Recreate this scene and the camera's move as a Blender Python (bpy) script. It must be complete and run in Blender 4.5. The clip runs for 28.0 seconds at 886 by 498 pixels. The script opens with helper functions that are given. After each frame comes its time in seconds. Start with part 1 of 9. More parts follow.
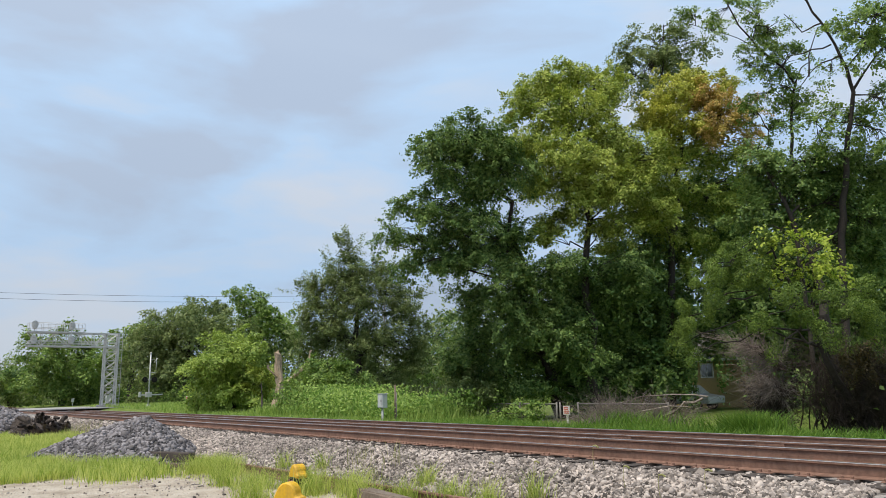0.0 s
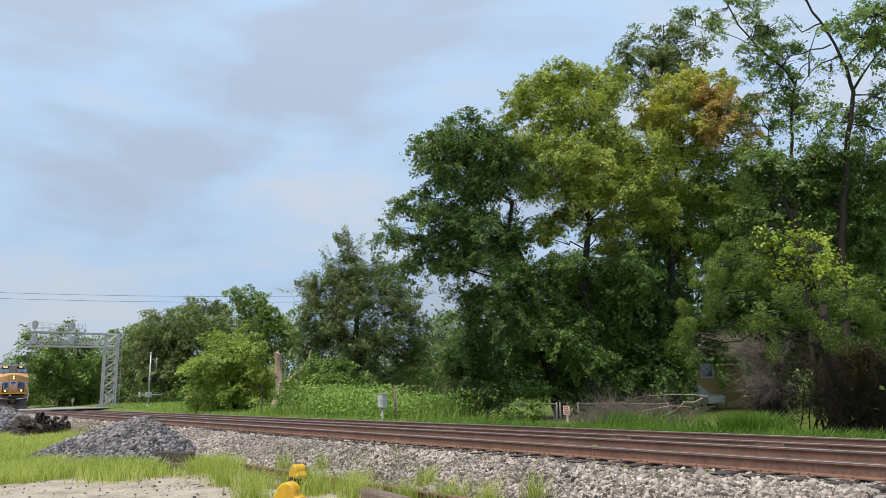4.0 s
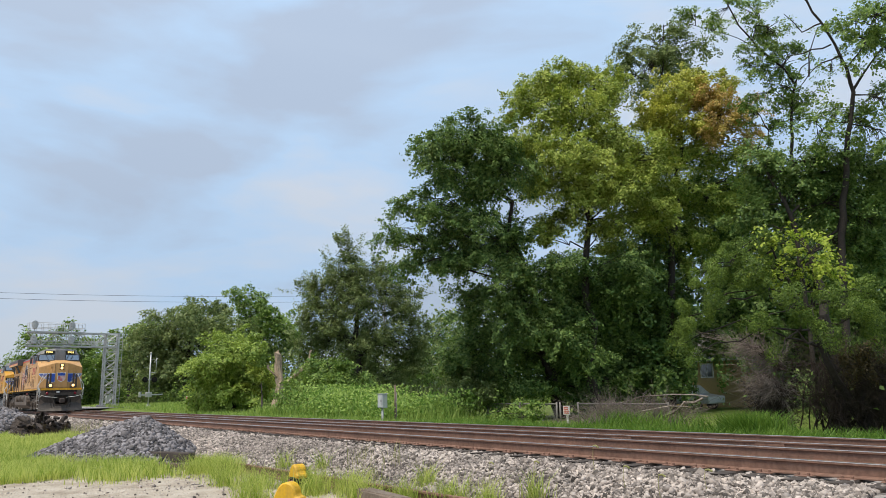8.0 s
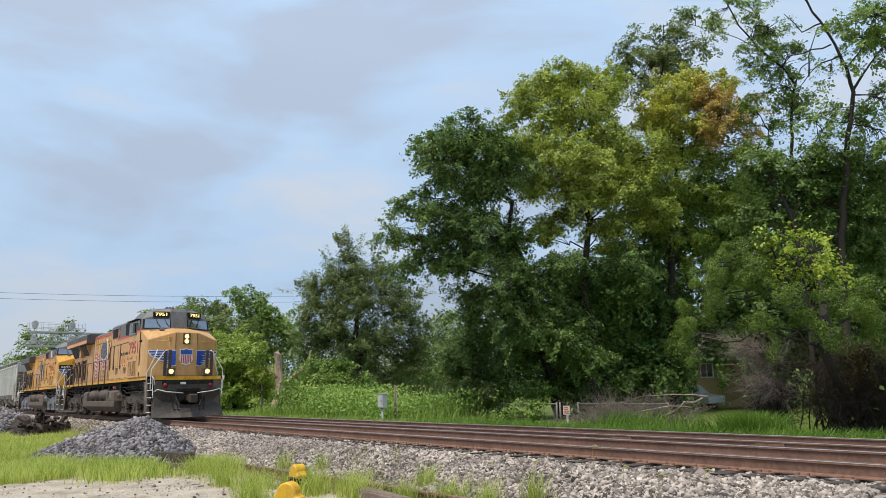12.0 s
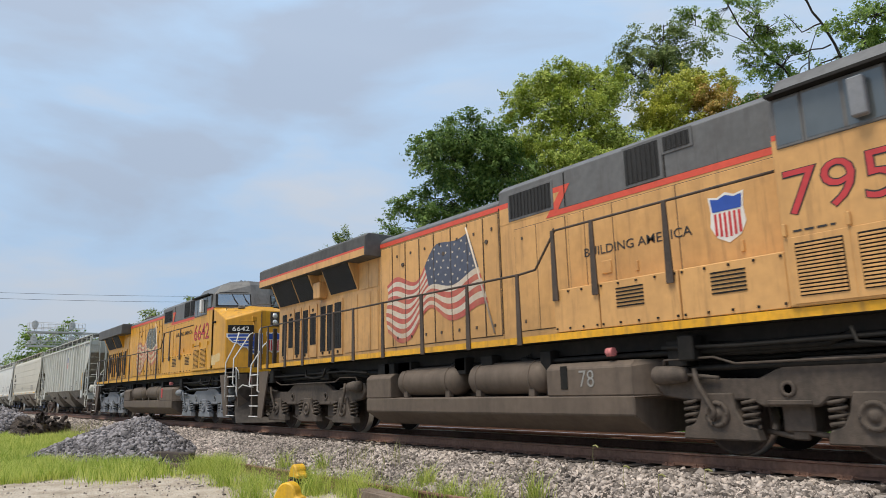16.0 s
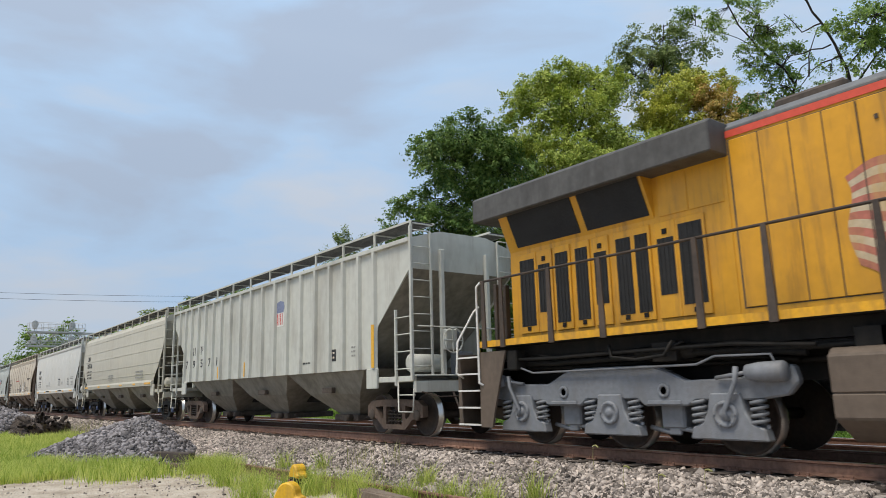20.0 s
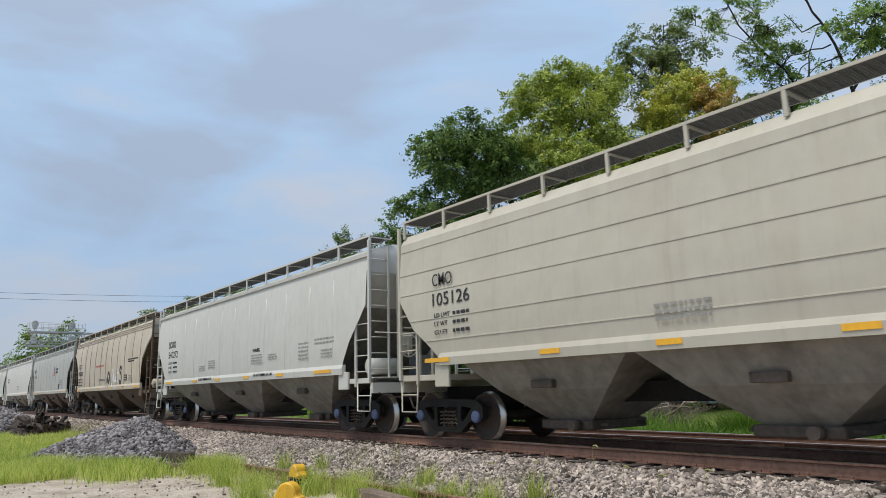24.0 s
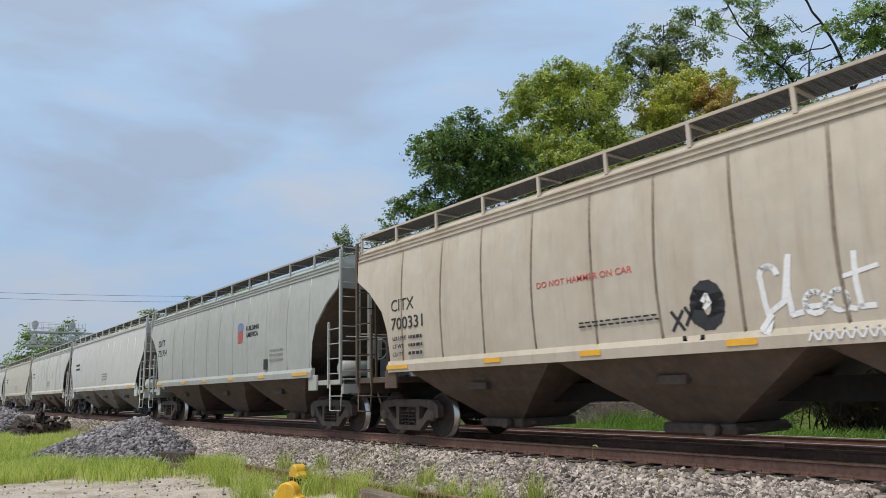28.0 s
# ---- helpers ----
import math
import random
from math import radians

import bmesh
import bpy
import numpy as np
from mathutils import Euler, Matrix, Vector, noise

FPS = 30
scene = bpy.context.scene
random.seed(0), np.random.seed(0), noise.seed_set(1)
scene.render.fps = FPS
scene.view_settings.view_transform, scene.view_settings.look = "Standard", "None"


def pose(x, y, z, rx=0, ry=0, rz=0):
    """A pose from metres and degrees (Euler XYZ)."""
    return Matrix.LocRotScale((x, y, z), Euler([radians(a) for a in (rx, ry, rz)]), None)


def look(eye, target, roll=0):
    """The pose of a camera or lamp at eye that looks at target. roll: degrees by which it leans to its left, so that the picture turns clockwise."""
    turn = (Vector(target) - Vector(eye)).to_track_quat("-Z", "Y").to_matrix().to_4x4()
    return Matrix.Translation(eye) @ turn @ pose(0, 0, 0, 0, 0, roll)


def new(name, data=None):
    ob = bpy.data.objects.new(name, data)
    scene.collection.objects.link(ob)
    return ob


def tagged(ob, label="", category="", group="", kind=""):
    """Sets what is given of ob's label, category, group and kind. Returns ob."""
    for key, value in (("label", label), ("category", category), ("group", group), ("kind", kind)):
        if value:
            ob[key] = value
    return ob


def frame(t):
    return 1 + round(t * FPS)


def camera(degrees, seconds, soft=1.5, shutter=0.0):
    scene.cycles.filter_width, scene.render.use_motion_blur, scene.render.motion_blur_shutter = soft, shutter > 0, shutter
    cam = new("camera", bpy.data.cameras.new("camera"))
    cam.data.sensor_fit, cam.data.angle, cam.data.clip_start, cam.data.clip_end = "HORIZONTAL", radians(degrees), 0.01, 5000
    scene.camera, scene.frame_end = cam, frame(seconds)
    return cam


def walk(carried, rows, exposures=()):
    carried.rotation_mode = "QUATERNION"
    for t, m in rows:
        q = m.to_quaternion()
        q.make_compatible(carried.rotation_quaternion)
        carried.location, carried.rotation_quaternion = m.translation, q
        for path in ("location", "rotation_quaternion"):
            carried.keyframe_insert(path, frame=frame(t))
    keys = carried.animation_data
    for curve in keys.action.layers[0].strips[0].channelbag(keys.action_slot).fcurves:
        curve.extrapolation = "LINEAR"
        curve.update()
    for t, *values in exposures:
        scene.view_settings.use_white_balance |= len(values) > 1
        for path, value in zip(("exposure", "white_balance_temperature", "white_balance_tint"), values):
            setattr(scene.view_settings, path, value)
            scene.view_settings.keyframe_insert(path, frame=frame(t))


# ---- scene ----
cam = camera(65.084, 28.0, soft=0.6, shutter=0.1)
EYE = (0.0, -10.064, 1.01)
walk(cam, [(0.0, look(EYE, (EYE[0] - 0.77524, EYE[1] + 0.59996, EYE[2] + 0.19737), -1.512)),
           (28.0, look(EYE, (EYE[0] - 0.77524, EYE[1] + 0.59996, EYE[2] + 0.19737), -1.512))],
     exposures=[(0.0, 0.40, 6500, 10), (13.0, 0.40, 6500, 10), (16.0, 0.31, 6500, 10), (20.0, 0.27, 6450, 10), (24.0, 0.19, 6280, 10), (28.0, 0.17, 6280, 10)])

# ---- light ----
SUN_EL, SUN_AZ = radians(66), radians(178)   # azimuth of the sun, clockwise from +Y


def make_world():
    w = bpy.data.worlds.new("sky")
    scene.world = w
    w.use_nodes = True
    nt = w.node_tree
    n = nt.nodes
    n.clear()
    out = n.new("ShaderNodeOutputWorld")
    bg = n.new("ShaderNodeBackground")
    sky = n.new("ShaderNodeTexSky")
    sky.sky_type, sky.sun_disc = "NISHITA", False
    sky.sun_elevation, sky.sun_rotation = SUN_EL, SUN_AZ
    sky.air_density, sky.dust_density, sky.ozone_density = 1.0, 1.5, 1.0
    tc = n.new("ShaderNodeTexCoord")
    mp = n.new("ShaderNodeMapping")
    mp.inputs["Scale"].default_value = (1.0, 1.0, 3.2)
    mp.inputs["Rotation"].default_value = (radians(8), radians(-10), 0)
    no = n.new("ShaderNodeTexNoise")
    no.inputs["Scale"].default_value, no.inputs["Detail"].default_value = 1.7, 5
    no.inputs["Roughness"].default_value, no.inputs["Distortion"].default_value = 0.5, 0.3
    rp = n.new("ShaderNodeValToRGB")
    rp.color_ramp.elements[0].position, rp.color_ramp.elements[1].position = 0.34, 0.6
    rp.color_ramp.elements[0].color, rp.color_ramp.elements[1].color = (0.9, 0.9, 0.9, 1), (0.99, 0.97, 0.97, 1)
    no2 = n.new("ShaderNodeTexNoise")
    no2.inputs["Scale"].default_value, no2.inputs["Detail"].default_value, no2.inputs["Distortion"].default_value = 2.3, 7, 0.25
    rp2 = n.new("ShaderNodeValToRGB")
    rp2.color_ramp.elements[0].position, rp2.color_ramp.elements[1].position = 0.38, 0.62
    rp2.color_ramp.elements[0].color, rp2.color_ramp.elements[1].color = (3.6, 4.35, 5.5, 1), (4.85, 5.4, 6.2, 1)
    mid = rp2.color_ramp.elements.new(0.5)
    mid.color = (3.85, 5.2, 6.95, 1)
    mix = n.new("ShaderNodeMixRGB")
    k = nt.links.new
    k(tc.outputs["Generated"], mp.inputs["Vector"])
    k(mp.outputs["Vector"], no.inputs["Vector"])
    k(mp.outputs["Vector"], no2.inputs["Vector"])
    k(no.outputs["Fac"], rp.inputs["Fac"])
    k(no2.outputs["Fac"], rp2.inputs["Fac"])
    k(rp.outputs["Color"], mix.inputs["Fac"])
    k(sky.outputs["Color"], mix.inputs["Color1"])
    k(rp2.outputs["Color"], mix.inputs["Color2"])
    # the overcast is greyer and dimmer towards the horizon
    sep = n.new("ShaderNodeSeparateXYZ")
    k(tc.outputs["Generated"], sep.inputs[0])
    low = n.new("ShaderNodeMapRange")
    low.inputs["From Min"].default_value, low.inputs["From Max"].default_value = 0.03, 0.5
    low.inputs["To Min"].default_value, low.inputs["To Max"].default_value = 0.86, 1.07
    k(sep.outputs["Z"], low.inputs["Value"])
    dim = n.new("ShaderNodeVectorMath")
    dim.operation = "SCALE"
    k(mix.outputs["Color"], dim.inputs[0])
    k(low.outputs["Result"], dim.inputs["Scale"])
    k(dim.outputs["Vector"], bg.inputs["Color"])
    bg.inputs["Strength"].default_value = 0.1
    k(bg.outputs["Background"], out.inputs["Surface"])


make_world()
sun = new("sun", bpy.data.lights.new("sun", "SUN"))
sun.data.energy, sun.data.angle, sun.data.color = 2.75, radians(26), (1.0, 0.91, 0.76)
sun.matrix_basis = look((0, 0, 60), (-math.sin(SUN_AZ), -math.cos(SUN_AZ), 60 - math.tan(SUN_EL)))


# ---- materials ----
def mat(name, rgb, rough=0.6, metal=0.0, var=0.25, scale=6.0, dirt=None, dirt_amount=0.4, bump=0.15, bump_scale=40.0, spec=0.4, island=0.0, coord="Object", streak=0.0, streak_rgb=(0.12, 0.07, 0.04)):
    """A surface with two scales of colour change, blotches of dirt, and fine relief."""
    m = bpy.data.materials.new(name)
    m.use_nodes = True
    nt = m.node_tree
    n, k = nt.nodes, nt.links.new
    b = n["Principled BSDF"]
    tc = n.new("ShaderNodeTexCoord")
    big = n.new("ShaderNodeTexNoise")
    big.inputs["Scale"].default_value, big.inputs["Detail"].default_value = scale * 0.25, 5
    k(tc.outputs[coord], big.inputs["Vector"])
    fine = n.new("ShaderNodeTexNoise")
    fine.inputs["Scale"].default_value, fine.inputs["Detail"].default_value = scale * 4, 6
    k(tc.outputs[coord], fine.inputs["Vector"])
    add = n.new("ShaderNodeMath")
    add.operation = "ADD"
    k(big.outputs["Fac"], add.inputs[0])
    k(fine.outputs["Fac"], add.inputs[1])
    rp = n.new("ShaderNodeValToRGB")
    rp.color_ramp.elements[0].position, rp.color_ramp.elements[1].position = 0.36, 0.64
    lo, hi = [c * (1 - var) for c in rgb], [min(1, c * (1 + var)) for c in rgb]
    rp.color_ramp.elements[0].color, rp.color_ramp.elements[1].color = (*lo, 1), (*hi, 1)
    half = n.new("ShaderNodeMath")
    half.operation = "MULTIPLY"
    half.inputs[1].default_value = 0.5
    k(add.outputs[0], half.inputs[0])
    k(half.outputs[0], rp.inputs["Fac"])
    col = rp.outputs["Color"]
    if dirt:
        dn = n.new("ShaderNodeTexNoise")
        dn.inputs["Scale"].default_value, dn.inputs["Detail"].default_value, dn.inputs["Roughness"].default_value = scale * 0.8, 8, 0.65
        mp = n.new("ShaderNodeMapping")
        mp.inputs["Scale"].default_value = (1.6, 1.6, 0.45)
        k(tc.outputs[coord], mp.inputs["Vector"])
        k(mp.outputs["Vector"], dn.inputs["Vector"])
        dr = n.new("ShaderNodeValToRGB")
        dr.color_ramp.elements[0].position, dr.color_ramp.elements[1].position = 0.46, 0.72
        dr.color_ramp.elements[1].color = (dirt_amount, dirt_amount, dirt_amount, 1)
        k(dn.outputs["Fac"], dr.inputs["Fac"])
        mx = n.new("ShaderNodeMixRGB")
        k(dr.outputs["Color"], mx.inputs["Fac"])
        k(col, mx.inputs["Color1"])
        mx.inputs["Color2"].default_value = (*dirt, 1)
        col = mx.outputs["Color"]
    if streak:
        sn = n.new("ShaderNodeTexNoise")
        sn.inputs["Scale"].default_value, sn.inputs["Detail"].default_value, sn.inputs["Roughness"].default_value = 1.0, 7, 0.7
        sm = n.new("ShaderNodeMapping")
        sm.inputs["Scale"].default_value = (7.0, 7.0, 0.55)
        k(tc.outputs[coord], sm.inputs["Vector"])
        k(sm.outputs["Vector"], sn.inputs["Vector"])
        sr = n.new("ShaderNodeValToRGB")
        sr.color_ramp.elements[0].position, sr.color_ramp.elements[1].position = 0.53, 0.78
        sr.color_ramp.elements[1].color = (streak, streak, streak, 1)
        k(sn.outputs["Fac"], sr.inputs["Fac"])
        sx = n.new("ShaderNodeMixRGB")
        k(sr.outputs["Color"], sx.inputs["Fac"])
        k(col, sx.inputs["Color1"])
        sx.inputs["Color2"].default_value = (*streak_rgb, 1)
        col = sx.outputs["Color"]
    if island:
        ge = n.new("ShaderNodeNewGeometry")
        hs = n.new("ShaderNodeHueSaturation")
        mr = n.new("ShaderNodeMapRange")
        mr.inputs["To Min"].default_value, mr.inputs["To Max"].default_value = 1 - island, 1 + island
        k(ge.outputs["Random Per Island"], mr.inputs["Value"])
        k(mr.outputs["Result"], hs.inputs["Value"])
        k(col, hs.inputs["Color"])
        col = hs.outputs["Color"]
    k(col, b.inputs["Base Color"])
    b.inputs["Roughness"].default_value, b.inputs["Metallic"].default_value = rough, metal
    b.inputs["Specular IOR Level"].default_value = spec
    if bump:
        bn = n.new("ShaderNodeTexNoise")
        bn.inputs["Scale"].default_value, bn.inputs["Detail"].default_value = bump_scale, 6
        k(tc.outputs[coord], bn.inputs["Vector"])
        bp = n.new("ShaderNodeBump")
        bp.inputs["Strength"].default_value, bp.inputs["Distance"].default_value = bump, 0.02
        k(bn.outputs["Fac"], bp.inputs["Height"])
        k(bp.outputs["Normal"], b.inputs["Normal"])
    return m


def leaf_mat(name, rgb, rgb2, trans=0.32):
    """Leaves: matt green that lets some light through, each leaf a shade of its own."""
    m = bpy.data.materials.new(name)
    m.use_nodes = True
    nt = m.node_tree
    n, k = nt.nodes, nt.links.new
    b = n["Principled BSDF"]
    ge = n.new("ShaderNodeNewGeometry")
    tc = n.new("ShaderNodeTexCoord")
    no = n.new("ShaderNodeTexNoise")
    no.inputs["Scale"].default_value, no.inputs["Detail"].default_value = 0.45, 3
    k(tc.outputs["Object"], no.inputs["Vector"])
    mr = n.new("ShaderNodeMath")
    mr.operation = "MULTIPLY_ADD"
    mr.inputs[1].default_value, mr.inputs[2].default_value = 0.8, -0.4
    k(ge.outputs["Random Per Island"], mr.inputs[0])
    ad = n.new("ShaderNodeMath")
    k(no.outputs["Fac"], ad.inputs[0])
    k(mr.outputs[0], ad.inputs[1])
    rp = n.new("ShaderNodeValToRGB")
    rp.color_ramp.elements[0].position, rp.color_ramp.elements[1].position = 0.3, 0.7
    rp.color_ramp.elements[0].color, rp.color_ramp.elements[1].color = (*rgb, 1), (*rgb2, 1)
    k(ad.outputs[0], rp.inputs["Fac"])
    k(rp.outputs["Color"], b.inputs["Base Color"])
    b.inputs["Roughness"].default_value, b.inputs["Specular IOR Level"].default_value = 0.5, 0.3
    tr = n.new("ShaderNodeBsdfTranslucent")
    k(rp.outputs["Color"], tr.inputs["Color"])
    mx = n.new("ShaderNodeMixShader")
    mx.inputs[0].default_value = trans
    k(b.outputs[0], mx.inputs[1])
    k(tr.outputs[0], mx.inputs[2])
    k(mx.outputs[0], n["Material Output"].inputs["Surface"])
    return m


def glow(name, rgb, strength):
    m = bpy.data.materials.new(name)
    m.use_nodes = True
    b = m.node_tree.nodes["Principled BSDF"]
    b.inputs["Base Color"].default_value = (*rgb, 1)
    b.inputs["Emission Color"].default_value = (*rgb, 1)
    b.inputs["Emission Strength"].default_value = strength
    return m


M_ROCK = mat("ballast_stone", (0.305, 0.263, 0.235), 0.9, var=0.4, scale=3, bump=0.3, bump_scale=60, island=0.8, spec=0.2)
M_ROCK_DARK = mat("pile_stone", (0.185, 0.172, 0.178), 0.9, var=0.3, scale=3, bump=0.3, bump_scale=60, island=0.75, spec=0.2)
M_RAIL = mat("rail_rust", (0.19, 0.105, 0.075), 0.75, var=0.3, scale=5, dirt=(0.29, 0.18, 0.135), dirt_amount=0.5, bump=0.2, bump_scale=80)
M_RAILTOP = mat("rail_polished", (0.62, 0.6, 0.58), 0.28, 1.0, var=0.1, scale=8, bump=0.05)
M_TIE = mat("tie_wood", (0.06, 0.047, 0.04), 0.85, var=0.4, scale=4, dirt=(0.16, 0.13, 0.11), bump=0.5, bump_scale=30)
M_GRASS = leaf_mat("grass_blades", (0.27, 0.38, 0.05), (0.66, 0.70, 0.2), 0.5)
M_WEED = leaf_mat("weed_leaves", (0.15, 0.28, 0.045), (0.42, 0.56, 0.14), 0.4)
M_BARK = mat("bark", (0.042, 0.034, 0.029), 0.9, var=0.4, scale=4, bump=0.8, bump_scale=18)
M_DEAD = mat("dead_twig", (0.22, 0.18, 0.155), 0.9, var=0.4, scale=4, bump=0.4, bump_scale=25, island=0.5)
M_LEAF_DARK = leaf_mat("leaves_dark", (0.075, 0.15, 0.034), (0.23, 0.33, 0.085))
M_LEAF_MID = leaf_mat("leaves_mid", (0.11, 0.20, 0.036), (0.28, 0.39, 0.085))
M_LEAF_LIGHT = leaf_mat("leaves_light", (0.22, 0.30, 0.04), (0.52, 0.58, 0.125))
M_LEAF_RUST = leaf_mat("leaves_turning", (0.36, 0.31, 0.06), (0.62, 0.42, 0.14))
M_LEAF_CEDAR = leaf_mat("cedar_sprays", (0.085, 0.15, 0.024), (0.21, 0.30, 0.05), 0.3)
M_YELLOW = mat("loco_yellow", (0.62, 0.345, 0.128), 0.45, var=0.1, scale=1.5, dirt=(0.34, 0.19, 0.075), dirt_amount=0.4, bump=0.05, streak=0.7, streak_rgb=(0.16, 0.09, 0.045))
M_YELLOW2 = mat("loco_yellow_fresh", (0.64, 0.315, 0.022), 0.4, var=0.08, scale=1.5, dirt=(0.33, 0.17, 0.05), dirt_amount=0.45, bump=0.04, streak=0.75)
M_LGREY = mat("loco_roof_grey", (0.13, 0.13, 0.13), 0.5, var=0.15, scale=2, dirt=(0.07, 0.06, 0.055), dirt_amount=0.6, bump=0.06, streak=0.6, streak_rgb=(0.05, 0.04, 0.035))
M_UNDER = mat("running_gear_dust", (0.092, 0.072, 0.058), 0.8, var=0.25, scale=3, dirt=(0.035, 0.03, 0.026), dirt_amount=0.7, bump=0.2)
M_BLACK = mat("black_steel", (0.014, 0.013, 0.012), 0.65, var=0.3, scale=3, dirt=(0.04, 0.033, 0.027), dirt_amount=0.4, bump=0.1, spec=0.2)


# ---- geometry helpers ----
def mesh(name, bm, material=None):
    me = bpy.data.meshes.new(name)
    bm.normal_update()
    bm.to_mesh(me)
    bm.free()
    for m in (material if isinstance(material, (list, tuple)) else [material] if material else []):
        me.materials.append(m)
    return me


def part(name, bm, material, parent, label=""):
    ob = new(name, mesh(name, bm, material))
    ob.parent = parent
    return tagged(ob, label)


def split_part(name, bm, material, parent, label=""):
    """Each loose piece of bm becomes a part of its own."""
    left = set(bm.verts)
    obs = []
    while left:
        stack, island = [left.pop()], []
        while stack:
            v = stack.pop()
            island.append(v)
            for e in v.link_edges:
                o = e.other_vert(v)
                if o in left:
                    left.remove(o)
                    stack.append(o)
        b = bmesh.new()
        new_of = {v: b.verts.new(v.co) for v in island}
        for f in {f for v in island for f in v.link_faces}:
            g = b.faces.new([new_of[v] for v in f.verts])
            g.material_index, g.smooth = f.material_index, f.smooth
        obs.append(part(name, b, material, parent, label))
    bm.free()
    return obs


def thing(name, label, category, m=None, group="", kind="", data=None):
    ob = new(name, data)
    if m is not None:
        ob.matrix_basis = m
    return tagged(ob, label, category, group, kind)


def box(bm, x0, x1, y0, y1, z0, z1, bevel=0.0, mi=0):
    """A box from corner to corner, its edges bevelled."""
    vs = [bm.verts.new((x, y, z)) for x in (x0, x1) for y in (y0, y1) for z in (z0, z1)]
    fs = [bm.faces.new([vs[i] for i in f]) for f in ((0, 1, 3, 2), (4, 6, 7, 5), (0, 4, 5, 1), (2, 3, 7, 6), (0, 2, 6, 4), (1, 5, 7, 3))]
    for f in fs:
        f.material_index = mi
    if bevel:
        es = list({e for f in fs for e in f.edges})
        for f in bmesh.ops.bevel(bm, geom=es, offset=bevel, segments=1, affect="EDGES", profile=0.5)["faces"]:
            f.material_index = mi
    return bm


def rod(bm, a, b, r, seg=8, r2=None, mi=0, cap=True):
    """A round bar from a to b."""
    a, b = Vector(a), Vector(b)
    d = b - a
    if d.length < 1e-6:
        return bm
    q = d.to_track_quat("Z", "Y").to_matrix()
    r2 = r if r2 is None else r2
    ra = [bm.verts.new(a + q @ Vector((math.cos(2 * math.pi * i / seg) * r, math.sin(2 * math.pi * i / seg) * r, 0))) for i in range(seg)]
    rb = [bm.verts.new(b + q @ Vector((math.cos(2 * math.pi * i / seg) * r2, math.sin(2 * math.pi * i / seg) * r2, 0))) for i in range(seg)]
    for i in range(seg):
        f = bm.faces.new((ra[i], ra[(i + 1) % seg], rb[(i + 1) % seg], rb[i]))
        f.material_index, f.smooth = mi, seg > 5
    if cap:
        bm.faces.new(ra[::-1]).material_index = mi
        bm.faces.new(rb).material_index = mi
    return bm


def tube(bm, pts, r, seg=6, mi=0):
    """A bent round bar through the points, swept in one piece."""
    p = [Vector(q) for q in pts]
    p = [q for k, q in enumerate(p) if k == 0 or (q - p[k - 1]).length > 1e-6]
    ways = [(b - a).normalized() for a, b in zip(p, p[1:])]
    up = ways[0].orthogonal().normalized()
    rings = []
    for k, q in enumerate(p):
        d = (ways[max(0, k - 1)] + ways[min(k, len(ways) - 1)]).normalized()
        up = (up - d * up.dot(d)).normalized()
        w = d.cross(up)
        rings.append([bm.verts.new(q + (up * math.cos(2 * math.pi * i / seg) + w * math.sin(2 * math.pi * i / seg)) * r) for i in range(seg)])
    for a, b in zip(rings, rings[1:]):
        for i in range(seg):
            f = bm.faces.new((a[i], a[(i + 1) % seg], b[(i + 1) % seg], b[i]))
            f.material_index, f.smooth = mi, seg > 4
    bm.faces.new(rings[0][::-1]).material_index = mi
    bm.faces.new(rings[-1]).material_index = mi
    return bm


def prism(bm, outline, lo, hi, axis="y", mi=0, bevel=0.0):
    """An outline of (u, v) pushed from lo to hi along an axis: y gives (x, z) outlines, x gives (y, z), z gives (x, y)."""
    def at(u, v, w):
        return {"y": (u, w, v), "x": (w, u, v), "z": (u, v, w)}[axis]
    a = [bm.verts.new(at(u, v, lo)) for u, v in outline]
    b = [bm.verts.new(at(u, v, hi)) for u, v in outline]
    fs = [bm.faces.new(a), bm.faces.new(b[::-1])]
    n = len(outline)
    for i in range(n):
        fs.append(bm.faces.new((a[i], b[i], b[(i + 1) % n], a[(i + 1) % n])))
    bmesh.ops.recalc_face_normals(bm, faces=fs)
    for f in fs:
        f.material_index = mi
    if bevel:
        es = list({e for f in fs for e in f.edges})
        for f in bmesh.ops.bevel(bm, geom=es, offset=bevel, segments=1, affect="EDGES", profile=0.5)["faces"]:
            f.material_index = mi
    return bm


def soup(name, verts, faces, material, smooth=False):
    """A mesh from numpy arrays; faces all of one size."""
    me = bpy.data.meshes.new(name)
    verts, faces = np.asarray(verts, np.float32), np.asarray(faces, np.int32)
    n, s = faces.shape
    me.vertices.add(len(verts))
    me.vertices.foreach_set("co", verts.ravel())
    me.loops.add(n * s)
    me.loops.foreach_set("vertex_index", faces.ravel())
    me.polygons.add(n)
    me.polygons.foreach_set("loop_start", np.arange(0, n * s, s, dtype=np.int32))
    me.polygons.foreach_set("loop_total", np.full(n, s, np.int32))
    if smooth:
        me.polygons.foreach_set("use_smooth", np.ones(n, bool))
    me.update(calc_edges=True)
    me.materials.append(material)
    return me


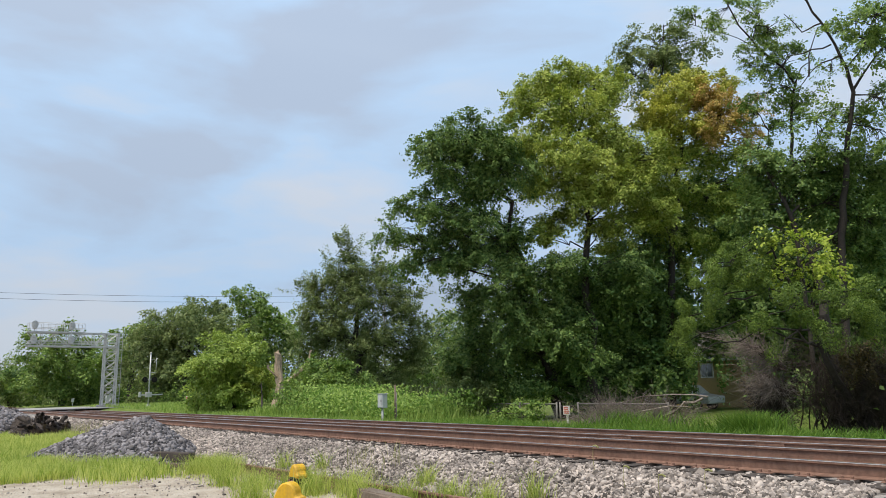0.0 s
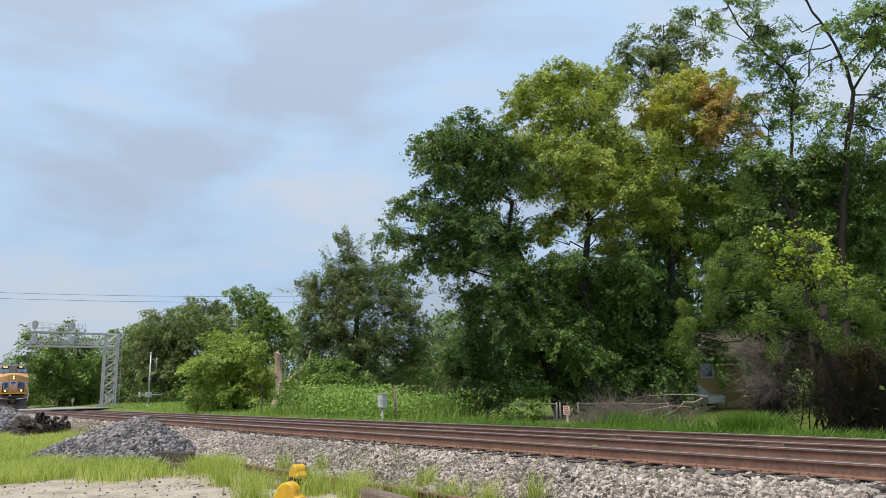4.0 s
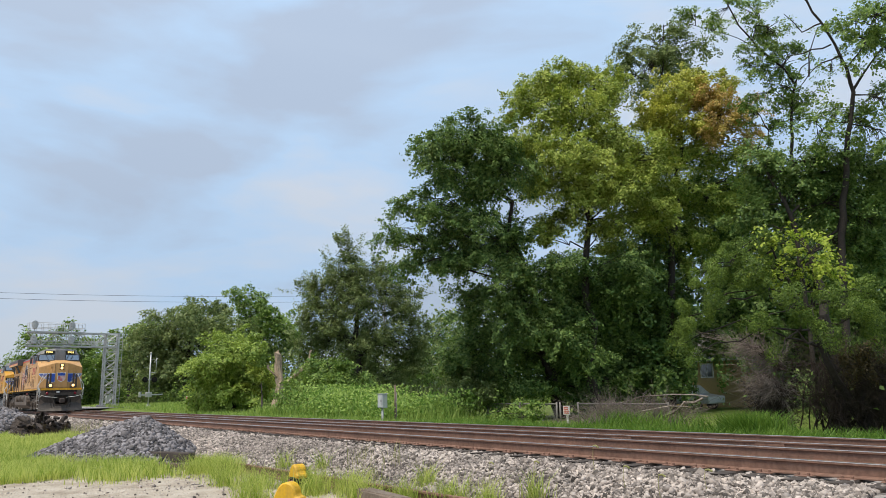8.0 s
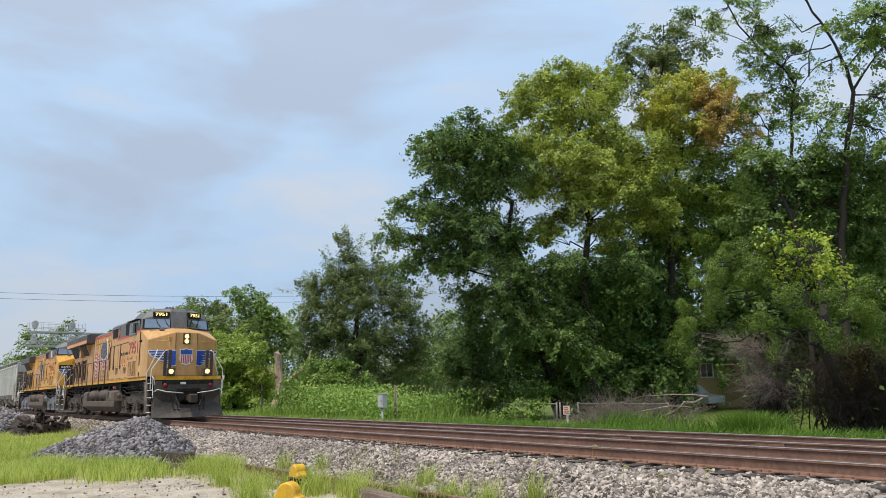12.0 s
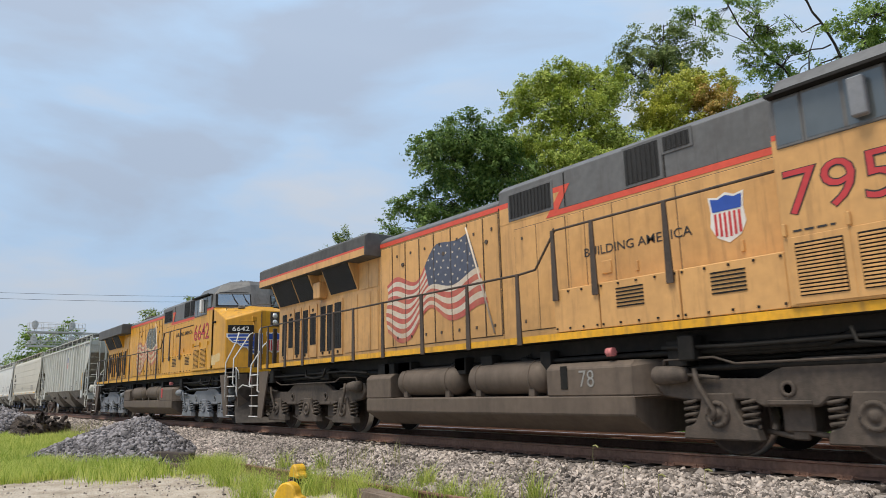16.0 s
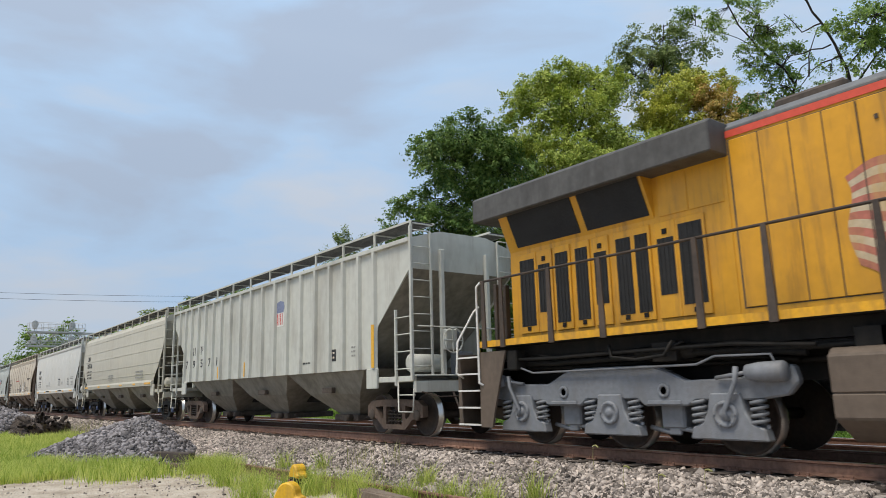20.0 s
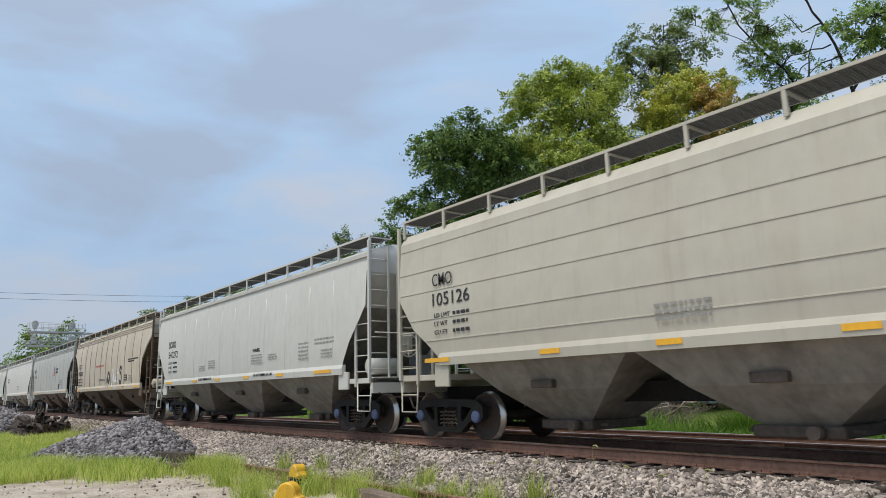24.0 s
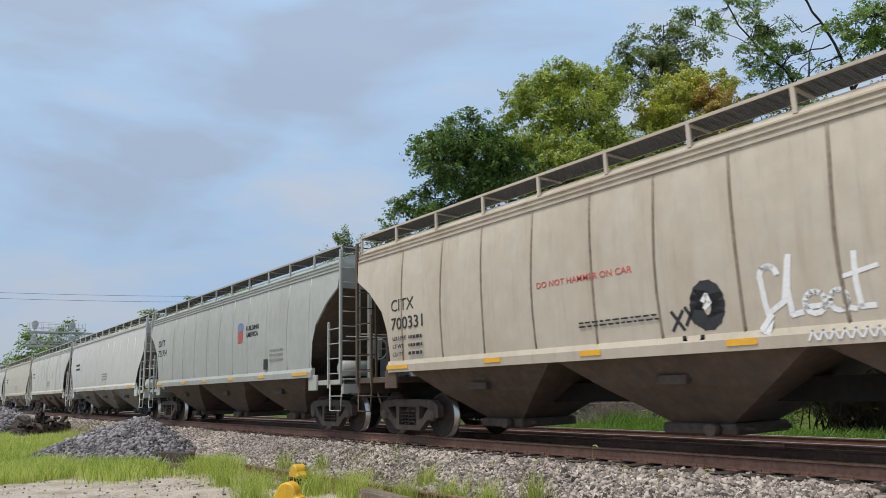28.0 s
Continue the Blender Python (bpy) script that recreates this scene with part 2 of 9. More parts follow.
# ---- the ground ----
def ground_z(x, y):
    """Height of the bare ground: the near yard, the ballast bed of two tracks, the bank beyond."""
    x, y = np.asarray(x, float), np.asarray(y, float)
    z = np.interp(y, [-60, -8, -4.6, -3.2, -2.0, -1.5, 1.6, 2.4, 3.0, 5.8, 6.4, 7.6, 12, 30, 80],
                  [-0.9, -0.82, -0.78, -0.67, -0.325, -0.25, -0.238, -0.33, -0.37, -0.39, -0.42, -0.66, -0.62, -0.5, -0.2])
    up = np.clip((-x - 45) / 30, 0, 1)
    up = up * up * (3 - 2 * up)
    far = np.interp(y, [-60, -8, -3, -1.4, 6, 7.5, 12, 80], [-0.5, -0.5, -0.35, -0.2, -0.36, -0.1, 0.0, 0.1])
    return z * (1 - up) + far * up


def build_ground():
    xs = np.concatenate([[-2500, -900, -400, -220], np.arange(-150, -60, 5), np.arange(-60, -24, 1.0), np.arange(-24, -2, 0.4), np.arange(-2, 20, 2.0), [40, 90, 300, 900, 2500]])
    ys = np.concatenate([[-2500, -600, -150, -60, -30, -18], np.arange(-13, -9, 1.0), np.arange(-9, 9, 0.3), np.arange(9, 40, 2.0), [50, 80, 200, 600, 2500]])
    gx, gy = np.meshgrid(xs, ys, indexing="ij")
    rng = np.random.default_rng(4)
    gz = ground_z(gx, gy) + rng.normal(0, 0.012, gx.shape) * ((np.abs(gx) < 60) & (np.abs(gy) < 9))
    nx, ny = gx.shape
    v = np.stack([gx, gy, gz], -1).reshape(-1, 3)
    i, j = np.meshgrid(np.arange(nx - 1), np.arange(ny - 1), indexing="ij")
    a = (i * ny + j).ravel()
    f = np.stack([a, a + ny, a + ny + 1, a + 1], -1)
    m = bpy.data.materials.new("ground")
    m.use_nodes = True
    nt = m.node_tree
    n, k = nt.nodes, nt.links.new
    b = n["Principled BSDF"]
    tc = n.new("ShaderNodeTexCoord")
    sep = n.new("ShaderNodeSeparateXYZ")
    k(tc.outputs["Object"], sep.inputs[0])

    def ramp(src, stops):
        r = n.new("ShaderNodeValToRGB")
        e = r.color_ramp.elements
        while len(e) < len(stops):
            e.new(0.5)
        for s, (p, c) in zip(e, stops):
            s.position, s.color = p, (*c, 1)
        k(src, r.inputs["Fac"])
        return r.outputs["Color"]

    def noise_of(scale, detail=6, rough=0.6):
        t = n.new("ShaderNodeTexNoise")
        t.inputs["Scale"].default_value, t.inputs["Detail"].default_value, t.inputs["Roughness"].default_value = scale, detail, rough
        k(tc.outputs["Object"], t.inputs["Vector"])
        return t.outputs["Fac"]

    vor = n.new("ShaderNodeTexVoronoi")
    vor.inputs["Scale"].default_value = 17
    k(tc.outputs["Object"], vor.inputs["Vector"])
    stones = ramp(vor.outputs["Color"], [(0.1, (0.13, 0.115, 0.105)), (0.5, (0.26, 0.23, 0.21)), (0.9, (0.44, 0.40, 0.37))])
    soil = ramp(noise_of(1.4, 8, 0.7), [(0.3, (0.26, 0.215, 0.165)), (0.5, (0.43, 0.37, 0.30)), (0.72, (0.54, 0.48, 0.41))])
    green = ramp(noise_of(2.2, 8, 0.7), [(0.3, (0.08, 0.11, 0.025)), (0.55, (0.16, 0.22, 0.045)), (0.75, (0.26, 0.30, 0.08))])
    wob = n.new("ShaderNodeMath")
    wob.operation = "MULTIPLY_ADD"
    wob.inputs[1].default_value = 1.6
    k(noise_of(0.9, 5), wob.inputs[0])
    k(sep.outputs["Y"], wob.inputs[2])

    def step(lo, hi):
        r = n.new("ShaderNodeMapRange")
        r.inputs["From Min"].default_value, r.inputs["From Max"].default_value = lo, hi
        k(wob.outputs[0], r.inputs["Value"])
        return r.outputs["Result"]

    def mixed(fac, c1, c2):
        x = n.new("ShaderNodeMixRGB")
        k(fac, x.inputs["Fac"])
        k(c1, x.inputs["Color1"])
        k(c2, x.inputs["Color2"])
        return x.outputs["Color"]
    c = mixed(step(-3.3, -2.5), soil, stones)
    c = mixed(step(6.9, 7.6), c, green)
    k(c, b.inputs["Base Color"])
    b.inputs["Roughness"].default_value = 0.95
    b.inputs["Specular IOR Level"].default_value = 0.15
    bp = n.new("ShaderNodeBump")
    bp.inputs["Strength"].default_value, bp.inputs["Distance"].default_value = 0.8, 0.05
    k(vor.outputs["Distance"], bp.inputs["Height"])
    k(bp.outputs["Normal"], b.inputs["Normal"])
    thing("ground", "gravel yard, ballast bed and green verge in one sheet", "ground", kind="structure", data=soup("ground", v, f, m, True))


build_ground()

RAIL = [(-0.07, -0.186), (0.07, -0.186), (0.07, -0.172), (0.012, -0.15), (0.009, -0.045), (0.037, -0.032), (0.037, -0.006), (0.03, 0.0), (-0.03, 0.0), (-0.037, -0.006), (-0.037, -0.032), (-0.009, -0.045), (-0.012, -0.15), (-0.07, -0.172)]


def rail_bm(x0, x1, y, z):
    bm = bmesh.new()
    prism(bm, [(y + u, z + v) for u, v in RAIL], x0, x1, "x")
    bm.faces.ensure_lookup_table()
    for f in bm.faces:
        c = f.calc_center_median()
        f.material_index = 1 if c.z > z - 0.004 and abs(f.normal.x) < 0.5 else 0
    return bm


def build_track(name, label, yc, z, x0, x1):
    t = thing(name, label, "railway track", kind="structure")
    for s in (-1, 1):
        part("rail", rail_bm(x0, x1, yc + s * 0.755, z), [M_RAIL, M_RAILTOP], t)
    return t


track_near = build_track("track_main", "straight main line track of rusty rails on timber ties", 0.0, 0.0, -900, 300)
track_far = build_track("track_second", "second parallel track of rusty rails on ballast", 4.3, -0.16, -900, 300)


# ---- train materials ----
M_STRIPE = mat("sill_stripe_yellow", (0.74, 0.38, 0.02), 0.5, var=0.15, scale=3, dirt=(0.30, 0.16, 0.05), dirt_amount=0.7, bump=0.04, streak=0.8)
M_RED = mat("stripe_red", (0.62, 0.085, 0.05), 0.5, var=0.1, scale=3, bump=0.02)
M_NUMRED = mat("number_red", (0.50, 0.045, 0.05), 0.5, var=0.1, scale=3, bump=0.0)
M_FLAGRED = mat("flag_red", (0.46, 0.105, 0.085), 0.55, var=0.2, scale=2, dirt=(0.5, 0.3, 0.14), dirt_amount=0.5, bump=0.0)
M_FLAGWHITE = mat("flag_white", (0.58, 0.51, 0.42), 0.55, var=0.15, scale=2, dirt=(0.52, 0.32, 0.15), dirt_amount=0.45, bump=0.0)
M_FLAGBLUE = mat("flag_blue", (0.075, 0.085, 0.12), 0.55, var=0.2, scale=2, bump=0.0)
M_FLAGRED2 = mat("flag_red_faded", (0.44, 0.15, 0.11), 0.6, var=0.25, scale=3, dirt=(0.5, 0.3, 0.10), dirt_amount=0.7, bump=0.0)
M_FLAGWHITE2 = mat("flag_white_faded", (0.52, 0.43, 0.30), 0.6, var=0.2, scale=3, dirt=(0.52, 0.31, 0.08), dirt_amount=0.7, bump=0.0)
M_FLAGBLUE2 = mat("flag_blue_faded", (0.10, 0.12, 0.125), 0.6, var=0.3, scale=3, dirt=(0.34, 0.24, 0.08), dirt_amount=0.5, bump=0.0)
M_BLUE = mat("emblem_blue", (0.032, 0.085, 0.38), 0.4, var=0.1, scale=2, bump=0.0)
M_WHITE = mat("white_paint", (0.72, 0.71, 0.68), 0.5, var=0.08, scale=3, dirt=(0.42, 0.38, 0.32), dirt_amount=0.4, bump=0.03)
M_RAILING = mat("worn_dark_railing", (0.062, 0.046, 0.036), 0.6, var=0.25, scale=4, dirt=(0.17, 0.11, 0.07), dirt_amount=0.4, bump=0.05)
M_GRILLE = mat("radiator_screen", (0.02, 0.02, 0.021), 0.7, var=0.3, scale=8, bump=0.8, bump_scale=120)
M_TRUCKGREY = mat("truck_grey_paint", (0.19, 0.20, 0.22), 0.6, var=0.15, scale=3, dirt=(0.14, 0.12, 0.10), dirt_amount=0.4, bump=0.15)
M_TANK = mat("tank_dust", (0.125, 0.095, 0.073), 0.7, var=0.15, scale=2, dirt=(0.06, 0.047, 0.038), dirt_amount=0.6, bump=0.08, streak=0.5, streak_rgb=(0.05, 0.04, 0.032))
M_WHEEL = mat("wheel_steel", (0.055, 0.042, 0.035), 0.7, 0.1, var=0.3, scale=4, dirt=(0.10, 0.062, 0.045), dirt_amount=0.5, bump=0.15)
M_TREAD = mat("wheel_tread", (0.55, 0.53, 0.5), 0.3, 1.0, var=0.1, scale=6, bump=0.02)
M_CAP = mat("bearing_cap_blue", (0.09, 0.12, 0.22), 0.6, var=0.2, scale=4, bump=0.1)
M_GLASS = mat("cab_glass", (0.30, 0.34, 0.38), 0.06, 0.75, var=0.05, scale=1, bump=0.0, spec=0.8)
M_DARKGLASS = mat("side_window_glass", (0.13, 0.145, 0.15), 0.1, 0.35, var=0.1, scale=1, bump=0.0, spec=0.7)
M_LAMP = glow("lamp_lit", (1.0, 0.58, 0.17), 2.6)
M_LENS = mat("lamp_lens", (0.75, 0.75, 0.72), 0.1, 0.5, var=0.05, bump=0.0)
M_NUMLIT = glow("number_board_lit", (1.0, 0.78, 0.25), 1.2)
M_LETTER = mat("lettering_black", (0.03, 0.03, 0.032), 0.6, var=0.1, bump=0.0)
M_LETTERFAINT = mat("lettering_worn", (0.28, 0.275, 0.26), 0.6, var=0.2, bump=0.0)
M_LETTERRED = mat("lettering_red", (0.55, 0.10, 0.09), 0.6, var=0.15, bump=0.0)
M_CAR = {
    "grey": mat("hopper_grey", (0.535, 0.54, 0.495), 0.55, var=0.07, scale=1.2, dirt=(0.27, 0.245, 0.205), dirt_amount=0.55, bump=0.05, streak=0.35, streak_rgb=(0.2, 0.15, 0.11)),
    "ivory": mat("hopper_ivory", (0.49, 0.465, 0.39), 0.5, var=0.05, scale=1.0, dirt=(0.40, 0.36, 0.28), dirt_amount=0.4, bump=0.04, streak=0.22, streak_rgb=(0.2, 0.15, 0.11)),
    "white": mat("hopper_white", (0.57, 0.565, 0.525), 0.45, var=0.04, scale=1.0, dirt=(0.50, 0.47, 0.40), dirt_amount=0.3, bump=0.03, streak=0.22, streak_rgb=(0.2, 0.15, 0.11)),
    "tan": mat("hopper_tan", (0.535, 0.475, 0.385), 0.55, var=0.07, scale=1.0, dirt=(0.38, 0.30, 0.21), dirt_amount=0.5, bump=0.05, streak=0.35, streak_rgb=(0.2, 0.15, 0.11)),
    "pale": mat("hopper_pale_green", (0.41, 0.425, 0.395), 0.5, var=0.06, scale=1.0, dirt=(0.32, 0.30, 0.25), dirt_amount=0.45, bump=0.04, streak=0.40, streak_rgb=(0.2, 0.15, 0.11))}
M_REFLECT = mat("reflector_yellow", (0.75, 0.40, 0.03), 0.4, var=0.1, scale=5, bump=0.0)
# bay dirt and dust, both darkened further for the shade under the body
M_CARDIRTSHADE = mat("hopper_dirt_and_shade", (0.115, 0.082, 0.06), 0.75, var=0.25, scale=1.5, dirt=(0.06, 0.048, 0.04), dirt_amount=0.6, bump=0.08)
M_CARDUSTSHADE = mat("hopper_pale_dust_and_shade", (0.25, 0.23, 0.195), 0.7, var=0.2, scale=1.5, dirt=(0.10, 0.083, 0.066), dirt_amount=0.75, bump=0.06)
M_GRATE = mat("roof_grating", (0.07, 0.07, 0.068), 0.6, var=0.2, scale=5, bump=0.6, bump_scale=90)
M_PLOW = mat("plow_scuffed", (0.062, 0.052, 0.046), 0.6, 0.2, var=0.3, scale=2, dirt=(0.15, 0.125, 0.105), dirt_amount=0.55, bump=0.12, streak=0.6, streak_rgb=(0.02, 0.018, 0.016))
M_MARKER = mat("marker_red", (0.22, 0.02, 0.03), 0.25, var=0.1, bump=0.0)
M_PINK = mat("pink_cap", (0.6, 0.2, 0.2), 0.5, bump=0.0)
M_FADED = mat("faded_paint", (0.62, 0.46, 0.22), 0.5, var=0.15, scale=6, dirt=(0.6, 0.36, 0.08), dirt_amount=0.6, bump=0.0)
M_WING = mat("radiator_wing_grey", (0.085, 0.083, 0.08), 0.6, var=0.2, scale=2, dirt=(0.035, 0.03, 0.028), dirt_amount=0.7, bump=0.08)
M_BLUEFADED = mat("shield_blue_faded", (0.19, 0.22, 0.34), 0.6, var=0.2, scale=4, bump=0.0)
# weld seams of the tan car, a darker brown than its sides
M_SEAM = mat("brown_seam", (0.24, 0.195, 0.145), 0.7, var=0.3, scale=4, bump=0.05)
M_TRUCKRUST = mat("rusty_truck", (0.15, 0.105, 0.08), 0.8, var=0.3, scale=3, dirt=(0.07, 0.05, 0.04), dirt_amount=0.6, bump=0.15)
M_TAG = mat("spray_black", (0.035, 0.035, 0.04), 0.6, var=0.2, scale=5, bump=0.0)
M_TAGWHITE = mat("spray_white", (0.80, 0.80, 0.80), 0.6, var=0.1, scale=5, bump=0.0)


def lettering(text, material, x0, x1, z0, z1, y, parent, name="lettering", bold=0.0, turn=None):
    """Words on the side that faces -y, fitted to a rectangle of x and z; or on any plane, by the pose turn."""
    cu = bpy.data.curves.new("lettering", "FONT")
    cu.body, cu.extrude, cu.offset, cu.resolution_u = text, 0.003, bold, 3
    tmp = bpy.data.objects.new("lettering", cu)
    me = bpy.data.meshes.new_from_object(tmp)
    bpy.data.objects.remove(tmp)
    co = np.empty(len(me.vertices) * 3, np.float32)
    me.vertices.foreach_get("co", co)
    co = co.reshape(-1, 3)
    lo, hi = co.min(0), co.max(0)
    co[:, 0] = (co[:, 0] - lo[0]) / (hi[0] - lo[0]) * (x1 - x0) + (x0 if turn is None else 0)
    co[:, 1] = (co[:, 1] - lo[1]) / (hi[1] - lo[1]) * (z1 - z0) + (z0 if turn is None else 0)
    me.vertices.foreach_set("co", co.ravel())
    me.transform(Matrix.Translation((0, y, 0)) @ pose(0, 0, 0, 90, 0, 0) if turn is None else turn)
    me.materials.clear()
    me.materials.append(material)
    ob = new(name, me)
    ob.parent = parent
    return ob


def bars(material, parent, x0, x1, z0, z1, y, rows, seed=0, name="lettering"):
    """Small print too fine to read: rows of short bars."""
    rng = random.Random(seed)
    bm = bmesh.new()
    h = (z1 - z0) / (rows * 2.3)
    for r in range(rows):
        z = z1 - (r + 0.7) * 2.3 * h
        x = x0
        while x < x1 - 0.02:
            w = min(rng.uniform(0.04, 0.14), x1 - x)
            box(bm, x, x + w, y - 0.003, y, z, z + h)
            x += w + 0.035
    return part(name, bm, material, parent)


def panel(bm, outline, y, t=0.006, mi=0, axis="y"):
    return prism(bm, outline, y - t, y, axis, mi)


def lathe(bm, profile, c, axis="y", seg=24, mi=0):
    """A turned body: profile of (along, radius) about an axis through c."""
    rings = []
    for u, r in profile:
        ring = []
        for i in range(seg):
            a = 2 * math.pi * i / seg
            p = {"y": (r * math.cos(a), u, r * math.sin(a)), "x": (u, r * math.cos(a), r * math.sin(a)), "z": (r * math.cos(a), r * math.sin(a), u)}[axis]
            ring.append(bm.verts.new((c[0] + p[0], c[1] + p[1], c[2] + p[2])))
        rings.append(ring)
    fs = []
    for a, b in zip(rings, rings[1:]):
        for i in range(seg):
            f = bm.faces.new((a[i], a[(i + 1) % seg], b[(i + 1) % seg], b[i]))
            f.smooth, f.material_index = True, mi
            fs.append(f)
    for ring in (rings[0], rings[-1]):
        f = bm.faces.new(ring)
        f.material_index = mi
        fs.append(f)
    bmesh.ops.recalc_face_normals(bm, faces=fs)
    return bm


def wheelset_mesh(r, cap=None):
    bm = bmesh.new()
    for s in (-1, 1):
        pr = [(0.70, r + 0.028), (0.722, r + 0.03), (0.735, r), (0.83, r - 0.006), (0.835, r - 0.05), (0.80, r - 0.07), (0.785, 0.2), (0.84, 0.13), (0.84, 0.03)]
        lathe(bm, [(s * 0.70, 0.1)] + [(s * u, q) for u, q in pr], (0, 0, 0), "y", 32)
    for f in bm.faces:
        c = f.calc_center_median()
        if math.hypot(c.x, c.z) > r - 0.02:
            f.material_index = 1
    lathe(bm, [(-0.7, 0.09), (0.7, 0.09)], (0, 0, 0), "y", 12)
    for s in (-1, 1):
        lathe(bm, [(s * 0.83, 0.085), (s * 1.08, 0.085)], (0, 0, 0), "y", 12)
        for i in range(3):
            a = i * 2.094
            rod(bm, (0.05 * math.cos(a), s * 1.08, 0.05 * math.sin(a)), (0.05 * math.cos(a), s * 1.1, 0.05 * math.sin(a)), 0.014, 6)
    return mesh("wheelset", bm, [M_WHEEL, M_TREAD])


LOCO_WHEEL, CAR_WHEEL = wheelset_mesh(0.52), wheelset_mesh(0.457)
rolling = []     # (wheelset, its place on the truck, radius, offset along the train)


def add_wheelset(data, truck, x, r):
    w = new("wheelset", data)
    w.parent = truck
    rolling.append((w, x, r))
    return w


def coil(bm, c, r, h, turns=4, wire=0.02, mi=0):
    n = turns * 8
    pts = [(c[0] + r * math.cos(i * math.pi / 4), c[1] + r * math.sin(i * math.pi / 4), c[2] + h * i / n) for i in range(n + 1)]
    return tube(bm, pts, wire, 5, mi)


def loco_truck(loco, cx, material, turn):
    """A three-axle truck: cast side frames with arched openings, axle boxes, springs, brake cylinders."""
    f = 1 if not turn else -1
    bm = bmesh.new()
    for s in (-1, 1):
        y0, y1 = (1.08, 1.24)
        up = [(-2.95, 0.98), (-2.9, 1.2), (-2.45, 1.2), (-2.2, 1.06), (-1.35, 1.04), (-1.0, 1.2), (-0.75, 1.28), (0.75, 1.28), (1.0, 1.2), (1.35, 1.04), (2.2, 1.06), (2.45, 1.2), (2.9, 1.2), (2.95, 0.98)]
        lo = [(2.8, 0.82), (2.4, 0.76), (1.5, 0.76), (1.35, 0.68), (0.62, 0.68), (0.5, 0.78), (-0.5, 0.78), (-0.62, 0.68), (-1.35, 0.68), (-1.5, 0.76), (-2.4, 0.76), (-2.8, 0.82)]
        prism(bm, [(cx + f * u, v) for u, v in up + lo], s * y0, s * y1, "y", bevel=0.025)
        for ax in (-0.98, 0.98):
            lathe(bm, [(s * 1.24, 0.11), (s * 1.262, 0.1), (s * 1.262, 0.06), (s * 1.235, 0.055), (s * 1.236, 0.01)], (cx + ax, 0, 0.9), "y", 12)
            box(bm, cx + ax - 0.28, cx + ax + 0.28, min(s * 1.2, s * 1.262), max(s * 1.2, s * 1.262), 0.7, 0.76, 0.01)
    box(bm, cx - 0.3, cx + 0.3, -1.08, 1.08, 0.75, 1.15, 0.03)
    for dx in (-0.98, 0.98):
        box(bm, cx + dx - 0.2, cx + dx + 0.2, -1.08, 1.08, 0.35, 0.95, 0.03)
    t = part("truck", bm, material, loco, "three-axle truck with cast side frames")
    for s in (-1, 1):
        for ax in (-1.95, 0.0, 1.95):
            b2 = bmesh.new()
            prism(b2, [(cx + ax - 0.22, 0.86), (cx + ax + 0.22, 0.86), (cx + ax + 0.27, 0.62), (cx + ax + 0.36, 0.46), (cx + ax + 0.52, 0.4), (cx + ax + 0.56, 0.24), (cx + ax - 0.56, 0.24), (cx + ax - 0.52, 0.4), (cx + ax - 0.36, 0.46), (cx + ax - 0.27, 0.62)], s * 1.1, s * 1.29, "y", bevel=0.02)
            lathe(b2, [(s * 1.28, 0.185), (s * 1.325, 0.175), (s * 1.33, 0.13), (s * 1.305, 0.12), (s * 1.31, 0.07), (s * 1.335, 0.06), (s * 1.337, 0.01)], (cx + ax, 0, 0.58), "y", 18)
            for i in range(6):
                a = i * math.pi / 3
                rod(b2, (cx + ax + 0.15 * math.cos(a), s * 1.325, 0.58 + 0.15 * math.sin(a)), (cx + ax + 0.15 * math.cos(a), s * 1.345, 0.58 + 0.15 * math.sin(a)), 0.016, 6)
            part("axle_box", b2, material, t)
            for d in (-0.43, 0.43):
                if abs(ax + d) < 2.6:
                    b3 = bmesh.new()
                    coil(b3, (cx + ax + d, s * 1.2, 0.42), 0.095, 0.34, 4, 0.028)
                    part("spring", b3, material, t)
        for dx in (-2.62, 2.62):
            sg = 1 if dx > 0 else -1
            b4 = bmesh.new()
            lathe(b4, [(sg * -0.3, 0.05), (sg * -0.28, 0.1), (sg * -0.12, 0.125), (sg * 0.2, 0.135), (sg * 0.23, 0.12), (sg * 0.25, 0.05)], (cx + dx, s * 1.33, 1.12), "x", 16)
            rod(b4, (cx + dx - sg * 0.28, s * 1.33, 1.12), (cx + dx - sg * 0.75, s * 1.3, 1.06), 0.03, 6)
            part("brake_cylinder", b4, material, t)
            b4 = bmesh.new()
            tube(b4, [(cx + dx - sg * 0.42, s * 1.36, 1.2), (cx + dx - sg * 0.45, s * 1.36, 1.0), (cx + dx - sg * 0.66, s * 1.34, 0.62), (cx + dx - sg * 0.62, s * 1.34, 0.5)], 0.036, 6)
            part("brake_lever", b4, material, t)
        b5 = bmesh.new()
        tube(b5, [(cx - 2.75, s * 1.3, 1.12), (cx - 2.68, s * 1.34, 1.33), (cx - 1.9, s * 1.34, 1.34), (cx - 1.6, s * 1.32, 1.24), (cx + 1.6, s * 1.32, 1.25), (cx + 1.9, s * 1.34, 1.35), (cx + 2.68, s * 1.34, 1.34), (cx + 2.75, s * 1.3, 1.12)], 0.018, 6)
        for ax in (-0.98, 0.98):
            tube(b5, [(cx + ax - 0.45, s * 0.98, 0.36), (cx + ax - 0.1, s * 1.02, 0.3), (cx + ax + 0.1, s * 1.02, 0.36), (cx + ax + 0.45, s * 0.98, 0.3)], 0.04, 6)
            box(b5, cx + ax - 0.1, cx + ax + 0.1, min(s * 0.98, s * 1.06), max(s * 0.98, s * 1.06), 0.26, 0.42, 0.02)
        part("brake_rigging", b5, material, t)
